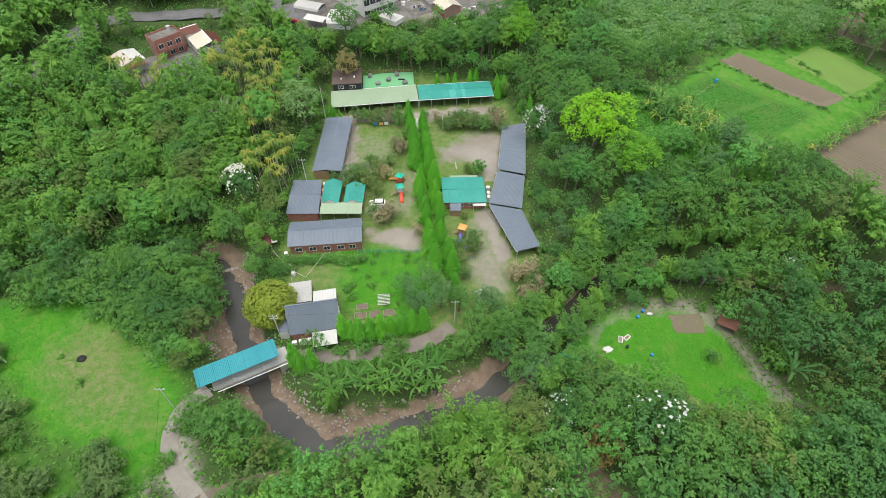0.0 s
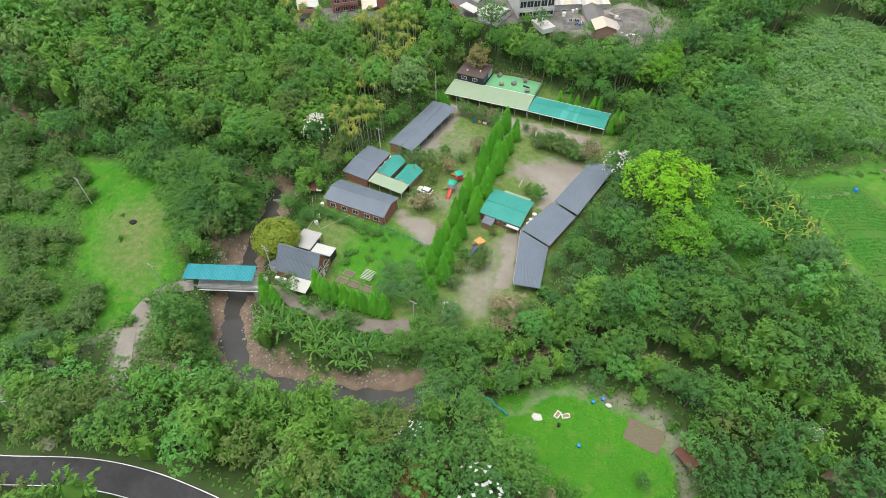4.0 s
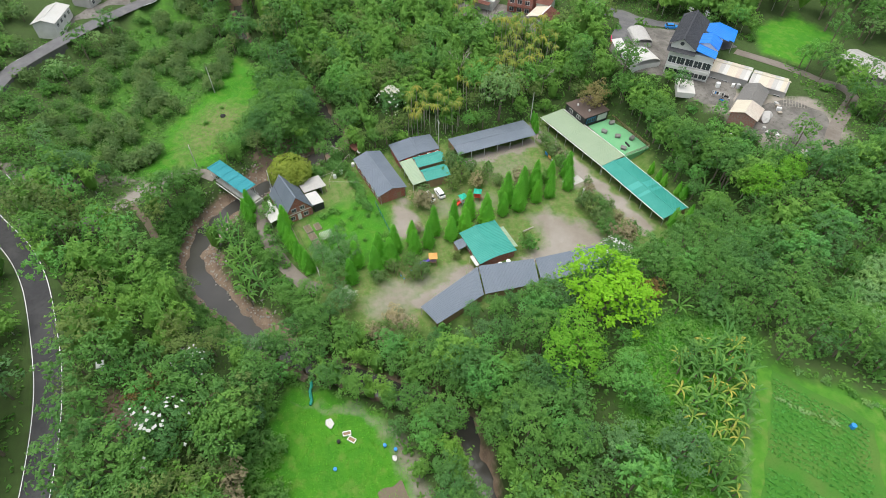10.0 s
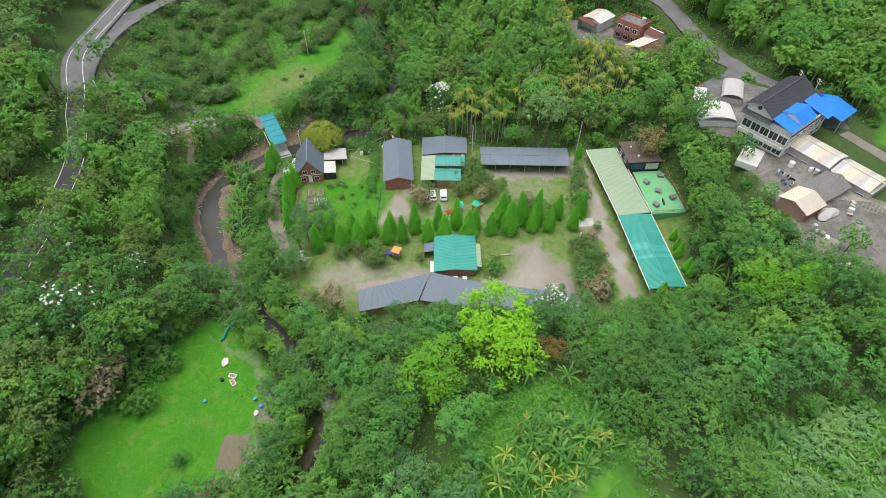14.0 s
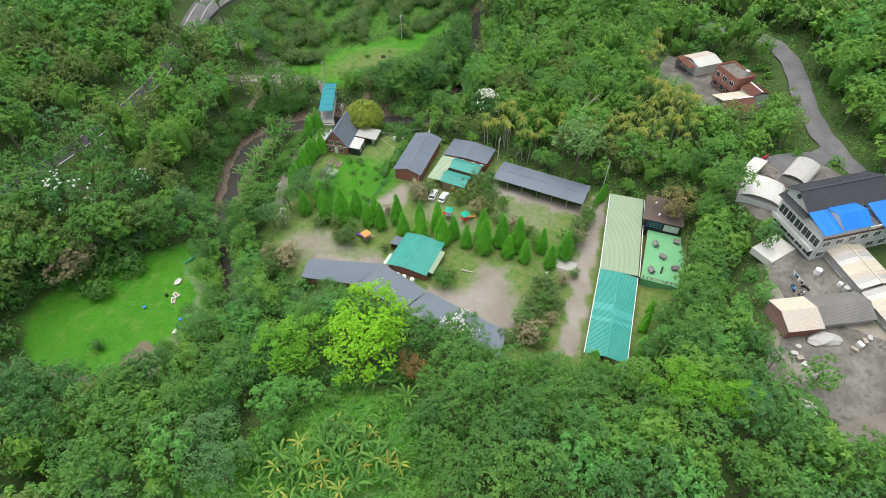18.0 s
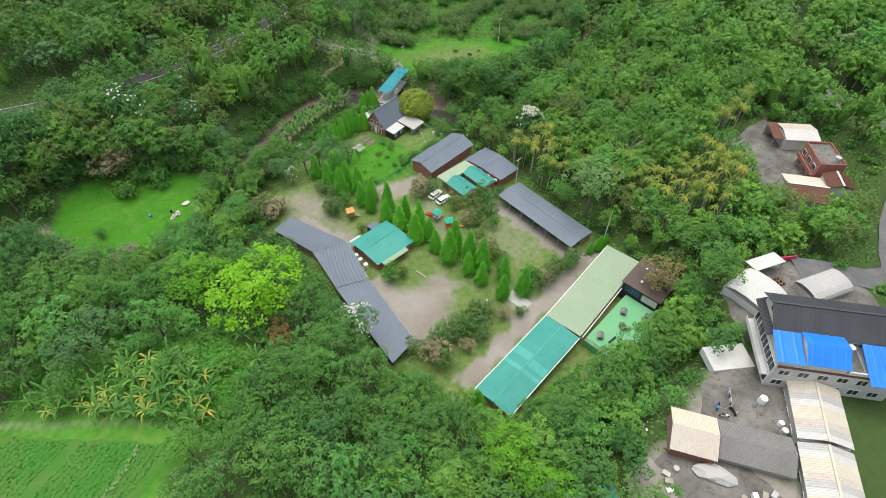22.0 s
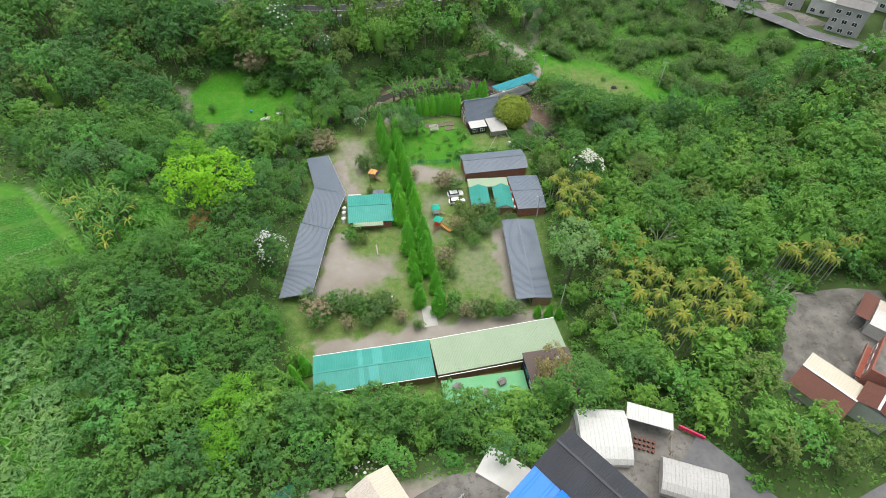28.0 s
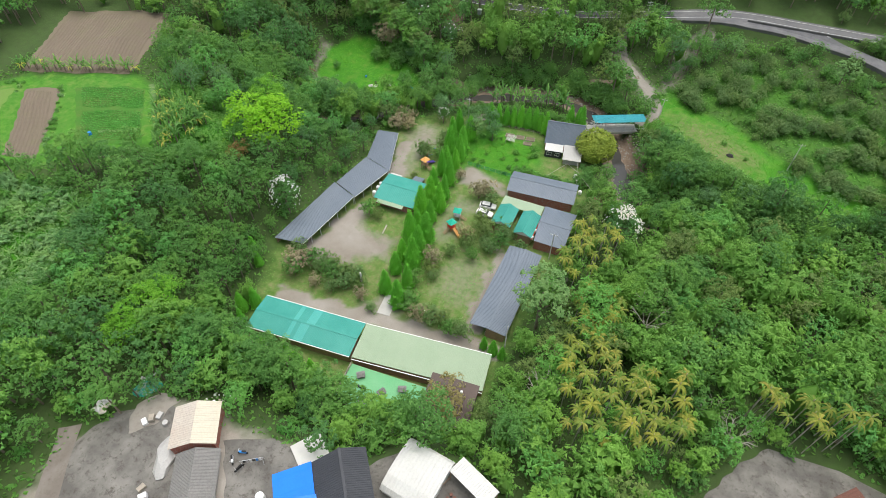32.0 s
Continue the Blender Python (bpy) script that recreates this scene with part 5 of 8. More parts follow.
for dx, dy, w, h in ((1.4, -1.6, 1.6, 1.5), (3.2, -1.4, 0.8, 1.2), (-0.2, -1.3, 1.1, 0.9)):
    solo("storage_box", box(0, w, 0, 0.7, 0, h, bevel=0.05), M["white_paint"], "white storage cabinet against the brick house", "cabinet", m @ pose(dx, dy, 0), "cabinets by the brick house")

# covered bridge
m = local(-47.2, 52.4, 0, 14.4, 7.4)
ob = thing("bridge", m, "concrete footbridge covered by a blue-teal sheet roof", "bridge")
part("deck", box(-1.5, 17.0, 0.2, 3.9, 1.05, 1.5), M["concrete"], ob)
part("deck_beam", box(-1.0, 16.6, 0.5, 0.9, 0.4, 1.05), M["concrete"], ob)
part("deck_beam", box(-1.0, 16.6, 3.2, 3.6, 0.4, 1.05), M["concrete"], ob)
part("abutment", box(-2.0, 0.4, 0.0, 4.2, -4.0, 1.0), M["concrete"], ob)
part("abutment", box(15.0, 17.4, 0.0, 4.2, -4.0, 1.0), M["concrete"], ob)
sheet(ob, "roof_sheet", (-0.3, -0.1, 4.9), (15.8, -0.1, 4.9), (15.8, 4.2, 5.1), (-0.3, 4.2, 5.1), M["teal_blue"], 1.0)
for i in range(6):
    x = 0.2 + i * 3.0
    for y in (0.35, 3.75):
        part("post", rod((x, y, 1.5), (x, y, 4.9), 0.06), M["steel"], ob)
    part("rafter", rod((x, -0.1, 5.02), (x, 4.2, 5.2), 0.05, 0.05, 4), M["teal_blue"], ob)
for y in (0.3, 3.8):
    for z in (2.0, 2.5):
        part("handrail", rod((-0.5, y, z), (16.4, y, z), 0.04), M["steel"], ob)
part("pipe", rod((-1.5, -0.25, 1.2), (17, -0.25, 1.2), 0.12), M["white_paint"], ob, "white water pipe along the deck")

# black cabin and fenced terrace behind the pale roof
ob = thing("cabin", local(-35.4, 159.2, 0, 9.0, 0.9), "two-storey black cabin with a brown roof", "house")
part("body", box(0, 9.0, 0, 9.0, -0.2, 5.4), M["black_wall"], ob)
part("roof", box(-0.3, 9.3, -0.3, 9.3, 5.4, 5.65, bevel=0.05), M["brown_roof"], ob)
window(ob, (1.6, 0), (3.2, 0), 3.9, 4.8, 0.06)
window(ob, (5.4, 0), (7.0, 0), 3.9, 4.8, 0.06)
window(ob, (9.0, 1.0), (9.0, 4.2), 3.4, 4.8, 0.06, "blue_plastic", 3)
part("panel", box(9.0, 9.08, 5.0, 8.6, 2.9, 4.9), M["white_wall"], ob, "pale wall panels")
for x, y in ((2.4, 2.0), (6.6, 3.0)):
    part("roof_vent", box(x, x + 0.5, y, y + 0.5, 5.65, 6.25, bevel=0.08), M["white_paint"], ob, "white roof vent")
ob = thing("terrace", local(-26.4, 161.8, 0, 16.8, 1.4), "raised terrace with a mint-green floor and timber fence", "terrace")
part("floor", box(0, 17.0, 0, 9.2, -0.6, 2.3), M["mint"], ob, "mint-green floor covering")
part("skirting", box(-0.06, 17.06, -0.06, -0.01, -0.6, 2.25), M["timber"], ob)
for i in range(18):
    part("fence_post", box(i * 0.98, i * 0.98 + 0.1, 9.05, 9.17, 2.3, 3.5), M["timber"], ob)
for i in range(9):
    part("fence_post", box(16.9, 17.0, 0.3 + i * 1.05, 0.4 + i * 1.05, 2.3, 3.4), M["old_timber"], ob)
for z in (2.7, 3.1, 3.4):
    part("fence_rail", box(0, 17.0, 9.1, 9.15, z, z + 0.1), M["timber"], ob)
    part("fence_rail", box(16.93, 16.98, 0.2, 9.0, z, z + 0.1), M["old_timber"], ob)
base = local(-26.4, 161.8, 2.3, 16.8, 1.4)
for x, y, a in ((5.0, 2.2, 20), (8.6, 4.2, 60), (11.5, 7.2, 110), (14.0, 2.0, 30), (2.4, 7.0, 80)):
    kennel = thing("dog_house", base @ pose(x, y, 0, 0, 0, a), "small grey gabled hutch on the green terrace", "hutch", "hutches on the terrace")
    part("body", box(-0.7, 0.7, -0.5, 0.5, 0, 0.8), M["old_tile"], kennel)
    sheet(kennel, "roof", (-0.85, -0.7, 0.72), (0.85, -0.7, 0.72), (0.85, 0, 1.25), (-0.85, 0, 1.25), M["old_tile"], 2.0, 2)
    sheet(kennel, "roof", (0.85, 0.7, 0.72), (-0.85, 0.7, 0.72), (-0.85, 0, 1.25), (0.85, 0, 1.25), M["old_tile"], 2.0, 2)
solo("bench", box(0, 2.2, 0, 0.4, 0, 0.45, bevel=0.03), M["black_wall"], "low black bench on the green terrace", "bench", base @ pose(11.8, 4.3, 0, 0, 0, -8))

# ---- the big white house and sheds on the upper terrace ----
m = local(-27.0, 184.9, 13.0, -13.0, 16.0)
ob = thing("white_house", m, "three-storey white house with charcoal roof and blue tarpaulins", "house")
part("body", box(0.3, 20.0, -13.0, -0.6, -1.5, 8.4), M["white_wall"], ob)
part("upper_floor", box(0.4, 19.9, -7.4, -0.7, 8.4, 10.0), M["white_wall"], ob)
part("parapet", box(11.2, 20.0, -13.1, -12.9, 8.4, 9.2), M["white_wall"], ob)
sheet(ob, "roof_sheet", (20.6, 0.2, 11.4), (-0.3, 0.2, 11.4), (-0.3, -3.4, 13.2), (20.6, -3.4, 13.2), M["charcoal"], 1.2, 4)
sheet(ob, "roof_sheet", (-0.3, -7.8, 10.6), (20.6, -7.8, 10.6), (20.6, -3.4, 13.2), (-0.3, -3.4, 13.2), M["charcoal"], 1.2, 4)
part("ridge_cap", box(-0.3, 20.6, -3.6, -3.2, 13.2, 13.3), M["charcoal"], ob)
for x in (0.45, 19.75):
    bm = bmesh.new()
    pts = [(-0.5, 10.0), (-7.5, 10.0), (-7.5, 10.5), (-3.4, 12.9), (-0.5, 11.2)]
    f = [bm.verts.new((x - 0.08, y, z)) for y, z in pts]
    g = [bm.verts.new((x + 0.08, y, z)) for y, z in pts]
    bm.faces.new(f)
    bm.faces.new(g[::-1])
    for i in range(5):
        bm.faces.new((f[i], g[i], g[(i + 1) % 5], f[(i + 1) % 5]))
    part("gable_wall", bm, M["white_wall"], ob)
part("oculus", rod((0.3, -3.4, 11.6), (0.42, -3.4, 11.6), 0.55, 0.55, 16), M["charcoal"], ob, "round dark gable vent")
part("dormer", box(0.4, 4.1, -12.95, -7.42, 8.42, 9.4), M["white_wall"], ob)
sheet(ob, "tarpaulin", (-0.4, -13.3, 9.7), (4.2, -13.3, 9.7), (4.2, -7.6, 10.9), (-0.4, -7.6, 10.9), M["tarp"], 4.0, 2)
bm = bmesh.new()
pts = [(-12.9, 8.42), (-7.45, 8.42), (-7.45, 10.8), (-10.2, 11.6), (-12.9, 10.0)]
f = [bm.verts.new((4.4, y, z)) for y, z in pts]
g = [bm.verts.new((10.9, y, z)) for y, z in pts]
bm.faces.new(f[::-1])
bm.faces.new(g)
for i in range(5):
    bm.faces.new((f[i], f[(i + 1) % 5], g[(i + 1) % 5], g[i]))
part("dormer", bm, M["white_wall"], ob)
sheet(ob, "tarpaulin", (4.25, -13.3, 9.95), (11.1, -13.3, 9.95), (11.1, -10.2, 11.75), (4.25, -10.2, 11.75), M["tarp"], 3.4, 2)
sheet(ob, "tarpaulin", (11.1, -7.4, 10.95), (4.25, -7.4, 10.95), (4.25, -10.2, 11.75), (11.1, -10.2, 11.75), M["tarp"], 3.4, 2)
sheet(ob, "pent_roof_sheet", (-0.9, 0.2, 9.3), (-0.9, -7.8, 9.3), (1.2, -7.8, 10.5), (1.2, 0.2, 10.5), M["charcoal"], 1.2, 4)
part("rust_band", box(0.35, 19.95, -13.17, -13.02, 7.9, 8.38), M["brown_tile"], ob, "rust-brown stained band")
sheet(ob, "tarpaulin", (14.0, -15.0, 8.8), (20.0, -15.0, 8.8), (20.0, -7.9, 10.5), (14.0, -7.9, 10.5), M["tarp"], 2.0, 2)
part("roof_deck", box(11.2, 14.0, -12.8, -7.6, 8.42, 8.6), M["yard"], ob)
part("water_tank", rod((12.4, -8.6, 8.6), (12.4, -8.6, 10.2), 0.6, 0.6, 12), M["steel"], ob)
for k, z in enumerate((2.9, 5.9)):
    for i in range(6):
        window(ob, (1.2 + i * 3.1, -13.0), (2.8 + i * 3.1, -13.0), z, z + 1.3, 0.08)
    for i in range(5):
        window(ob, (0.3, -1.0 - i * 2.4), (0.3, -3.1 - i * 2.4), z - 0.3, z + 1.7, 0.08)
for i in range(4):
    window(ob, (1.2 + i * 4.0, -7.4), (2.8 + i * 4.0, -7.4), 8.8, 9.7, 0.08)
part("balcony", box(-1.1, 0.25, -12.6, -0.8, 4.5, 4.75), M["white_wall"], ob)
part("balcony_wall", box(-1.15, -1.03, -12.6, -0.8, 4.75, 5.5), M["white_wall"], ob)
ob = thing("carport", m @ pose(21.5, -10.5, 0), "open shelter under a blue tarpaulin roof", "shelter")
sheet(ob, "tarpaulin", (0, -6.0, 5.6), (8.5, -6.0, 5.6), (8.5, 0, 7.0), (0, 0, 7.0), M["tarp"], 2.0, 2)
sheet(ob, "tarpaulin", (8.5, 5.0, 5.6), (0, 5.0, 5.6), (0, 0, 7.0), (8.5, 0, 7.0), M["tarp"], 2.0, 2)
for x in (0.2, 8.3):
    for y in (-5.8, 4.8):
        part("post", rod((x, y, -1), (x, y, 5.6), 0.1), M["steel"], ob)
ob = thing("loft", m @ pose(20.3, -7.6, 0), "charcoal sheet-roofed extension of the white house", "shed")
sheet(ob, "roof_sheet", (0, 6.5, 6.2), (9.0, 6.5, 6.2), (9.0, 0, 7.0), (0, 0, 7.0), M["charcoal"], 1.2, 4)
part("body", box(0.2, 8.8, 0.4, 6.0, -1, 6.0), M["grey_wall"], ob)

# tin and tile sheds
ob = thing("white_shed", local(0.3, 185.6, 13.0, -3.7, 6.0), "rust-streaked white gabled shed with brick walls", "shed")
L, D = 7.0, 7.0
sheet(ob, "roof_sheet", (L, 0.2, 4.6), (-0.2, 0.2, 4.6), (-0.2, -3.4, 5.8), (L, -3.4, 5.8), M["cream_sheet"], 1.2)
sheet(ob, "roof_sheet", (-0.2, -7.2, 4.4), (L, -7.2, 4.4), (L, -3.4, 5.8), (-0.2, -3.4, 5.8), M["rust_white"], 1.2)
part("body", box(0.1, L - 0.1, -6.8, -0.2, -1.5, 4.3), M["brick"], ob)
bm = bmesh.new()
for x in (0.1, L - 0.25):
    f = [bm.verts.new(p) for p in ((x, -0.2, 4.3), (x, -6.8, 4.3), (x, -3.4, 5.6))]
    g = [bm.verts.new((x + 0.15, p.co.y, p.co.z)) for p in f]
    bm.faces.new(f)
    bm.faces.new(g[::-1])
part("gable_wall", bm, M["brick"], ob)
ob = thing("tile_shed", local(-4.0, 191.6, 13.0, -6.0, 9.6), "old grey tile-roofed shed weathered and patched", "shed")
sheet(ob, "roof_sheet", (11.4, 0.2, 3.6), (0, 0.2, 3.6), (0, -3.2, 5.0), (11.4, -3.2, 5.0), M["old_tile"], 0.9, 4)
sheet(ob, "roof_sheet", (0, -6.6, 3.5), (11.4, -6.6, 3.5), (11.4, -3.2, 5.0), (0, -3.2, 5.0), M["old_tile"], 0.9, 4)
part("body", box(0.1, 11.3, -6.2, -0.2, -1.0, 3.4), M["grey_wall"], ob)
for x in (2.0, 5.5, 9.0):
    part("air_unit", box(x, x + 0.9, -7.0, -6.3, 0.4, 1.1, bevel=0.05), M["white_paint"], ob)
m = local(-19.4, 195.8, 13.0, 9.0, 6.2)
for k, (x0, x1, mat, lab) in enumerate(((0, 11.0, "tin", "long arched shed with faded cream and grey sheets"), (11.2, 21.5, "rust_white", "long shed with white and rusty roof sheets"))):
    ob = thing("long_shed", m @ pose(x0, 0, 0), lab, "shed", "long sheds beside the white house")
    w = x1 - x0
    for i in range(int(w / 1.2)):
        f0, f1 = i * 1.2, min(i * 1.2 + 1.19, w)
        mat_i = ("cream_sheet", "tin", "cream_sheet", "rust_white", "white_sheet")[(i * 3 + k) % 5]
        sheet(ob, "roof_sheet", (f0, -0.2, 4.2 - k * 0.4), (f1, -0.2, 4.2 - k * 0.4), (f1, 4.0, 5.4 - k * 0.4), (f0, 4.0, 5.4 - k * 0.4), M[mat_i], 1.2)
        sheet(ob, "roof_sheet", (f1, 8.2, 4.2 - k * 0.4), (f0, 8.2, 4.2 - k * 0.4), (f0, 4.0, 5.4 - k * 0.4), (f1, 4.0, 5.4 - k * 0.4), M[mat_i], 1.2)
    part("ridge_cap", box(0, w, 3.8, 4.2, 5.42 - k * 0.4, 5.5 - k * 0.4), M["cream_sheet"], ob)
    part("body", box(0.1, w - 0.1, 0.2, 7.8, -1.0, 3.9 - k * 0.4), M["grey_wall"], ob)
    for i in range(3):
        window(ob, (1.0 + i * 3.2, 0.2), (2.6 + i * 3.2, 0.2), 1.0, 2.2, 0.08)
# pale domed sheds behind the white house
ob = thing("barn", local(-38.6, 178.4, 14.4, 8.0, -0.8), "white curved-roof barn with a pale weathered top", "barn")
for i in range(6):
    a0, a1 = i / 6 * math.pi, (i + 1) / 6 * math.pi
    y0, z0, y1, z1 = 4.6 - 4.6 * math.cos(a0), 2.0 + 1.6 * math.sin(a0), 4.6 - 4.6 * math.cos(a1), 2.0 + 1.6 * math.sin(a1)
    sheet(ob, "roof_sheet", (0, y0, z0), (8.0, y0, z0), (8.0, y1, z1), (0, y1, z1), M["white_sheet"], 2.0)
part("body", box(0.2, 7.8, 0.2, 9.0, -2.0, 2.0), M["white_wall"], ob)
ob = thing("animal_shed", local(-46.4, 180.0, 14.2, 7.0, -2.7), "small shed with a white sheet roof beside the pen", "shed")
sheet(ob, "roof_sheet", (0, 0, 3.0), (7.4, 0, 3.0), (7.4, 3.2, 3.4), (0, 3.2, 3.4), M["white_sheet"], 1.2)
for x in (0.2, 7.2):
    for y in (0.2, 3.0):
        part("post", rod((x, y, -1), (x, y, 3.0), 0.08), M["timber"], ob)
ob = thing("animal_pen", local(-45.4, 183.2, 14.9, 7.0, -2.7), "open muddy pen with stacked clay pots", "pen")
part("floor", box(0, 7.2, 0, 5.4, -1.0, 0.12), M["yard"], ob)
for i in range(5):
    for j in range(3):
        part("pot", rod((2.6 + i * 0.7, 1.6 + j * 0.8, 0.12), (2.6 + i * 0.7, 1.6 + j * 0.8, 0.7), 0.22, 0.28, 8), M["brown_tile"], ob, "brown clay pot")
for x in (0.0, 7.2):
    part("fence_rail", rod((x, 0, 1.0), (x, 5.4, 1.0), 0.06), M["timber"], ob)
    for y in (0.0, 2.7, 5.4):
        part("fence_post", rod((x, y, -0.5), (x, y, 1.2), 0.07), M["timber"], ob)
ob = thing("barn", local(-51.4, 189.8, 14.4, 9.0, -3.4), "grey-white arched sheet shed", "barn")
for i in range(6):
    a0, a1 = i / 6 * math.pi, (i + 1) / 6 * math.pi
    y0, z0, y1, z1 = 2.9 - 2.9 * math.cos(a0), 2.0 + 1.3 * math.sin(a0), 2.9 - 2.9 * math.cos(a1), 2.0 + 1.3 * math.sin(a1)
    sheet(ob, "roof_sheet", (0, y0, z0), (9.6, y0, z0), (9.6, y1, z1), (0, y1, z1), M["tin"], 1.6)
part("body", box(0.2, 9.4, 0.2, 5.6, -2.0, 2.0), M["grey_wall"], ob)
solo("concrete_slab", box(-0.6, 7.2, -2.4, 2.6, -1.5, 0.2, bevel=0.05), M["light_concrete"], "pale concrete slab beside the white house", "slab", local(-20.6, 188.4, 14.85, 5.0, -3.5), kind="structure")
solo("banner_stand", box(0, 4.2, 0, 0.25, 0.0, 0.9), M["pink_banner"], "crimson and white banner on the wall", "banner", local(-47.4, 181.4, 14.8, -4.0, 2.6))

# ---- north-western farmstead ----
ob = thing("farmhouse", local(-79.0, 168.0, 9.5, -5.6, 7.6), "farmhouse with a cream front slope and brown tile back slope", "house")
sheet(ob, "roof_sheet", (9.4, 0.2, 3.4), (-0.2, 0.2, 3.4), (-0.2, -5.0, 4.6), (9.4, -5.0, 4.6), M["cream_sheet"], 1.5)
sheet(ob, "roof_sheet", (-0.2, -9.0, 2.8), (9.4, -9.0, 2.8), (9.4, -5.0, 4.6), (-0.2, -5.0, 4.6), M["brown_tile"], 0.8, 4)
part("ridge_cap", box(-0.2, 9.4, -5.2, -4.8, 4.6, 4.75), M["white_paint"], ob)
part("body", box(0.1, 9.1, -8.4, -0.3, -1.0, 2.7), M["white_wall"], ob)
ob = thing("hip_house", local(-84.6, 174.8, 9.5, 4.4, 3.6), "small brown tile-roofed house with white hips", "house")
sheet(ob, "roof_sheet", (-0.2, 0, 4.6), (5.4, 0, 4.6), (5.4, 3.2, 5.6), (-0.2, 3.2, 5.6), M["brown_tile"], 0.8, 4)
sheet(ob, "roof_sheet", (5.4, 6.4, 4.6), (-0.2, 6.4, 4.6), (-0.2, 3.2, 5.6), (5.4, 3.2, 5.6), M["brown_tile"], 0.8, 4)
part("ridge_cap", box(-0.2, 5.4, 3.0, 3.4, 5.6, 5.72), M["white_paint"], ob)
part("body", box(0.1, 5.1, 0.3, 6.1, -1.0, 4.5), M["white_wall"], ob)
ob = thing("brick_block", local(-91.7, 167.0, 9.5, 6.8, 6.7), "two-storey flat-roofed red brick house", "house")
part("body", box(0, 9.4, 0, 6.2, -1.0, 6.0), M["brick"], ob)
part("roof_deck", box(0.25, 9.15, 0.25, 5.95, 6.0, 6.1), M["yard"], ob)
for x0, x1, y0, y1 in ((0, 9.4, 0, 0.24), (0, 9.4, 5.96, 6.2), (0, 0.24, 0.25, 5.95), (9.16, 9.4, 0.25, 5.95)):
    part("parapet", box(x0, x1, y0, y1, 6.0, 6.6), M["brick"], ob)
for i in range(3):
    window(ob, (0.9 + i * 2.9, 0.0), (2.5 + i * 2.9, 0.0), 3.5, 4.9, 0.08)
    window(ob, (0.9 + i * 2.9, 0.0), (2.5 + i * 2.9, 0.0), 0.6, 2.0, 0.08)
part("balcony", box(0.4, 9.0, -1.2, -0.02, 2.7, 2.9), M["brick"], ob)
part("balcony_rail", box(0.4, 9.0, -1.2, -1.1, 2.9, 3.7), M["brick"], ob)
part("water_tank", rod((7.4, 4.6, 6.1), (7.4, 4.6, 7.5), 0.7, 0.7, 12), M["steel"], ob)
ob = thing("white_annex", local(-97.2, 155.0, 9.5, -8.2, 8.4), "low white sheet-roofed annex with a brown tiled end", "shed")
sheet(ob, "roof_sheet", (2.6, -7.6, 3.4), (11.7, -7.6, 3.4), (11.7, -3.6, 4.3), (2.6, -3.6, 4.3), M["white_sheet"], 1.5)
sheet(ob, "roof_sheet", (11.7, 0.2, 3.5), (2.6, 0.2, 3.5), (2.6, -3.6, 4.3), (11.7, -3.6, 4.3), M["rust_white"], 1.5)
sheet(ob, "end_roof_sheet", (-0.2, -6.6, 3.1), (2.5, -6.6, 3.1), (2.5, 0.2, 3.7), (-0.2, 0.2, 3.7), M["brown_tile"], 1.3, 4)
part("body", box(2.7, 11.5, -7.3, -0.1, -1.0, 3.3), M["white_wall"], ob)
for x, y in ((0, -6.4), (2.4, -6.4), (0, 0), (2.4, 0)):
    part("post", rod((x, y, -0.5), (x, y, 3.1), 0.08), M["steel"], ob)
part("wall", box(0.1, 2.4, -0.2, -0.05, -0.5, 3.2), M["grey_wall"], ob)

# ---- far houses along the western road and to the north ----
for x, y, dx, dy, L, D, H, roof, wall, label in (
        (-128.0, 16.6, -12.2, 4.0, 13, 7, 5.8, "white_sheet", "white_wall", "white two-storey roadside house with a pale sheet roof"),
        (-149.5, 43.6, -7.9, 6.8, 10.4, 9, 9.4, "old_tile", "grey_wall", "grey three-storey concrete house above the road"),
        (-143.5, 27.0, -4.2, 2.9, 5.4, 7, 5.0, "tin", "grey_wall", "small grey roadside house with a tin roof"),
        (-149.5, 31.5, -6.0, 4.7, 8, 8, 5.5, "tin", "white_wall", "pale roadside house with a tin roof"),
        (-168, 30, -8, 8, 11, 8, 6.0, "tin", "white_wall", "distant village house with a low weathered roof"),
        (-160, 10, -9, 6, 12, 8, 5.0, "brown_tile", "grey_wall", "distant village house with a brown tile roof"),
        (-166, 50, -9, 6, 11, 9, 8.0, "old_tile", "grey_wall", "distant village house with a low weathered roof"),
        (-9.5, 236.5, 10, 1.2, 14, 9, 3.3, "tin", "grey_wall", "low grey shed house with a weathered tin roof")):
    z = ground_at(x, y)
    m = local(x, y, z, dx, dy)
    ob = gabled("village_house", label, m, L, D, H, H + 1.2, roof, wall)
    for k in range(int(L / 3.2)):
        for zz in range(int(H / 2.9)):
            window(ob, (0.9 + k * 3.1, -0.08), (2.3 + k * 3.1, -0.08), 1.0 + zz * 2.9, 2.2 + zz * 2.9, 0.08)


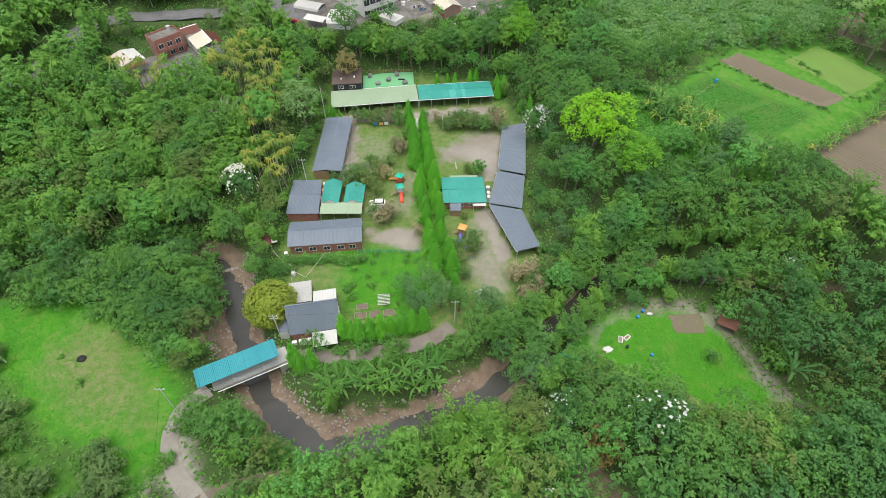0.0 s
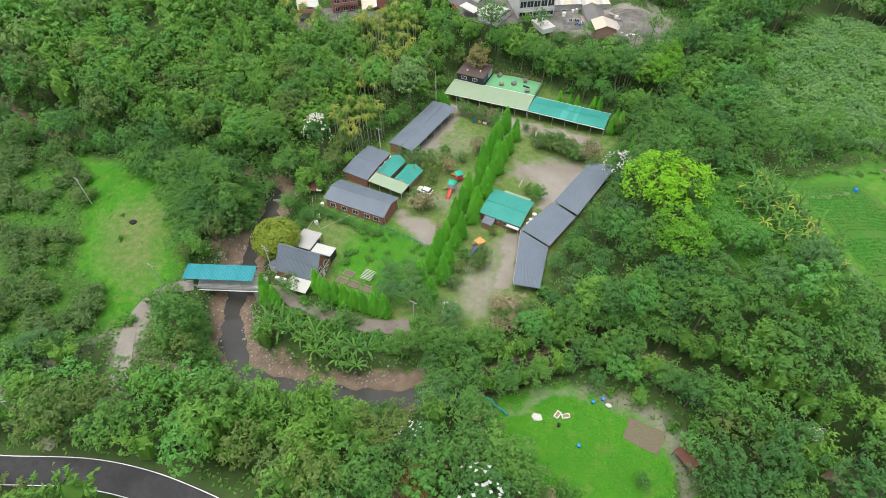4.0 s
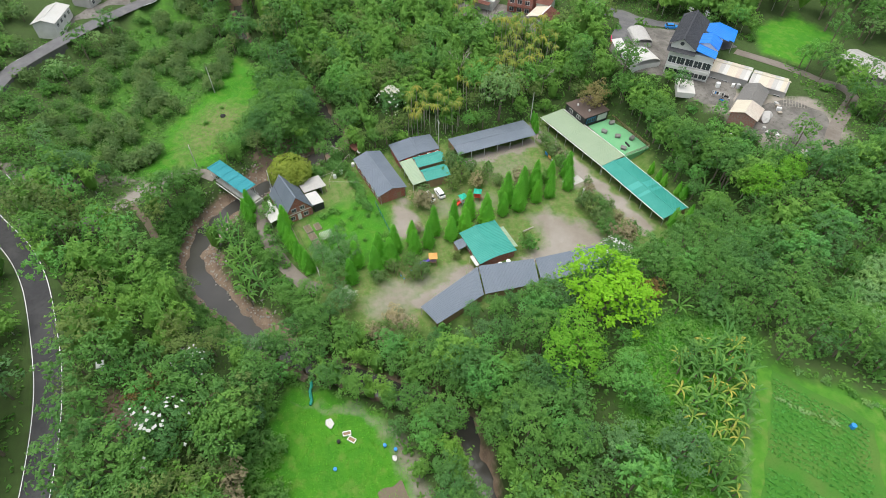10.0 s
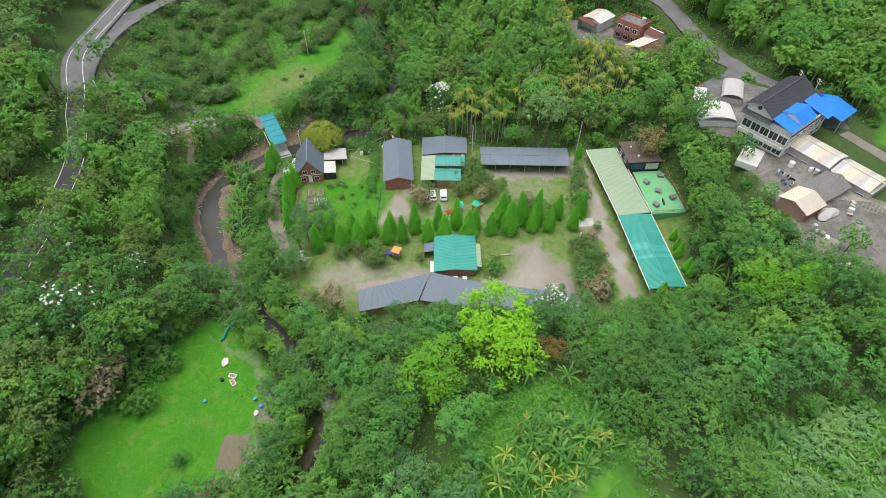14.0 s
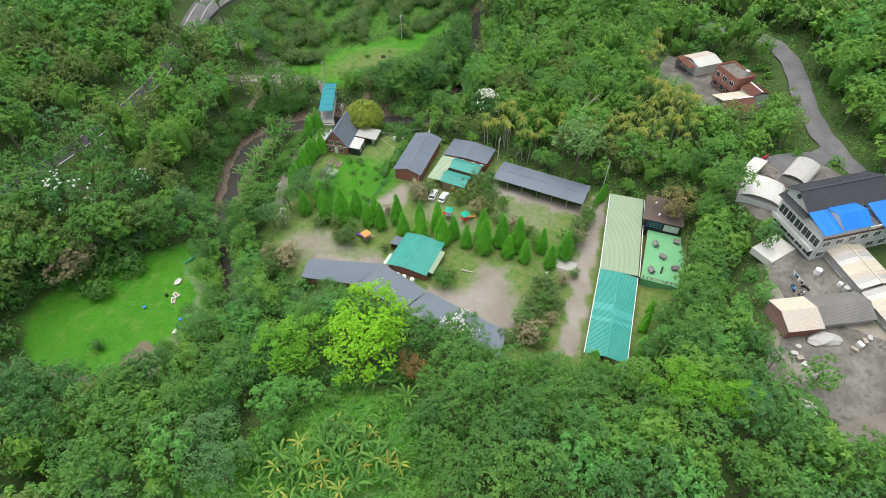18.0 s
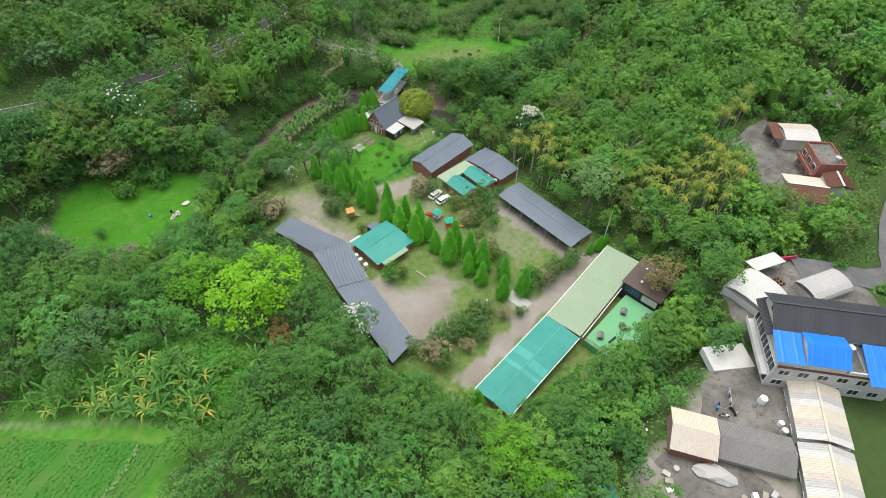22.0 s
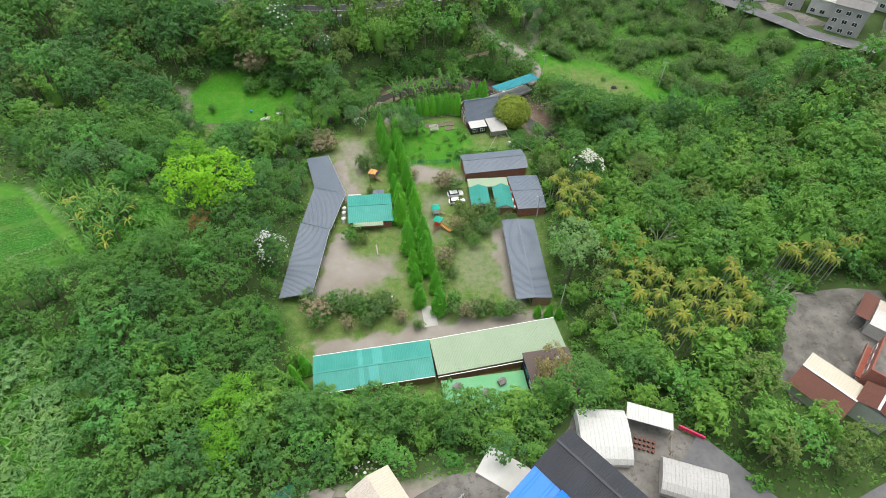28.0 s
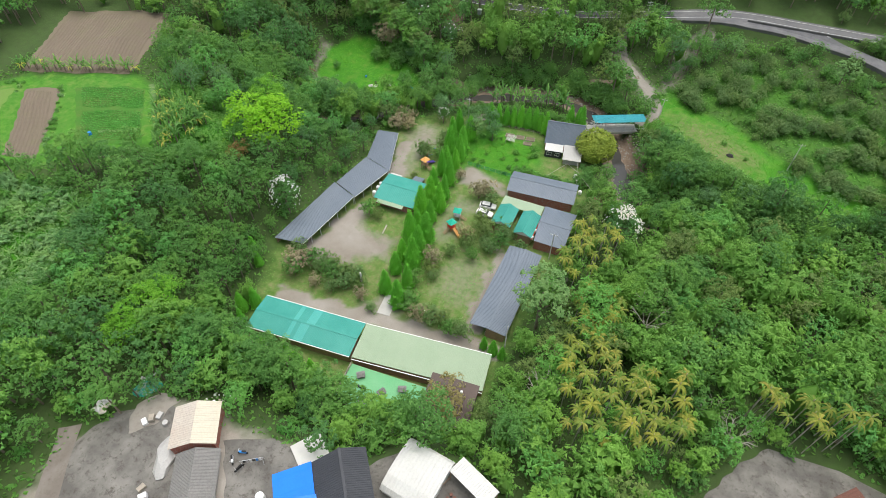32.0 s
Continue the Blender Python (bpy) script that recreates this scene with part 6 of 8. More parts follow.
# ---- trees and shrubs of the court ----
rng = np.random.default_rng(11)
row = []
for i in range(13):
    f = i / 12
    row.append((-1.4 - 8.6 * f + 0.5 * math.sin(i * 2.1), 80.5 + 64.0 * f + 0.6 * math.sin(i * 1.7)))
    row.append((2.3 - 8.6 * f + 0.5 * math.sin(i * 1.3), 78.5 + 63.5 * f + 0.6 * math.sin(i * 2.7)))
for i, (x, y) in enumerate(row):
    if 108 < y < 117 and x > -2.0:
        x = -1.9
    x, y = x + rng.uniform(-0.55, 0.55), y + rng.uniform(-0.5, 0.5)
    plant("spire", x, y, rng.uniform(0.86, 1.22), rng.uniform(0, 6), "tall bright green conical cypress in the avenue", "tree", "cypress avenue", i, tall=rng.uniform(0.9, 1.2))
for i, (x, y) in enumerate(((-21.5, 67.6), (-19.6, 66.9), (-17.8, 66.6), (-15.6, 67.2), (-13.4, 67.4), (-11.2, 67.9), (-9.0, 68.3), (-6.6, 69.0), (-4.3, 69.6))):
    plant("spire", x, y, rng.uniform(0.78, 0.92), rng.uniform(0, 6), "clipped bright green conifer in the hedge beside the lane", "tree", "hedge by the lane", i)
for i, (x, y, s) in enumerate(((-30.6, 60.3, 0.9), (-27.0, 59.6, 0.8), (-29.4, 59.0, 0.7), (-34.5, 148.0, 0.62), (-32.2, 147.2, 0.5), (-36.6, 148.3, 0.5), (17.8, 158.6, 0.8), (19.6, 161.0, 0.75), (17.6, 163.8, 0.6),
                               (4.0, 166.5, 0.55), (1.5, 166.8, 0.5), (9.0, 167.0, 0.55), (11.0, 167.2, 0.6), (26.5, 147, 0.7), (24.0, 149, 0.6), (-2.0, 167, 0.5))):
    plant("spire", x, y, s, rng.uniform(0, 6), "bright green conical conifer at the court's edge", "tree", "conifers at the court's edge", i)
SHRUBS = [(19, 139.8, 0.8), (16.7, 145.2, 1.1), (13.3, 142, 1.1), (8.8, 142.5, 1.0), (5, 143, 1.0), (1.8, 141.8, 0.8), (-1.9, 146.6, 0.7), (-13.5, 144.6, 1.1), (-19.1, 146, 1.0), (-21.7, 145.2, 0.9),
          (-26.7, 146.4, 0.9), (-12.5, 130.5, 0.9), (-11, 137.5, 0.9), (7.4, 94, 1.0), (5.6, 103.6, 0.6), (5.1, 84, 0.8), (-15.4, 102, 1.1), (-22.8, 112.4, 0.9), (-25.5, 115.8, 0.9), (-18.1, 121.6, 1.0)]
SHRUBS += [(11, 143.5, 1.0), (15, 142.6, 0.9), (6.9, 144.2, 1.0), (3.2, 144.8, 1.0), (0.2, 143.6, 0.9), (17.6, 142, 0.9), (-16.4, 146.4, 1.0), (-24, 146.8, 1.0), (-27.8, 113.5, 0.6), (-20.4, 116.4, 1.0), (-23.4, 121.2, 0.8), (-16.2, 119.4, 0.9)]
SHRUBS += [(-25.1, 118.4, 0.9), (-30.3, 117.6, 0.8), (-18, 113, 0.8), (-17.5, 104.2, 1.0), (-13.6, 103.6, 1.0), (-20.6, 125, 0.7), (-15.1, 125.6, 0.9), (-13.1, 132.4, 0.8), (-14.5, 134.5, 0.7),
           (9.9, 147.4, 0.8), (15.9, 147, 0.9), (5.5, 147.4, 0.7), (7.8, 92, 0.9), (4.0, 88, 0.8), (-6.2, 98, 0.7), (3.2, 92.5, 0.8), (-22, 119, 0.8), (7, 122, 0.6), (-5.6, 148.5, 0.6)]
for i, (x, y, s) in enumerate(SHRUBS):
    leaf, look_of = ((None, "small dusty green shade tree in the court"), ("brown", "small brown-leaved shade tree in the court"), ("broad", "small green shade tree in the court"),
                     (None, "small dusty green shade tree in the court"), ("olive", "small olive-green shade tree in the court"))[i % 5]
    plant("small", x, y, s * rng.uniform(0.95, 1.3), rng.uniform(0, 6), look_of, "tree", "shade trees of the court", i, leaf, tall=rng.uniform(0.95, 1.3))
plant("small", 9.8, 121.3, 1.15, 0.4, "round bright green bush by the cottage", "shrub", "", 2, "scrub")
plant("ball", -37.8, 72.9, 2.0, 1.0, "large round golden-green clipped tree", "tree", "", 1, z=-0.6, tall=0.9)
plant("banana", 69.0, 56.0, 2.0, 0.6, "large dark palm with spreading fronds beside the lawn", "palm", "", 1, "dark")
for i, (x, y, s, k) in enumerate(((-3, 79.5, 0.8, "blue"), (-8, 78, 0.7, "blue"), (-5.3, 73.2, 0.75, "blue"), (-0.5, 75, 0.8, "blue"), (10.2, 73.5, 0.8, "blue"), (7, 68, 0.85, "broad"), (13, 67, 0.85, "broad"),
                                  (20.5, 80.5, 0.6, "olive"), (3.5, 74, 0.7, "broad"), (12.5, 62.5, 0.8, "dark"), (5, 62.5, 0.75, "broad"), (-43.9, 84, 0.6, "broad"), (-46, 95, 0.6, "olive"), (-43, 99, 0.55, "broad"))):
    plant(k, x, y, s, rng.uniform(0, 6), "spreading green tree at the garden's edge", "tree", "garden trees", i)
for i, (x, y, s) in enumerate(((17.5, 83.5, 1.2), (20.5, 84.5, 1.3), (22, 80, 1.2), (19, 78.5, 1.0))):
    plant("small", x, y, s, rng.uniform(0, 6), "dry brown twiggy thicket beside the court", "tree", "dry thicket", i, "brown")
plant("lime", 39.8, 119.8, 1.72, 0.0, "tall bright yellow-green tree above the stables", "tree", "lime-green trees", 0, z=7.0, tall=0.82)
plant("lime", 46.6, 108.2, 1.25, 1.2, "bright yellow-green tree on the wooded slope", "tree", "lime-green trees", 1, "lime_green", z=6.5, tall=0.95)
plant("lime", 25.6, 173.4, 1.0, 2.2, "bright yellow-green tree behind the stable", "tree", "lime-green trees", 2, "lime_green")
plant("lime", 25.3, 181.4, 0.8, 4.0, "bright yellow-green tree behind the stable", "tree", "lime-green trees", 1, "lime_green")
plant("broad", -41.0, 138.5, 1.5, 0.5, "large spreading pale green tree beside the stable", "tree", "", 3, "pale")
plant("dark", -31.2, 166.0, 1.12, 1.9, "tan-flowered round tree behind the cabin", "tree", "", 2, "tan")


def blossom(x, y, s, label, variant, base="dark", few=1.0):
    """A green tree sprinkled with white blossom."""
    ob = plant(base, x, y, s, variant * 1.3, label, "tree", "white-blossom trees", variant)
    g = np.random.default_rng(90 + variant)
    R, top = 3.9, 11.0
    u = unit(g.normal(size=(int(330 * few), 3)) * 0.8 + np.array([0.25 * math.cos(variant), 0.25 * math.sin(variant), 0.95]))
    u = u[(np.sin(u[:, 0] * 5 + variant) + np.cos(u[:, 1] * 6)) > -0.1]
    p = np.array([0, 0, 7.2]) + u * np.array([R, R, 4.2]) * g.uniform(0.95, 1.15, (len(u), 1))
    v, q = cards(g, p, unit(u + np.array([0, 0, 0.6])), 0.52, 0.44)
    part("blossom", mesh_from("blossom", v, q), M["blossom"], ob, "white blossom clusters")


blossom(26.6, 132.3, 0.98, "small tree covered with white blossom by the stable", 0)
blossom(-51.5, 107.2, 1.12, "tree with white blossom above the farmhouse", 1)
blossom(79.6, 82.4, 0.9, "tree with white blossom on the wooded slope", 2)
blossom(35.0, 38.2, 1.45, "tall tree with white blossom on the southern slope", 3, few=0.3)
blossom(20.7, 43.6, 0.9, "tree with a few white blossoms above the stream", 4, few=0.25)
blossom(9.0, 75.8, 0.5, "small tree with white blossom by the court", 5)
plant("blue", 69.9, 112.0, 1.1, 0.4, "large grey-green round tree below the fields", "tree", "", 0)
plant("fresh", 57.1, 112.6, 1.05, 1.4, "fresh green leafy tree above the bananas", "tree", "fresh green trees", 1)
plant("fresh", 19.6, 65.8, 0.68, 2.4, "fresh green leafy tree over the stream", "tree", "fresh green trees", 2)
plant("olive", 41.0, 129.6, 0.72, 0.7, "small red-brown leaved tree on the slope", "tree", "", 3, "russet")
for i, (x, y) in enumerate(((52.2, 116.2), (61, 115), (53, 111))):
    plant("fresh", x, y, 0.6, i * 1.7, "fresh green leafy tree above the bananas", "tree", "fresh green trees", i)

# banana plants
spots = [(-24.5 + i * 2.35 + rng.uniform(-0.4, 0.4), 52.6 + 0.20 * i + rng.uniform(-0.5, 0.7)) for i in range(11)] + [(-13.0, 56.5), (-8.0, 57.2), (-3.5, 57.8), (-1.2, 58.8), (-20.5, 54.8), (-16.6, 55.6), (-11, 55.4), (-6, 56.2), (-23.4, 54.6)]
for i, (x, y) in enumerate(spots):
    plant("banana", x, y, rng.uniform(1.25, 1.5), rng.uniform(0, 6), "large green banana plant on the stream bank", "banana plant", "bananas by the stream", i, z=max(-0.9, ground_at(x, y)))
for i in range(30):
    f = i / 29
    x, y = 92 + 27 * f + rng.uniform(-0.6, 0.6), 110.5 + 15.5 * f + rng.uniform(-1.0, 1.0)
    plant("ybanana" if i % 4 == 0 else "banana", x, y, rng.uniform(0.7, 1.1), rng.uniform(0, 6), "banana plant in the hedge between the fields", "banana plant", "bananas between the fields", i)
GROVE = [(80, 112), (72, 115.5), (63, 118), (56, 123), (54.5, 128), (57, 139), (63.5, 132.5), (71.5, 124.5), (79, 116)]
found = []
while len(found) < 58:
    x, y = rng.uniform(54, 81), rng.uniform(111, 140)
    if inside(np.array([x]), np.array([y]), GROVE)[0] and all(math.hypot(x - a, y - b) > 1.5 for a, b in found):
        found.append((x, y))
for i, (x, y) in enumerate(found):
    plant("ybanana" if i % 3 == 0 else "banana", x, y, rng.uniform(0.85, 1.3), rng.uniform(0, 6), "banana plant with yellowing leaves" if i % 3 == 0 else "green banana plant in the terrace grove", "banana plant", "banana grove", i)
for i, (x, y) in enumerate(((46.2, 125), (46.7, 131.5), (52.5, 139), (57, 163), (58, 165), (60, 161), (66, 150), (70, 156), (74, 112), (79, 108), (84, 106), (24.0, 168.5), (28, 171), (30, 168), (14, 170), (17, 172), (20, 170))):
    plant("banana", x, y, rng.uniform(1.0, 1.4), rng.uniform(0, 6), "large green banana plant at the wood's edge", "banana plant", "bananas at the wood's edge", i)

# ---- woods ----
CLEAR = [COURT, MEADOW, [(25, 57), (27, 64), (36, 74), (50, 76), (61, 74), (64, 61), (68, 51), (58, 40), (45, 42), (35, 49)],
         [(56, 132), (64, 141), (72, 152), (84, 160), (120, 156), (130, 132), (142, 96), (110, 74), (96, 96), (90, 106), (78, 113), (70, 122)],
         [(48, 119), (45, 130), (54, 142), (62, 138), (72, 120), (66, 112), (56, 114)], SCRUB_NE, SCRUB_WEST,
         [(-103, 149), (-94, 149), (-79, 156), (-72, 165), (-70, 178), (-78, 186), (-96, 184), (-108, 168)],
         [(10, 186), (16, 194), (24, 200), (22, 216), (4, 222), (-24, 226), (-46, 214), (-54, 198), (-52, 186), (-46, 177), (-38, 176), (-29, 177), (-24, 185), (-12, 184)],
         [(-36, 150), (-38, 158), (-36, 170), (-24, 173), (-8, 173), (-6, 166), (18, 166), (18, 154)], [(-58, -12), (-110, -18), (-150, -20), (-150, 30), (-112, 13), (-80, 2)], [(-164, -4), (-176, 50), (-160, 62), (-140, 36), (-144, 0)],
         [(-122, 21), (-134, 30), (-141, 41), (-150, 51), (-164, 58), (-172, 44), (-152, 18), (-140, 8), (-124, 10)],
         [(-44, 88), (-48, 62), (-42, 60), (-30, 64), (-24, 90), (-42, 92)], [(-12, 233), (9, 233), (9, 250), (-12, 249)]]


def grove(x, y):
    """Where the areca palms stand."""
    return ((x + 45) / 6.5) ** 2 + ((y - 118) / 9) ** 2 < 1 or abs(x + 53 + 0.12 * (y - 145)) < 4.5 and 130 < y < 166 or ((x + 64) / 7) ** 2 + ((y - 156) / 8) ** 2 < 1 or ((x + 88) / 8) ** 2 + ((y - 147) / 3.6) ** 2 < 1


def mix_at(x, y, r):
    """Which tree stands at a spot of the woods."""
    if x < -36 and y > 92:
        return "bamboo" if r < 0.34 else "feather" if r < 0.72 else "fresh" if r < 0.8 else "broad" if r < 0.9 else "olive"
    if y > 160 and x > -40:
        return "feather" if r < 0.24 else "tuft" if r < 0.55 else "broad" if r < 0.72 else "dark" if r < 0.95 else "fresh"
    if x > 22 and y > 140:
        return "tuft" if r < 0.84 else "broad" if r < 0.93 else "dark"
    if x > 18 and y > 92:
        return "tuft" if r < 0.3 else "broad" if r < 0.56 else "dark" if r < 0.74 else "blue" if r < 0.86 else "bamboo"
    if x > 14 and y > 72:
        return "bamboo" if r < 0.26 else "feather" if r < 0.42 else "broad" if r < 0.62 else "olive" if r < 0.74 else "dark"
    if y < 46 and -46 < x < 16:
        return "bamboo" if r < 0.42 else "feather" if r < 0.6 else "broad" if r < 0.75 else "olive"
    if x > 62:
        return "dark" if r < 0.6 else "broad" if r < 0.74 else "olive" if r < 0.92 else "blue"
    return "broad" if r < 0.34 else "dark" if r < 0.52 else "blue" if r < 0.7 else "olive" if r < 0.84 else "bamboo"


LANDMARKS = [(39.8, 119.8, 8.0), (46.6, 108.2, 6.5), (43.5, 113.5, 5.0), (26.8, 132.5, 5.0), (41, 130, 4.0), (-51.2, 107.2, 6.0), (-40.5, 138.5, 6), (-31.4, 165.5, 5), (79.6, 82.4, 5), (69, 56, 5), (34.9, 39, 6), (20.7, 43.6, 5), (69.9, 112, 6), (57.1, 112.6, 6), (52, 115, 4), (25.6, 173.4, 4.5), (25.3, 181.4, 4)]
placed, step = [], 4.7
low_spots = []
spots = []
for iy in range(int(-80 / step), int(310 / step)):
    for ix in range(int(-250 / step), int(215 / step)):
        x = (ix + (0.5 if iy % 2 else 0) + rng.uniform(-0.38, 0.38)) * step
        y = (iy + rng.uniform(-0.38, 0.38)) * step
        spots.append((x, y, rng.uniform(), rng.uniform(), rng.uniform(0, 6.28), rng.uniform(0.74, 1.2)))
spots = np.array(spots)
SX, SY, far = spots[:, 0], spots[:, 1], np.hypot(spots[:, 0] + 5, spots[:, 1] - 108)
thick = np.where((SX > -140) & (SX < -25) & (SY > 150) & (SY < 235), 0.95, 0.52)
keep = ((far <= 120) | (spots[:, 3] <= thick)) & (far <= np.where(SX < -120, 222, 205))
for poly in CLEAR + [SLIP, LAWN_SOUTH, LAWN_NORTH]:
    keep &= ~inside(SX, SY, poly)
for a, b, c in LANDMARKS:
    keep &= np.hypot(SX - a, SY - b) >= c
keep &= along(SX, SY, STREAM) >= np.where((SX > -62) & (SX < 12), 5.2, np.where(SX <= -62, 4.2, 3.6))
keep &= (along(SX, SY, ROAD) >= np.where((SX < -44) | (SX > 28), 6.5, 4.2)) & (along(SX, SY, SLIP_ROAD) >= 5.5)
keep &= (along(SX, SY, ROAD[:5]) >= 13) | (SY < 6)
keep &= (along(SX, SY, NORTH_ROAD) >= 6.5) & (along(SX, SY, [(-64, 199), (-50, 186)]) >= 6)
keep &= (along(SX, SY, [(-46.5, 53.5), (-50.5, 43), (-47, 36.5), (-40, 30)]) >= 6.8) & (along(SX, SY, BANK_PATH) >= 2.3)
keep &= (along(SX, SY, [(-34, 62), (-10, 63), (2, 70)]) >= 4.5) & (along(SX, SY, [(-34, 56), (2, 58)]) >= 5.6)
spots, far = spots[keep], far[keep]
SX, SY = spots[:, 0], spots[:, 1]
fork = along(SX, SY, ROAD + SLIP_ROAD[::-1])
rims = [along(SX, SY, poly + poly[:1]) for poly in CLEAR]
edges, rims = np.minimum.reduce(rims[:4]), np.minimum.reduce(rims)
for (x, y, r, r2, turn, s), dist, beside, edge, rim in zip(spots, far, fork, edges, rims):
    if grove(x, y) and r2 > 0.36:
        continue
    if x < -45 and y < 22 and beside < 16 and r2 < 0.9 and y > -13:
        low_spots.append((x, y))
        continue
    key = "fresh" if r2 < 0.07 else mix_at(x, y, r)
    if dist > 110:
        s *= 1.25
    if rim < 3.0:
        s *= 0.66
    elif rim < 6.5:
        s *= 0.82
    if 26 < x < 70 and 30 < y < 44:
        s *= 1.3
    if 20 < x < 31 and 84 < y < 146:
        s *= 0.8
    placed.append((key, x, y, s, turn, edge))

for i in range(1700):
    x, y = rng.uniform(-97, -36), rng.uniform(106, 168)
    if grove(x, y) and not inside(np.array([x]), np.array([y]), COURT)[0]:
        near = min([math.hypot(x - a, y - b) for k, a, b, *_ in placed if k == "areca"] + [9])
        if near > 1.6:
            placed.append(("areca", x, y, rng.uniform(0.95, 1.3), rng.uniform(0, 6), 8.0))
for i, (x, y) in enumerate(((26, 53.5), (29.5, 50.5), (33, 48), (37, 46), (41, 43.8), (45, 41.5), (49.5, 40.2), (54, 39.5), (58.5, 39), (31, 45), (43, 39), (51, 36.5))):
    placed.append((("broad", "olive", "feather")[i % 3], x, y, 1.12 + 0.06 * (i % 4), i * 1.9, 1.5))
for i in range(24):
    f = i / 23
    for side in (-1, 1):
        x = 15 + 66 * f + rng.uniform(-1, 1)
        y = np.interp(x, [p[0] for p in STREAM], [p[1] for p in STREAM]) + side * rng.uniform(3.6, 5.4)
        placed.append(("bamboo" if rng.uniform() < 0.6 else "broad", x, y, rng.uniform(0.7, 1.0), rng.uniform(0, 6), 3.0))

for i in range(13):
    placed.append((("broad", "tuft", "feather", "tuft")[i % 4], -31 + i * 3.9 + rng.uniform(-0.8, 0.8), 173.8 + rng.uniform(-0.6, 1.2), rng.uniform(0.95, 1.2), rng.uniform(0, 6), 2.0))

LABELS = {"tuft": "tufted mid-green tree in the woods", "fresh": "fresh green leafy tree in the woods", "broad": "broad-crowned green tree in the woods", "dark": "dense dark green tree in the woods", "blue": "blue-green leafy tree in the woods", "olive": "olive-green leafy tree in the woods",
          "bamboo": "feathery light green bamboo clump", "feather": "dense light green bamboo clump", "areca": "slender areca palm with yellowish fronds", "lime": "bright yellow-green tree in the woods"}
NAMES = {"feather": "bamboo", "areca": "palm", "bamboo": "bamboo"}
by_edge = sorted(range(len(placed)), key=lambda i: placed[i][5] + (0 if -60 < placed[i][1] < 60 else 40))
single = set(by_edge[:300])
for i, (key, x, y, s, turn, edge) in enumerate(placed):
    if i in single:
        plant(key, x, y, s, turn, LABELS[key], NAMES.get(key, "tree"), "trees of the wood's edge", i)
    else:
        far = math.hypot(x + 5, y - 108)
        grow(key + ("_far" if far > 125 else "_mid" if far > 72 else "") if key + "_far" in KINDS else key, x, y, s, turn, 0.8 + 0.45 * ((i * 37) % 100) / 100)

for i in range(260):
    x, y = rng.uniform(-150, -58), rng.uniform(-20, 30)
    px, py = np.array([x]), np.array([y])
    if inside(px, py, CLEAR[10])[0] and along(px, py, ROAD)[0] > 6 and along(px, py, SLIP_ROAD)[0] > 5 and not (x < -122 and y > 6):
        grow("small" if i % 3 else "bank", x, y, rng.uniform(0.8, 1.5), rng.uniform(0, 6))
for i, (x, y) in enumerate(low_spots):
    grow("bank" if i % 2 else "bush", x, y, rng.uniform(0.7, 1.1), rng.uniform(0, 6))
# undergrowth along the wood's edge, orchard bushes and bank shrubs
UX, UY = rng.uniform(-158, 120, 2000), rng.uniform(-5, 225, 2000)
bad = inside(UX, UY, COURT) | inside(UX, UY, SCRUB_WEST) | (along(UX, UY, ROAD) < 4) | (along(UX, UY, SLIP_ROAD) < 4) | (along(UX, UY, NORTH_ROAD) < 4) | (along(UX, UY, STREAM) < 5)
closed = np.logical_or.reduce([inside(UX, UY, poly) for poly in CLEAR[2:4] + CLEAR[6:]])
in_meadow, in_cane = inside(UX, UY, MEADOW), inside(UX, UY, SCRUB_NE)
rim = np.minimum.reduce([along(UX, UY, poly + poly[:1]) for poly in CLEAR])
for i, (x, y) in enumerate(zip(UX, UY)):
    if bad[i]:
        continue
    if in_meadow[i]:
        if math.sin(x * 0.55 + y * 0.75) > 0.6 and i % 4 == 0:
            grow("bush", x, y, rng.uniform(0.4, 0.9), rng.uniform(0, 6))
    elif not closed[i] and (in_cane[i] or rim[i] < 5.0):
        grow("reed" if in_cane[i] else "bush" if i % 4 else "bank", x, y, rng.uniform(0.7, 1.3), rng.uniform(0, 6))
for i in range(1500):
    x, y = rng.uniform(50, 130), rng.uniform(156, 230)
    if inside(np.array([x]), np.array([y]), SCRUB_NE)[0] and math.sin(x * 0.3 + math.sin(y * 0.21) * 2) > -0.75:
        grow("reed" if i % 5 else "bush", x, y, rng.uniform(0.8, 1.5), rng.uniform(0, 6))
for line, n in (([(64, 141), (82, 151), (103, 127)], 60), ([(80, 155), (100, 163), (112, 132)], 50), ([(103, 162), (116, 165), (128, 143), (113, 131)], 60), ([(58, 152), (76, 160), (84, 162)], 30)):
    for i in range(n):
        k = i % (len(line) - 1)
        f = rng.uniform()
        grow("reed" if i % 3 == 0 else "bush", line[k][0] + (line[k + 1][0] - line[k][0]) * f + rng.normal(0, 0.5), line[k][1] + (line[k + 1][1] - line[k][1]) * f + rng.normal(0, 0.5), rng.uniform(0.2, 0.5), rng.uniform(0, 6))
for i in range(860):
    x, y = rng.uniform(-158, -50), rng.uniform(8, 68)
    if inside(np.array([x]), np.array([y]), SCRUB_WEST)[0] and along(np.array([x]), np.array([y]), SLIP_ROAD)[0] > 5.0 and math.sin(x * 0.23 + math.sin(y * 0.19) * 2.2) + math.sin(y * 0.31 + math.sin(x * 0.12) * 2.4) > -0.45:
        grow("small" if i % 3 else "bank", x, y, rng.uniform(0.6, 1.2) * (1 if i % 3 else 0.6), rng.uniform(0, 6))
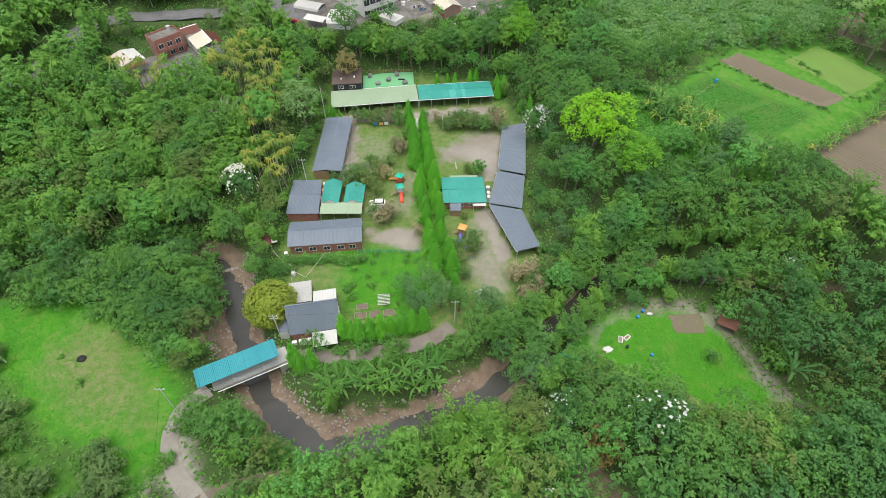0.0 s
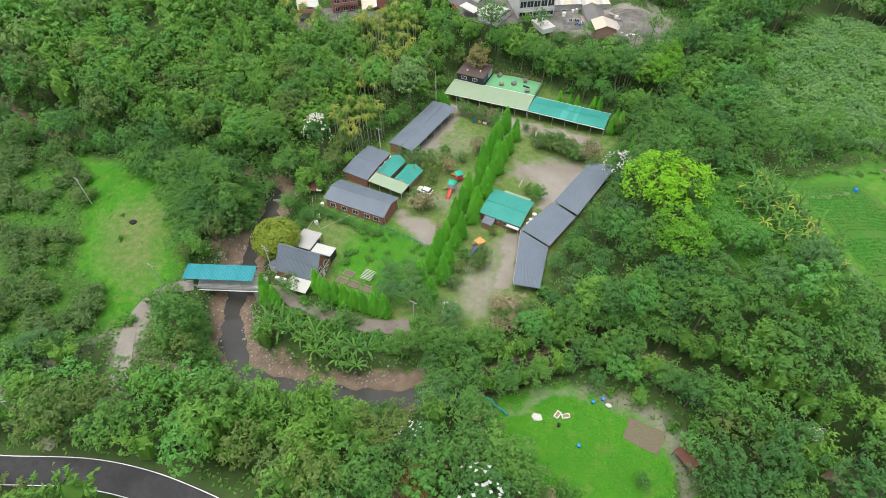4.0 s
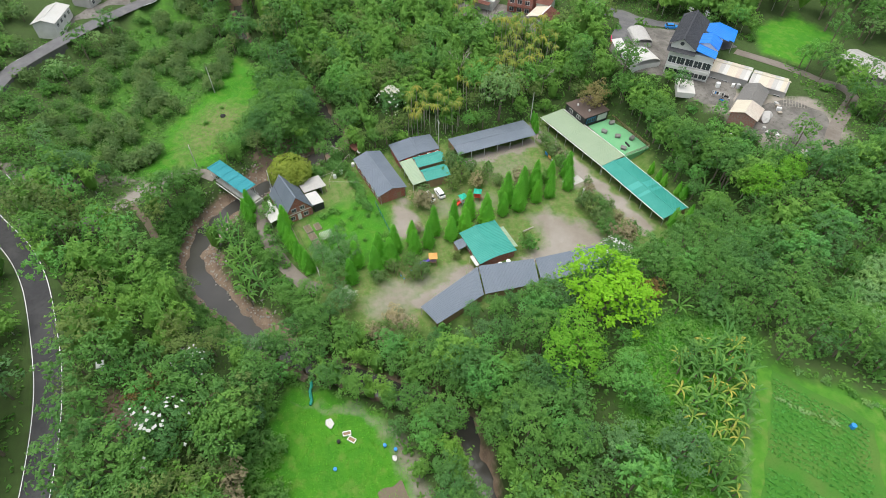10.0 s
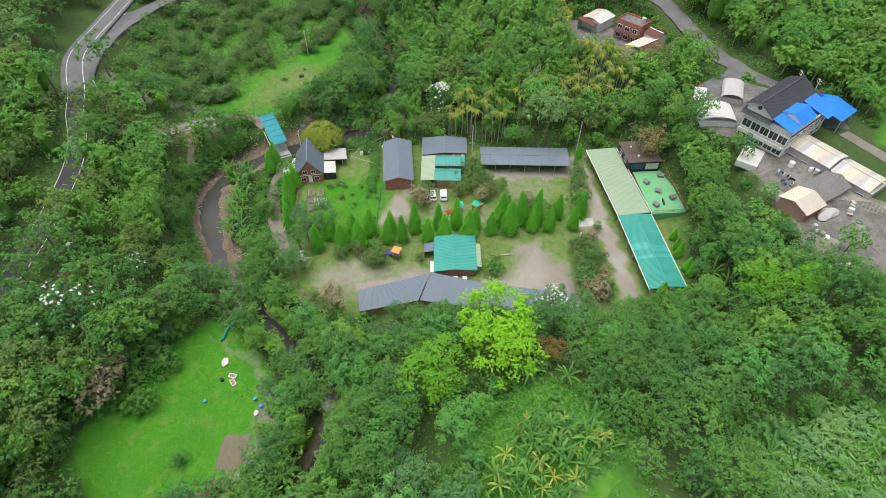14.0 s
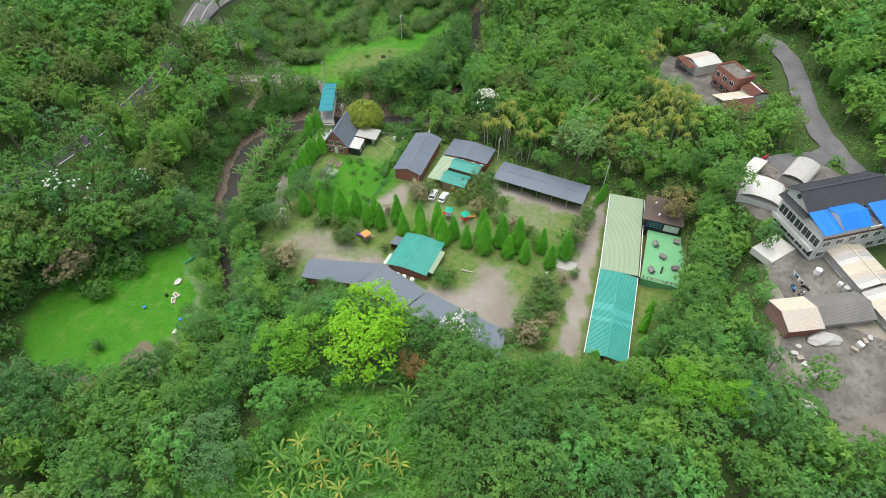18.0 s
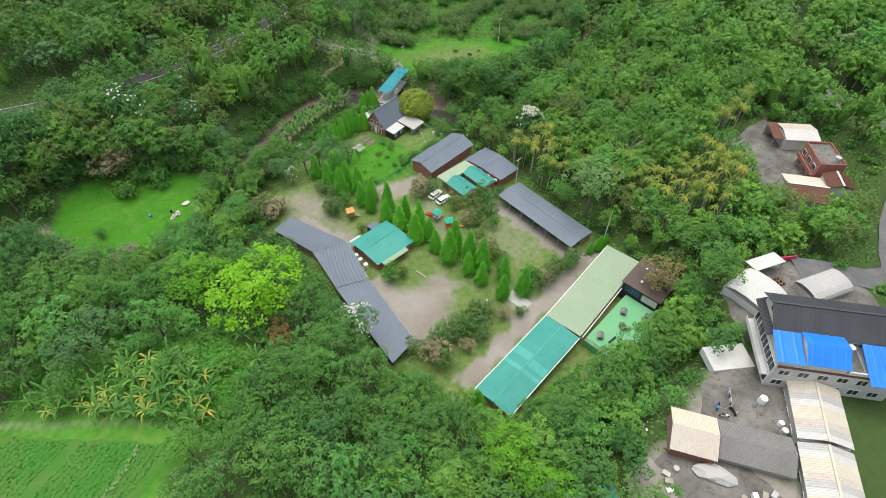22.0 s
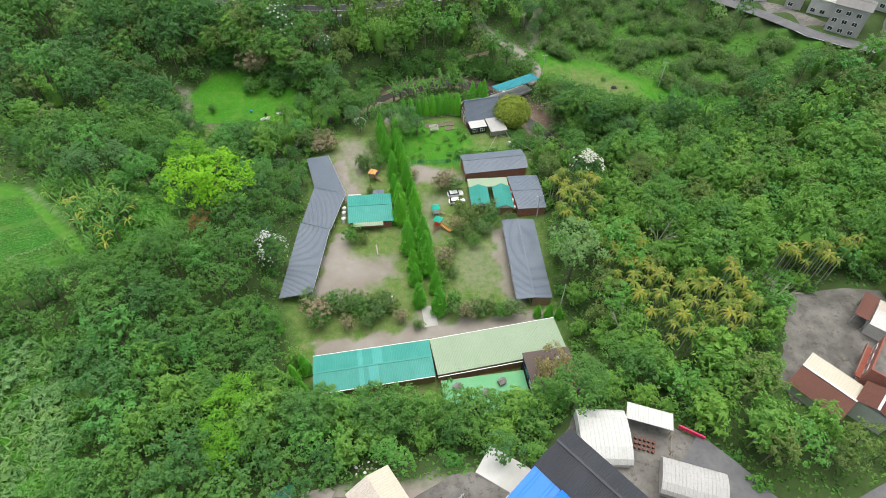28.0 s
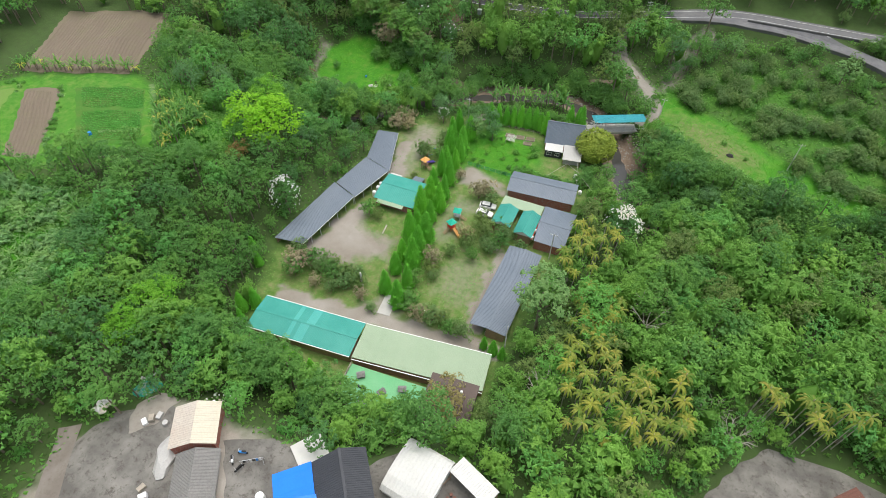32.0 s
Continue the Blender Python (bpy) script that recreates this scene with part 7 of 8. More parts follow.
for i in range(110):
    f = rng.uniform(0, 1)
    x, y = -57 - 38 * f + rng.normal(0, 2.5), 66 + 14 * f + rng.normal(0, 3.5) + 6 * math.sin(f * 3)
    grow("bank", x, y, rng.uniform(0.9, 1.5), rng.uniform(0, 6))
for i in range(170):
    k = rng.integers(0, 4)
    f, off = rng.uniform(), rng.choice([-1, 1]) * rng.uniform(3.4, 6.5)
    (x0, y0), (x1, y1) = STREAM[k], STREAM[k + 1]
    d = Vector((x1 - x0, y1 - y0)).normalized()
    grow("bank", x0 + (x1 - x0) * f + d.y * off, y0 + (y1 - y0) * f - d.x * off, rng.uniform(0.6, 1.1), rng.uniform(0, 6))
for i in range(70):
    k = rng.integers(0, 4)
    f, off = rng.uniform(), rng.uniform(3.6, 12.0)
    (x0, y0), (x1, y1) = ROAD[k], ROAD[k + 1]
    d = Vector((x1 - x0, y1 - y0)).normalized()
    grow("bank", x0 + (x1 - x0) * f + d.y * off, y0 + (y1 - y0) * f - d.x * off, rng.uniform(0.5, 1.0), rng.uniform(0, 6))
for i in range(150):
    k = rng.integers(9, 15)
    f = rng.uniform()
    (x0, y0), (x1, y1) = STREAM[k], STREAM[k + 1]
    d = Vector((x1 - x0, y1 - y0)).normalized()
    off = rng.uniform(4.6, 8.0)
    grow("bank" if i % 3 else "bush", x0 + (x1 - x0) * f + d.y * off, y0 + (y1 - y0) * f - d.x * off, rng.uniform(0.5, 0.95), rng.uniform(0, 6))
for i in range(26):
    grow("bank", -58 + rng.normal(0, 3), 80 + rng.normal(0, 4.5), rng.uniform(0.9, 1.3), rng.uniform(0, 6))
for i in range(80):
    f = rng.uniform(0, 1)
    grow("bush", -30 + 33 * f, 58.6 + 5 * f * f + rng.normal(0, 0.8), rng.uniform(0.5, 0.9), rng.uniform(0, 6))
for i in range(22):
    grow("bush", rng.uniform(-23, -4), rng.uniform(76, 91), rng.uniform(0.25, 0.8), rng.uniform(0, 6))

for i in range(46):
    f = rng.uniform()
    grow("bank" if i % 3 else "bush", 24 + 40 * f + rng.normal(0, 1.5), 53.5 - 16 * f ** 0.7 + rng.normal(0, 2.2), rng.uniform(0.8, 1.3), rng.uniform(0, 6))
for i in range(14):
    grow("bank" if i % 2 else "bush", rng.uniform(34, 47), rng.uniform(45, 53), rng.uniform(0.7, 1.2), rng.uniform(0, 6))
for i in range(26):
    plant("bush" if i % 3 else "small", -35.5 + 0.66 * i + rng.uniform(-0.4, 0.4), 88.9 + rng.uniform(-0.9, 0.7), rng.uniform(0.6, 0.95) * (1 if i % 3 else 0.7), rng.uniform(0, 6), "leafy garden shrub before the long house", "shrub", "garden shrubs", i, "fresh" if i % 2 else "broad")
for i in range(24):
    plant("bush" if i % 4 else "bank", rng.uniform(-44, -36), rng.uniform(78, 89), rng.uniform(0.7, 1.1) * (1 if i % 4 else 0.7), rng.uniform(0, 6), "leafy shrub on the garden bank", "shrub", "garden shrubs", i, "broad")
STUFF = {"tuft": "tufted mid-green woodland crowns", "fresh": "fresh green woodland crowns", "broad": "dense broadleaf woodland in mixed greens", "dark": "dense dark green woodland", "blue": "blue-green woodland crowns", "olive": "olive-green woodland crowns", "bamboo": "feathery bamboo thicket", "feather": "dense light green bamboo thicket",
         "areca": "grove of slender areca palms", "lime": "scattered yellow-green woodland crowns", "small": "small orchard trees in the meadow", "bush": "low green scrub and undergrowth", "bank": "leafy shrubs along banks and edges",
         "banana": "banana plants", "reed": "tall pale cane grass clumps"}
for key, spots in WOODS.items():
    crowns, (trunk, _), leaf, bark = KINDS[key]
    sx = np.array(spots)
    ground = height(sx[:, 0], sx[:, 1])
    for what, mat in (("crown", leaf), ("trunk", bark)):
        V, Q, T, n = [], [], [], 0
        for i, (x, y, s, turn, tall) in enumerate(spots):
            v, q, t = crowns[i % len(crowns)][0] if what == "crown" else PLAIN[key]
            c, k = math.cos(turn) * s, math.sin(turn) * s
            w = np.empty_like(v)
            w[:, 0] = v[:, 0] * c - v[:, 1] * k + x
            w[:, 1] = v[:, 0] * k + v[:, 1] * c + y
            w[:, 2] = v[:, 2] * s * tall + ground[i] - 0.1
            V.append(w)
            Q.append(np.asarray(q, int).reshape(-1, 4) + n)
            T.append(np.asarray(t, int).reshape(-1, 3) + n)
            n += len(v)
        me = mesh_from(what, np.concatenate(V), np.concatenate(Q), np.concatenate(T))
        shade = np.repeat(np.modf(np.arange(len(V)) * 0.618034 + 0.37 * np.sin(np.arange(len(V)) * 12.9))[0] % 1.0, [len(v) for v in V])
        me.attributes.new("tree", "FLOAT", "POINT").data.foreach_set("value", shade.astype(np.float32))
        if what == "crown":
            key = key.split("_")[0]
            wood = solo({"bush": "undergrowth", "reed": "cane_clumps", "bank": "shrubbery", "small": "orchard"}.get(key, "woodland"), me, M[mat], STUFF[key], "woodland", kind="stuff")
        else:
            tagged(part("trunks", me, M[mat], wood), kind="stuff")


# ---- low growth: ferns, weeds and grass tufts ----
def carpet(name, label, count, area, clear, size, width, material, seed, upright=0.8, keep=None):
    """Single leaves and blades strewn over the ground of an area."""
    g = np.random.default_rng(seed)
    x, y = g.uniform(area[0], area[1], count), g.uniform(area[2], area[3], count)
    ok = np.ones(count, bool)
    for poly in clear:
        ok &= ~inside(x, y, poly)
    if keep is not None:
        hit = np.zeros(count, bool)
        for poly in keep:
            hit |= inside(x, y, poly)
        ok &= hit
    ok &= (along(x, y, STREAM) > 5.0) & (along(x, y, ROAD) > 3.6) & (along(x, y, [(-32, 61.5), (-20, 62), (-2, 67), (2, 70)]) > 1.9)
    ok &= (along(x, y, SLIP_ROAD) > 4.2) & (along(x, y, NORTH_ROAD) > 3.8) & (along(x, y, [(-64, 200), (-50, 187)]) > 4.4)
    ok &= along(x, y, [(-46.5, 53.5), (-50, 49), (-50.5, 43), (-47, 36.5), (-36, 26)]) > 1.9
    x, y = x[ok], y[ok]
    n = len(x)
    p = np.stack([x, y, height(x, y) + size * 0.3 * g.uniform(0.3, 1.2, n)], 1)
    nor = unit(g.normal(0, 0.6, (n, 3)) + np.array([0, 0, upright]))
    v, q = cards(g, p, nor, size, width)
    solo(name, mesh_from(name, v, q), M[material], label, "undergrowth", kind="stuff")


YARDS = [[(-20, 187), (-10, 186), (9, 190), (16, 196), (19, 206), (8, 212), (-24, 226), (-46, 214), (-54, 198), (-51, 186), (-46, 178), (-30, 178)],
         [(-105, 151.5), (-96.5, 150), (-85, 151), (-80, 157), (-72, 170), (-72, 177), (-84, 182), (-101, 170)],
         [(8, 186), (18, 192), (21, 200), (18, 210), (8, 214), (-2, 208)]]
carpet("undergrowth", "ferns and weeds on the woodland floor", 70000, (-130, 125, -5, 225), [COURT, LAWN, FIELD_EDGE, MEADOW, [(93, 113), (118, 127), (139, 92), (113, 72)]] + YARDS, 0.9, 0.55, "scrub", 31)
carpet("weeds", "rank green weeds on the terrace slope", 12000, (44, 84, 100, 144), [], 0.7, 0.45, "scrub", 32, keep=[SLOPE_EAST])
carpet("cane_grass", "tall grey-green cane grass on the terrace", 24000, (38, 132, 156, 232), [], 1.9, 0.4, "cane", 35, 0.35, keep=[SCRUB_NE])
carpet("grass", "tufts of bright green grass on the lawns", 42000, (-98, 70, 34, 95), [], 0.42, 0.16, "grass", 33, 0.5, keep=[LAWN, GARDEN, MEADOW])
carpet("grass", "thin grass in the courts", 16000, (-40, 24, 70, 160), [COURT_EAST, COURT_SOUTH, LANE_NORTH, PAVING, [(-40, 102), (-20, 102), (-20, 116), (-40, 116)], [(-38, 90), (-19, 90), (-19, 100), (-38, 100)],
       [(0, 106), (12, 106), (12, 118), (0, 118)], [(-37, 119), (-28, 119), (-28, 146), (-37, 146)], [(-36, 149), (17, 155), (17, 165), (-36, 160)], [(12, 106), (18, 89), (25, 91), (23, 116), (26, 142), (17, 140)]],
       0.34, 0.14, "scrub", 34, 0.5)

# rows of young vegetables
g = np.random.default_rng(5)
rows_p = []
for k in range(28):
    f = k / 27
    a = np.array([65.5 + 17.5 * f, 136.2 - 18.4 * f])
    n = 46
    s = np.linspace(0.3, 16.0 + 1.5 * f, n)
    if 0.55 < f < 0.62:
        continue
    rows_p.append(a + np.array([0.8, 0.42]) * s[:, None] + g.normal(0, 0.12, (n, 2)))
P = np.concatenate(rows_p)
v, q = cards(g, np.stack([P[:, 0], P[:, 1], height(P[:, 0], P[:, 1]) + 0.2], 1), unit(g.normal(0, 0.4, (len(P), 3)) + np.array([0, 0, 1.0])), 0.62, 0.5)
solo("vegetables", mesh_from("vegetables", v, q), M["young_crop"], "rows of young green vegetables in the field", "crop", kind="stuff")
P = np.stack([np.linspace(68.5, 76.4, 44), np.linspace(133.6, 139.4, 44)], 1) + g.normal(0, 0.25, (44, 2))
v, q = cards(g, np.stack([P[:, 0], P[:, 1], height(P[:, 0], P[:, 1]) + 0.3], 1), unit(g.normal(0, 0.3, (44, 3)) + np.array([0, 0, 1.0])), 0.7, 0.6)
solo("cabbages", mesh_from("cabbages", v, q), M["pale"], "row of pale green cabbages in the field", "crop", kind="stuff")
solo("barrel", rod((0, 0, 0), (0, 0, 0.95), 0.45, 0.42, 12), M["blue_plastic"], "blue plastic barrel at the field's edge", "barrel", pose(77.2, 140.8, ground_at(77.2, 140.8)))


# ---- cars ----
def car(x, y, turn, paint, label):
    ob = thing("car", pose(x, y, ground_at(x, y), 0, 0, turn), label, "car", "parked cars")
    bm = bmesh.new()
    rings = []
    for px, w, z0, z1 in ((-2.2, 0.74, 0.45, 0.85), (-2.1, 0.86, 0.28, 1.0), (-0.9, 0.9, 0.25, 1.02), (0.9, 0.9, 0.25, 0.98), (1.9, 0.86, 0.28, 0.82), (2.2, 0.7, 0.4, 0.66)):
        rings.append([bm.verts.new(p) for p in ((px, -w, z0), (px, w, z0), (px, w, z1), (px, w * 0.8, z1 + 0.05), (px, -w * 0.8, z1 + 0.05), (px, -w, z1))])
    for a, b in zip(rings, rings[1:]):
        for i in range(6):
            bm.faces.new((a[i], b[i], b[(i + 1) % 6], a[(i + 1) % 6]))
    bm.faces.new(rings[0])
    bm.faces.new(rings[-1][::-1])
    part("body", bm, M[paint], ob)
    for name, mat, z0, z1, k in (("glasshouse", "glass", 1.0, 1.46, 0.0), ("roof", paint, 1.44, 1.53, 0.08)):
        bm = bmesh.new()
        lo = [bm.verts.new(p) for p in ((-1.95 + k * 5, -0.8 + k, z0), (1.0 - k * 6, -0.8 + k, z0), (1.0 - k * 6, 0.8 - k, z0), (-1.95 + k * 5, 0.8 - k, z0))]
        hi = [bm.verts.new(p) for p in ((-1.6 + k, -0.66, z1), (0.35 - k, -0.66, z1), (0.35 - k, 0.66, z1), (-1.6 + k, 0.66, z1))]
        bm.faces.new(lo[::-1])
        bm.faces.new(hi)
        for i in range(4):
            bm.faces.new((lo[i], lo[(i + 1) % 4], hi[(i + 1) % 4], hi[i]))
        part(name, bm, M[mat], ob)
    for sx in (-1.35, 1.35):
        for sy in (-0.82, 0.82):
            wheel = part("wheel", rod((sx, sy - 0.1, 0.33), (sx, sy + 0.1, 0.33), 0.33, 0.33, 14), M["rubber"], ob)
            part("rim", rod((sx, sy - 0.11, 0.33), (sx, sy + 0.11, 0.33), 0.19, 0.19, 10), M["steel"], wheel)
    for sy in (-0.62, 0.62):
        part("headlight", box(2.06, 2.17, sy - 0.16, sy + 0.16, 0.6, 0.74), M["steel"], ob)
        part("tail_light", box(-2.2, -2.12, sy - 0.14, sy + 0.14, 0.72, 0.92), M["red_plastic"], ob)
    return ob


car(-17.4, 105.9, 188, "white_paint", "white saloon car parked on the grass")
car(-17.6, 108.9, 182, "white_paint", "white estate car parked beside the trees")
car(-48.7, 206.0, 60, "blue_plastic", "small blue truck parked by the white house")


# ---- play equipment ----
def play_frame(x, y, turn, roof, slide, deck, label, second=None):
    ob = thing("play_tower", pose(x, y, 0, 0, 0, turn), label, "playground", "play equipment")
    part("platform", box(-0.8, 0.8, -0.8, 0.8, 1.25, 1.4), M[deck], ob)
    for px in (-0.75, 0.75):
        for py in (-0.75, 0.75):
            part("post", rod((px, py, 0), (px, py, 2.9), 0.07), M[deck], ob)
    bm = bmesh.new()
    base = [bm.verts.new(p) for p in ((-1.05, -1.05, 2.85), (1.05, -1.05, 2.85), (1.05, 1.05, 2.85), (-1.05, 1.05, 2.85))]
    tip = bm.verts.new((0, 0, 3.7))
    bm.faces.new(base[::-1])
    for i in range(4):
        bm.faces.new((base[i], base[(i + 1) % 4], tip))
    part("canopy", bm, M[roof], ob)
    for k in range(6):
        part("step", box(-0.5, 0.5, -1.0 - k * 0.3, -0.78 - k * 0.3, 1.1 - k * 0.2, 1.18 - k * 0.2), M["timber"], ob)
    bm = bmesh.new()
    sec = [(1.0, 1.35), (1.8, 1.0), (2.7, 0.45), (3.3, 0.2), (3.9, 0.18)]
    prev = None
    for sx, sz in sec:
        ring = [bm.verts.new(p) for p in ((sx - 0.2, -0.4, sz + 0.3), (sx - 0.2, -0.35, sz), (sx - 0.2, 0.35, sz), (sx - 0.2, 0.4, sz + 0.3), (sx - 0.2, 0.45, sz + 0.3), (sx - 0.2, 0.42, sz - 0.06), (sx - 0.2, -0.42, sz - 0.06), (sx - 0.2, -0.45, sz + 0.3))]
        if prev:
            for i in range(8):
                bm.faces.new((prev[i], ring[i], ring[(i + 1) % 8], prev[(i + 1) % 8]))
        prev = ring
    part("slide", bm, M[slide], ob)
    for z in (1.8, 2.1):
        part("guard_rail", rod((-0.75, 0.75, z), (0.75, 0.75, z), 0.04), M[slide], ob)
    return ob


play_frame(-11.6, 113.2, -80, "teal_plastic", "red_plastic", "steel", "play tower with a teal canopy and red slide")
play_frame(-11.9, 117.6, 150, "teal_plastic", "orange_plastic", "red_plastic", "red play tower with a teal canopy and yellow slide")
play_frame(4.9, 97.8, 250, "orange_plastic", "purple_plastic", "timber", "timber play tower with an orange canopy and purple slide")
for x, y, a in ((6.4, 89.4, 20), (5.6, 92.6, 65)):
    ob = thing("swing", pose(x, y, 0, 0, 0, a), "timber swing frame on the sandy court", "swing", "swings")
    part("beam", rod((-1.4, 0, 2.0), (1.4, 0, 2.0), 0.07), M["timber"], ob)
    for sx in (-1.4, 1.4):
        for sy in (-0.8, 0.8):
            part("leg", rod((sx, sy, 0), (sx, 0, 2.0), 0.06), M["timber"], ob)
    for sx in (-0.6, 0.6):
        part("seat", box(sx - 0.25, sx + 0.25, -0.1, 0.1, 0.5, 0.55), M["blue_plastic"], ob)
        for k in (-0.22, 0.22):
            part("rope", rod((sx + k, 0, 0.55), (sx + k, 0, 2.0), 0.015, 0.015, 4), M["steel"], ob)
for x, y, mat in ((-20.9, 144.2, "blue_plastic"), (-19.2, 144.3, "orange_plastic"), (-17.5, 144.4, "white_paint")):
    ob = thing("sign_board", pose(x, y, 0, 0, 0, 4), "small painted board standing on the grass", "board", "boards on the grass")
    part("panel", box(-0.6, 0.6, -0.04, 0.04, 0.5, 1.4), M[mat], ob)
    for sx in (-0.5, 0.5):
        part("post", rod((sx, 0.07, 0), (sx, 0.07, 1.4), 0.04), M["timber"], ob)
solo("log", rod((0, -1.6, 0.2), (0, 1.6, 0.2), 0.2, 0.17, 8), M["pale_bark"], "pale bare log lying on the court", "log", pose(3.7, 124.8, 0, 0, 0, 8))
solo("stone_pillar", rod((0, 0, 0), (0, 0, 4.6), 0.32, 0.2, 6), M["light_concrete"], "slender white stone pillar by the court", "pillar", pose(-0.1, 143.0, 0))
solo("doorstep_slab", box(-1.5, 1.5, -2.8, 2.8, -0.2, 0.08, bevel=0.03), M["concrete"], "plain concrete slab in the cypress avenue", "slab", pose(-8.2, 145.6, 0, 0, 0, 6), kind="structure")


# ---- poles and cables ----
def utility_pole(x, y, tall, label, turn=0.0, arms=1):
    z = ground_at(x, y)
    ob = thing("utility_pole", pose(x, y, z, 0, 0, turn), label, "pole", "utility poles")
    part("shaft", rod((0, 0, -0.5), (0, 0, tall), 0.15, 0.09, 8), M["light_concrete"], ob)
    for k in range(arms):
        part("cross_arm", box(-0.9, 0.9, -0.05, 0.05, tall - 0.5 - k * 0.8, tall - 0.38 - k * 0.8), M["steel"], ob)
        for sx in (-0.8, 0.0, 0.8):
            part("insulator", rod((sx, 0, tall - 0.38 - k * 0.8), (sx, 0, tall - 0.16 - k * 0.8), 0.05), M["white_paint"], ob)
    return (x, y, z + tall - 0.2)


tops = [utility_pole(-38, 13.5, 11.0, "concrete utility pole beside the hillside road", 30, 2), utility_pole(-52, 49.5, 7.5, "concrete utility pole by the lane"),
        utility_pole(-35.2, 67.0, 8.0, "grey utility pole beside the brick house", 0, 2), utility_pole(2.6, 71.0, 8.0, "concrete utility pole at the lane's bend")]
utility_pole(-89.3, 59.2, 9.0, "weathered utility pole in the meadow")
utility_pole(-37.6, 117.0, 9.0, "leaning concrete pole behind the stable")
utility_pole(-36.8, 147.6, 11.0, "slender pole beside the stable's end", 0, 0)
utility_pole(-42, 205, 10.0, "concrete utility pole by the village road", 0, 2)
utility_pole(-38, 208, 10.0, "concrete utility pole by the village road", 0, 2)
for a, b in zip(tops, tops[1:]):
    curve = bpy.data.curves.new("cable", "CURVE")
    curve.dimensions, curve.bevel_depth, curve.bevel_resolution = "3D", 0.02, 0
    sp = curve.splines.new("POLY")
    sp.points.add(10)
    for k in range(11):
        f = k / 10
        p = Vector(a).lerp(Vector(b), f)
        sp.points[k].co = (p.x, p.y, p.z - 1.0 * 4 * f * (1 - f), 1)
    ob = new("cable", curve)
    curve.materials.append(M["rubber"])
    tagged(ob, "thin black overhead cable between the poles", "cable", "overhead cables")

# ---- garden of the brick house ----
for i, (x, y, w, h) in enumerate(((-19.6, 71.6, 2.6, 1.6), (-16.4, 72.0, 2.4, 1.7), (-13.2, 72.4, 2.4, 1.6), (-19.4, 74.2, 2.4, 1.4))):
    ob = thing("garden_bed", pose(x, y, 0, 0, 0, 8), "raised garden bed of dark soil with timber edges", "garden bed", "garden beds", "")
    part("soil", box(0, w, 0, h, -0.1, 0.2), M["ploughed"], ob)
    for x0, x1, y0, y1 in ((-0.08, w + 0.08, -0.08, -0.01), (-0.08, w + 0.08, h + 0.01, h + 0.08), (-0.08, -0.01, 0, h), (w + 0.01, w + 0.08, 0, h)):
        part("edging", box(x0, x1, y0, y1, -0.1, 0.3), M["old_timber"], ob)
    for k in range(4):
        part("stake", rod((0.3 + k * 0.6, h * 0.5, 0.1), (0.4 + k * 0.6, h * 0.5, 1.5), 0.025, 0.025, 4), M["old_timber"], ob)
ob = thing("trellis", pose(-13.4, 76.2, 0, 0, 0, 5), "flat grey slatted timber trellis over the garden", "trellis")
for k in range(8):
    part("slat", box(-1.4, 1.4, -1.5 + k * 0.4, -1.38 + k * 0.4, 1.5, 1.56), M["light_concrete"], ob)
for sx in (-1.3, 1.3):
    for sy in (-1.4, 1.4):
        part("post", rod((sx, sy, 0), (sx, sy, 1.5), 0.05), M["old_timber"], ob)
ob = thing("garden_fence", pose(-22, 68.6, 0), "low grey bamboo fence along the garden", "fence")
for k in range(10):
    part("post", rod((k * 1.9, k * 0.18, -0.1), (k * 1.9, k * 0.18, 1.1), 0.04, 0.04, 5), M["old_timber"], ob)
for z in (0.5, 0.95):
    part("rail", rod((0, 0, z), (17.1, 1.6, z), 0.03, 0.03, 5), M["old_timber"], ob)
ob = thing("net_fence", pose(-21.0, 91.6, 0), "green netting fence round the kitchen garden", "fence")
for k in range(10):
    part("post", rod((k * 1.7, 0, -0.1), (k * 1.7, 0, 1.3), 0.03, 0.03, 5), M["steel"], ob)
for k in range(9):
    bm = bmesh.new()
    for j in range(5):
        rod((k * 1.7, 0, 0.2 + j * 0.25), (k * 1.7 + 1.7, 0, 0.2 + j * 0.25), 0.02, 0.02, 3, bm)
    for j in range(6):
        rod((k * 1.7 + j * 0.3, 0, 0.1), (k * 1.7 + j * 0.3, 0, 1.25), 0.02, 0.02, 3, bm)
    part("net_panel", bm, M["net"], ob)
for a, b in (((-41.6, 90.6), (-35.6, 84.1)), ((-35.6, 84.1), (-32.0, 82.0)), ((-32.0, 82.0), (-28.4, 89.6)), ((-35.6, 84.1), (-34.6, 79.6))):
    solo("bamboo_pole", rod((0, 0, 2.2), (b[0] - a[0], b[1] - a[1], 2.4), 0.06, 0.05, 6), M["pale_bark"], "pale bamboo rail above the kitchen garden", "rail", pose(a[0], a[1], 0), "bamboo rails")
    solo("bamboo_post", rod((0, 0, -0.1), (0, 0, 2.3), 0.06, 0.05, 6), M["pale_bark"], "upright pale bamboo pole in the garden", "post", pose(a[0], a[1], 0), "bamboo posts")
for x, y in ((-38.4, 90.6), (-35.5, 84.4), (-36.6, 86.6)):
    tank = thing("water_tank", pose(x, y, 0), "white water tank among the shrubs", "tank", "tanks in the garden")
    part("body", rod((0, 0, 0), (0, 0, 1.2), 0.5, 0.5, 12), M["white_paint"], tank)
    part("lid", rod((0, 0, 1.2), (0, 0, 1.4), 0.45, 0.2, 12), M["white_paint"], tank)
ob = thing("hut", local(-45.4, 91.6, 0, 4.4, 1.2), "small hut with a brown and white sheet roof", "hut")
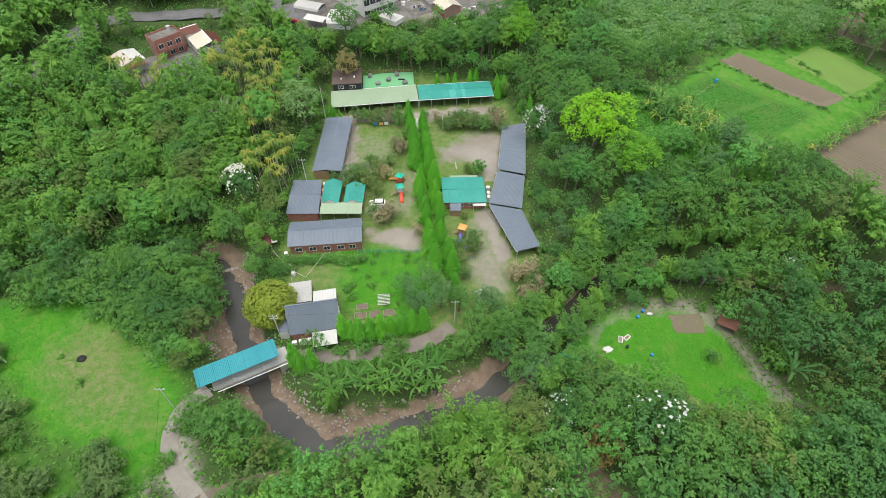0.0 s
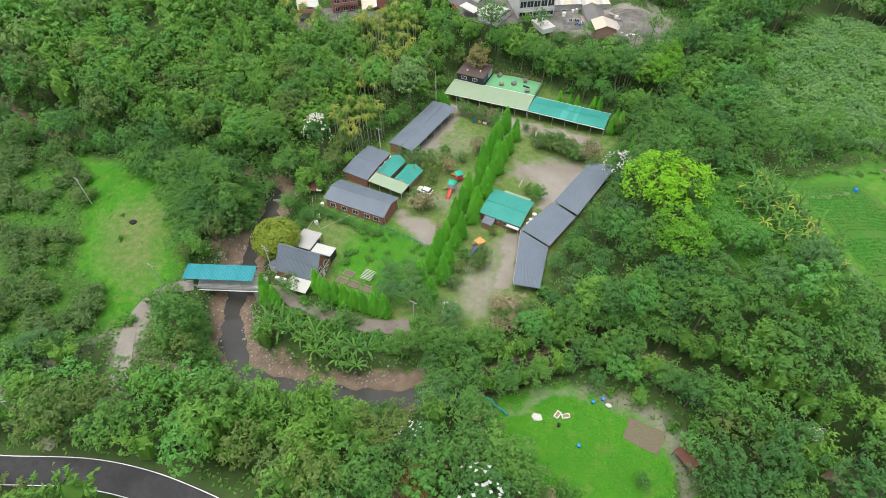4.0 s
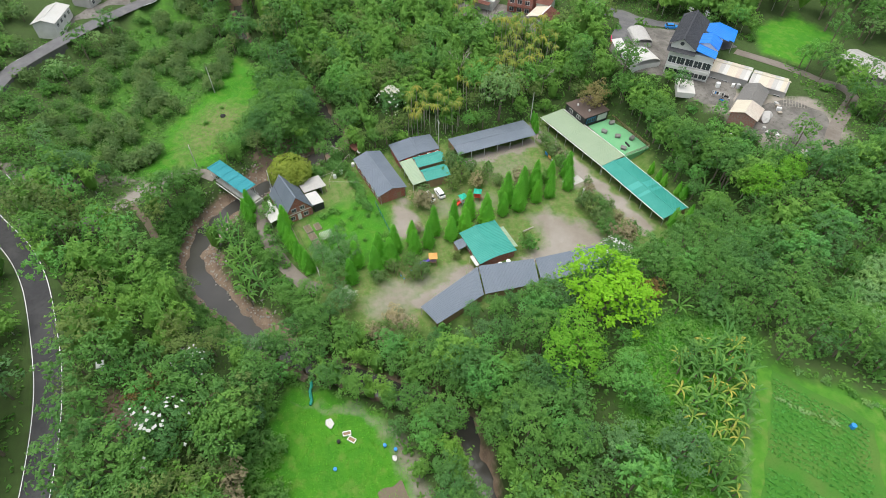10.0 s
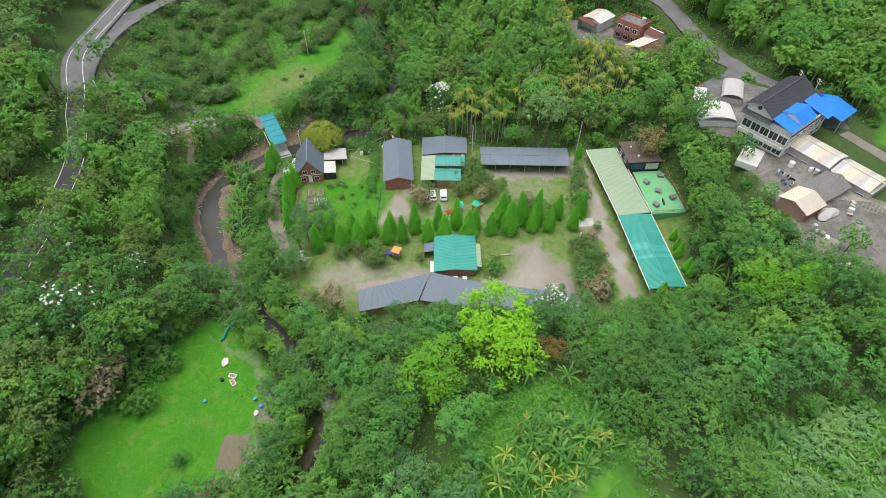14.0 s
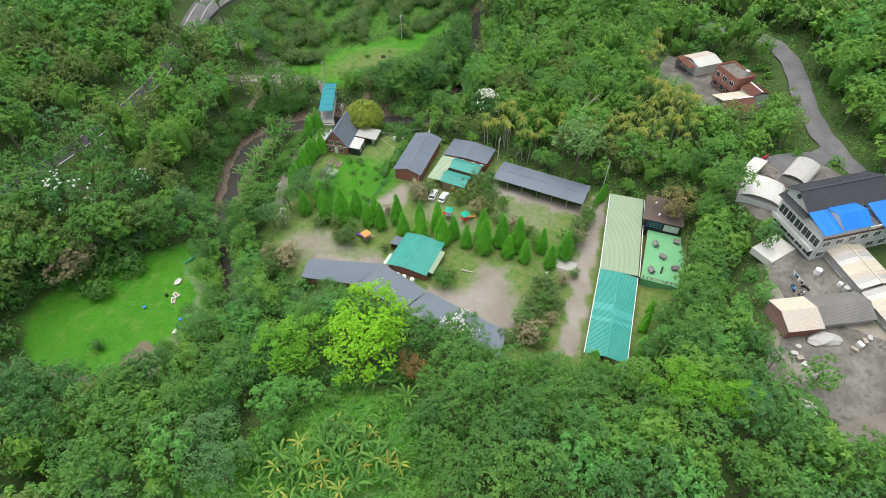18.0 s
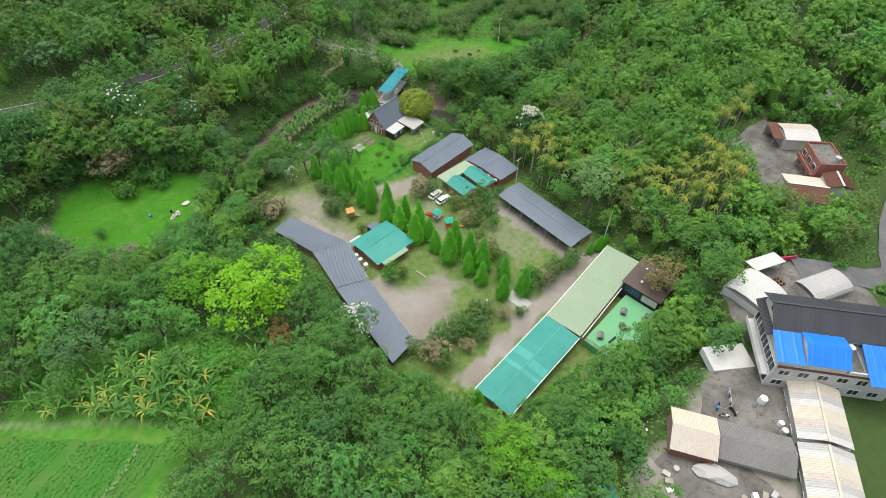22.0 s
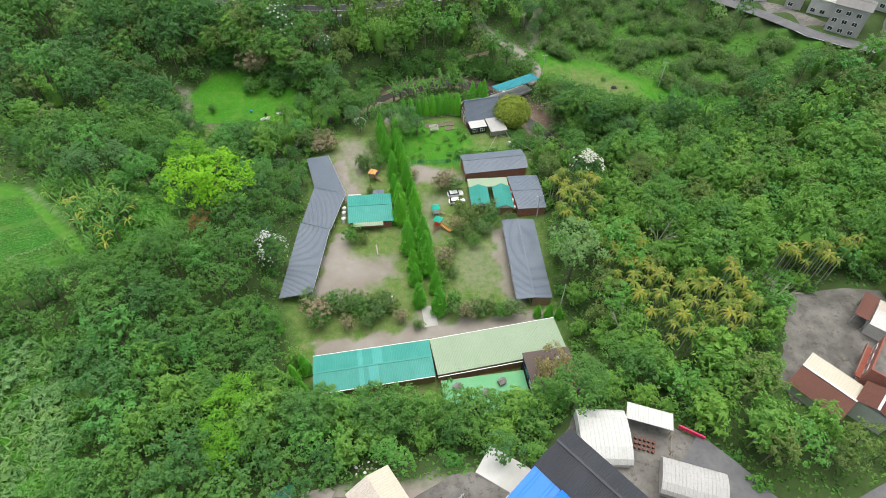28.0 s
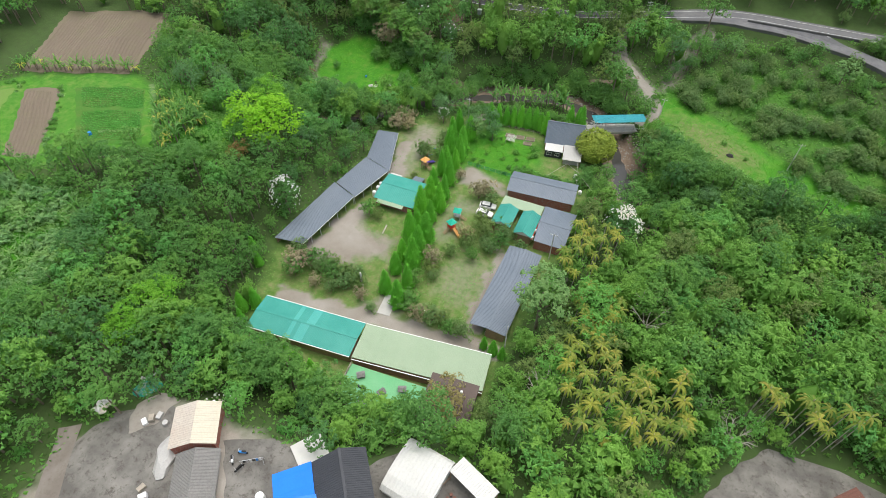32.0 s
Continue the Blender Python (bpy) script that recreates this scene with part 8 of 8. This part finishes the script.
sheet(ob, "roof_sheet", (0, 0, 2.2), (3.4, 0, 2.2), (3.4, 2.8, 2.8), (0, 2.8, 2.8), M["brown_tile"], 1.1)
sheet(ob, "roof_sheet", (3.5, 0.4, 2.2), (4.9, 0.4, 2.2), (4.9, 2.6, 2.6), (3.5, 2.6, 2.6), M["white_sheet"], 1.4)
for x, y in ((0.1, 0.1), (3.3, 0.1), (0.1, 2.7), (3.3, 2.7), (4.8, 0.5), (4.8, 2.5)):
    part("post", rod((x, y, -0.5), (x, y, 2.2), 0.06), M["timber"], ob)
part("wall", box(0.2, 3.2, 2.5, 2.6, -0.5, 2.4), M["old_timber"], ob)

# ---- stones of the stream ----
g = np.random.default_rng(8)
base_v, base_f = ICO_V, ICO_F
ob = thing("weir", pose(-51, 89.4, -3.2), "low weir of dark boulders across the stream", "weir")
for k in range(22):
    f = k / 21
    me = mesh_from("boulder", base_v * g.uniform(0.28, 0.6) * g.uniform(0.75, 1.25, (12, 3)) * np.array([1, 1, 0.8]), None, base_f)
    part("boulder", me, M["rock"], ob, "", pose(-3.4 + 7.0 * f + g.uniform(-0.2, 0.2), -1.4 + 2.8 * f + g.uniform(-0.3, 0.3), 0.1))
V, T, n = [], [], 0
for k in range(900):
    f = g.uniform(0, 1)
    i = int(g.integers(5, 15))
    a, b = np.array(STREAM[i]), np.array(STREAM[i + 1])
    d = (b - a) / np.linalg.norm(b - a)
    p = a + (b - a) * f + np.array([-d[1], d[0]]) * g.choice([-1, 1]) * g.uniform(2.2, 7.0)
    z = float(height(np.array([p[0]]), np.array([p[1]]))[0])
    V.append(base_v * g.uniform(0.10, 0.34) * g.uniform(0.7, 1.3, (12, 3)) + np.array([p[0], p[1], z]))
    T.append(base_f + n)
    n += 12
solo("river_stones", mesh_from("river_stones", np.concatenate(V), None, np.concatenate(T)), M["rock"], "loose grey stones on the stream's banks", "stones", kind="stuff")

# ---- the small lawn across the stream ----
ob = thing("net_roll", local(24.8, 62.6, 0, 5.0, -1.2), "crumpled roll of teal netting on the ground", "netting")
for k in range(5):
    part("fold", rod((k * 1.05, 0.2 * math.sin(k * 2), 0.25), (k * 1.05 + 1.1, 0.2 * math.sin(k * 2 + 2), 0.28), 0.34, 0.28, 8), M["net"], ob)
for x, y, a in ((38.4, 66.3, 80), (39.9, 66.8, 40)):
    ob = thing("crate", pose(x, y, 0, 0, 0, a), "open white rectangular crate on the lawn", "crate", "crates on the lawn")
    for x0, x1, y0, y1 in ((-0.8, 0.8, -0.45, -0.33), (-0.8, 0.8, 0.33, 0.45), (-0.8, -0.68, -0.33, 0.33), (0.68, 0.8, -0.33, 0.33)):
        part("side", box(x0, x1, y0, y1, 0, 0.4), M["white_paint"], ob)
    part("base", box(-0.68, 0.68, -0.33, 0.33, 0.02, 0.06), M["timber"], ob)
for x, y, s in ((35.2, 63.8, 1.0), (46.4, 73.1, 0.6)):
    me = mesh_from("sheet", base_v * np.array([1.1, 0.8, 0.35]) * s * np.random.default_rng(int(x)).uniform(0.7, 1.3, (12, 1)), None, base_f)
    solo("tarpaulin", me, M["white_sheet"], "crumpled white plastic sheet on the lawn", "sheet", pose(x, y, 0.15), "sheets on the lawn")
for x, y, mat in ((39.4, 64.4, "rubber"), (44.2, 62.4, "blue_plastic"), (43.5, 72.2, "blue_plastic"), (45.0, 73.8, "blue_plastic")):
    solo("bucket", rod((0, 0, 0), (0, 0, 0.6), 0.3, 0.36, 10), M[mat], "plastic bucket standing on the lawn", "bucket", pose(x, y, 0), "buckets on the lawn")
solo("bare_bed", patch([(51.0, 68.2), (50.6, 73.0), (57.8, 73.2), (57.6, 68.0)], 0.08, 0.5), M["ploughed"], "rectangle of bare dug soil in the lawn", "bed", kind="structure")
plant("small", 56.4, 61.5, 0.7, 0.3, "low round bush in the middle of the lawn", "shrub", "", 1, "dark")
ob = thing("hut", local(59.6, 69.4, 0, 4.0, -2.6), "small brown-roofed hut at the lawn's edge", "hut")
sheet(ob, "roof_sheet", (0, 0, 2.0), (4.2, 0, 2.0), (4.2, 2.6, 2.5), (0, 2.6, 2.5), M["brown_tile"], 1.1)
part("wall", box(0.1, 4.1, 2.3, 2.4, -0.2, 2.3), M["old_timber"], ob)
for x in (0.1, 4.1):
    part("post", rod((x, 0.1, -0.2), (x, 0.1, 2.0), 0.06), M["timber"], ob)

# ---- clutter of the upper yards ----
YZ = 15.05
me = mesh_from("tarp", BALL_V * np.array([3.4, 1.5, 0.9]) * np.random.default_rng(2).uniform(0.8, 1.2, (len(BALL_V), 1)), None, BALL_F)
solo("tarpaulin", me, M["tin"], "heap covered with a grey plastic sheet", "heap", pose(3.6, 195.8, YZ + 0.2, 0, 0, 118))
for x, y, a, mat in ((-7.2, 190.4, 20, "blue_plastic"), (-8.2, 192.6, 70, "rubber"), (-6.4, 192.0, 130, "white_paint")):
    ob = thing("motor_scooter", pose(x, y, YZ + 0.1, 0, 0, a), "old motor scooter parked in the yard", "scooter", "scooters in the yard")
    part("body", box(-0.6, 0.6, -0.16, 0.16, 0.25, 0.7, bevel=0.08), M[mat], ob)
    part("seat", box(-0.6, 0.1, -0.15, 0.15, 0.7, 0.82, bevel=0.04), M["rubber"], ob)
    for sx in (-0.62, 0.66):
        part("wheel", rod((sx, -0.06, 0.25), (sx, 0.06, 0.25), 0.25, 0.25, 10), M["rubber"], ob)
    part("handlebar", rod((0.55, -0.35, 1.0), (0.55, 0.35, 1.0), 0.03), M["steel"], ob)
for x, y, r, h, mat, lab in ((-13.9, 194.9, 0.7, 1.3, "white_paint", "white round tank in the yard"), (-17.6, 198.6, 0.35, 0.9, "blue_plastic", "blue plastic drum in the yard"), (-11.2, 200.0, 0.6, 1.1, "steel", "steel drum beside the sheds"),
                             (-12.2, 199.0, 0.5, 0.9, "white_paint", "white tub beside the sheds"), (7.4, 191.6, 0.5, 0.8, "tin", "old metal tub by the shed")):
    solo("drum", rod((0, 0, 0), (0, 0, h), r, r * 0.92, 12), M[mat], lab, "drum", pose(x, y, YZ - 0.1), "drums in the yard")
for k in range(7):
    x, y = (-0.4 + k * 1.3, 203.8 - k * 0.9) if k < 4 else (9.2 + (k - 4) * 0.8, 191.0 + (k - 4) * 0.9)
    solo("crate", box(-0.6, 0.6, -0.4, 0.4, 0, 0.5 + 0.2 * (k % 3), bevel=0.03), M[("tin", "old_timber", "white_paint", "old_timber")[k % 4]], "stacked storage crate beside the old shed", "crate", pose(x, y, YZ - 0.05, 0, 0, k * 25), "crates by the old shed")
ob = thing("bean_frame", local(1.5, 204.6, 14.95, 4.0, 6.0), "frame of dry bamboo canes for climbing beans", "frame")
for k in range(9):
    part("cane", rod((k * 0.8, 0, -0.2), (k * 0.8 + 0.2, 3.4, 1.4), 0.035, 0.03, 5), M["pale_bark"], ob)
for k in range(4):
    part("cane", rod((0, k * 1.0 + 0.3, 0.2 + k * 0.45), (6.8, k * 1.0 + 0.3, 0.2 + k * 0.45), 0.035, 0.03, 5), M["pale_bark"], ob)
ob = thing("kiosk", pose(16.2, 29.2, ground_at(16.2, 29.2)), "small grey roadside cabinet with a pale lid", "cabinet")
part("body", box(-0.6, 0.6, -0.5, 0.5, -0.3, 1.6, bevel=0.04), M["steel"], ob)
part("lid", box(-0.75, 0.75, -0.65, 0.65, 1.6, 1.75), M["white_paint"], ob)


# dumped things round the upper yard
HEAP = (-73.9, 59.8)
solo("sand_patch", patch([(8.6, 187.2), (13.6, 187), (15.6, 190.6), (12, 195.4), (9, 192.4)], 0.1, 0.5), M["old_road"], "pale sandy patch of trodden ground beside the shed", "ground", kind="structure")
g = np.random.default_rng(61)
me = mesh_from("heap", BALL_V * np.array([2.6, 2.0, 0.9]) * g.uniform(0.85, 1.2, (len(BALL_V), 1)), None, BALL_F)
ob = solo("netted_mound", me, M["net"], "low mound under dark green netting at the yard's edge", "mound", pose(17.0, 187.4, ground_at(17.0, 187.4), 0, 0, 30))
for k in range(26):
    a, b = g.uniform(0, 6.28), g.uniform(0, 6.28)
    part("stick", rod((math.cos(a) * 2.0, math.sin(a) * 1.5, 0.65), (math.cos(b) * 1.6, math.sin(b) * 1.3, 1.1), 0.03, 0.02, 4), M["pale_bark"], ob, "pale dry stick")
for k in range(9):
    me = mesh_from("sack", BALL_V * np.array([0.75, 0.42, 0.3]) * g.uniform(0.85, 1.15, (len(BALL_V), 1)), None, BALL_F)
    solo("sack", me, M["white_sheet"] if k % 3 else M["cream_sheet"], "full white woven sack dumped by the yard", "sack", pose(18.6 + (k % 3) * 0.7 + g.uniform(-0.2, 0.2), 192.6 + (k // 3) * 0.9, 15.1 + 0.2 * (k % 2), 0, 0, g.uniform(0, 180)), "sacks by the yard")
for k in range(16):
    me = mesh_from("block", ICO_V * g.uniform(0.16, 0.34) * g.uniform(0.75, 1.25, (12, 3)), None, ICO_F)
    x, y = 19.5 + g.normal(0, 0.7), 188.0 - k * 0.32
    solo("rubble_stone", me, M["light_concrete"], "pale lump of rubble on the bank", "stone", pose(x, y, ground_at(x, y) + 0.08), "rubble on the bank")
for k in range(40):
    x, y = g.uniform(2, 13), g.uniform(181.5, 185.2)
    me = mesh_from("block", ICO_V * g.uniform(0.1, 0.3) * g.uniform(0.7, 1.3, (12, 3)), None, ICO_F)
    solo("rubble_stone", me, M[("light_concrete", "rock", "brown_tile", "white_paint", "old_timber")[k % 5]], "small lump of rubble below the white shed", "stone", pose(x, y, ground_at(x, y) + 0.06), "rubble below the shed")
ob = thing("clothes_rack", pose(-9.6, 191.0, 15.0, 0, 0, 35), "steel clothes rack hung with washing in the yard", "rack")
for sx in (-1.6, 1.6):
    part("leg", rod((sx, -0.5, 0), (sx, 0, 1.6), 0.04), M["steel"], ob)
    part("leg", rod((sx, 0.5, 0), (sx, 0, 1.6), 0.04), M["steel"], ob)
part("rail", rod((-1.8, 0, 1.6), (1.8, 0, 1.6), 0.04), M["steel"], ob)
for k, mat in enumerate(("white_paint", "blue_plastic", "rubber", "white_paint", "tin", "rubber")):
    part("cloth", box(-1.4 + k * 0.48, -1.05 + k * 0.48, -0.05, 0.05, 0.7 + 0.1 * (k % 3), 1.62, bevel=0.02), M[mat], ob, "hanging washing")
me = mesh_from("heap", BALL_V * np.array([1.0, 0.8, 0.45]) * g.uniform(0.8, 1.2, (len(BALL_V), 1)), None, BALL_F)
solo("ash_heap", me, M["rubber"], "small black heap of ash on the meadow", "heap", pose(HEAP[0], HEAP[1], ground_at(*HEAP) + 0.1))


# ---- bare trees ----
def bare_tree(x, y, s, seed, label):
    g = np.random.default_rng(seed)
    ob = thing("bare_tree", pose(x, y, ground_at(x, y)), label, "tree", "bare trees")
    part("trunk", rod((0, 0, -0.5), (0.2, 0.1, 4.0 * s), 0.22 * s, 0.14 * s, 7), M["pale_bark"], ob)
    for k in range(7):
        a, h = k * 0.9 + g.uniform(0, 0.5), g.uniform(6.5, 9.0) * s
        tip = Vector((math.cos(a) * 2.6 * s, math.sin(a) * 2.6 * s, h))
        limb = rod((0.2, 0.1, g.uniform(3.0, 4.0) * s), tip, 0.10 * s, 0.05 * s, 5)
        for j in range(6):
            b = a + g.uniform(-1.2, 1.2)
            root = Vector((0.2, 0.1, 3.6 * s)).lerp(tip, g.uniform(0.45, 1.0))
            rod(root, root + Vector((math.cos(b) * 1.3, math.sin(b) * 1.3, g.uniform(0.4, 1.6))) * s, 0.045 * s, 0.015, 4, limb)
        part("limb", limb, M["pale_bark"], ob)


for i, (x, y, k, leaf) in enumerate(((42, 45.5, "olive", "brown"), (46, 44.5, "small", "brown"), (25.6, 36.5, "olive", "russet"), (39, 35, "olive", None), (52, 34, "olive", None), (31, 45.5, "small", "brown"), (16, 42, "olive", None))):
    plant(k, x, y, 0.95 if k == "olive" else 1.9, i * 1.1, "brown-leaved tree on the southern slope" if leaf else "olive-green tree on the southern slope", "tree", "trees of the southern slope", i, leaf)
bare_tree(-46.9, 157.0, 1.1, 1, "leafless pale grey tree among the palms")
bare_tree(-78.5, 154.5, 0.9, 2, "leafless pale grey tree beside the farmyard")
bare_tree(-75.0, 150.5, 0.8, 3, "leafless pale grey tree beside the farmyard")
bare_tree(-62.0, 134.0, 1.3, 4, "leafless pale grey tree above the bamboo")
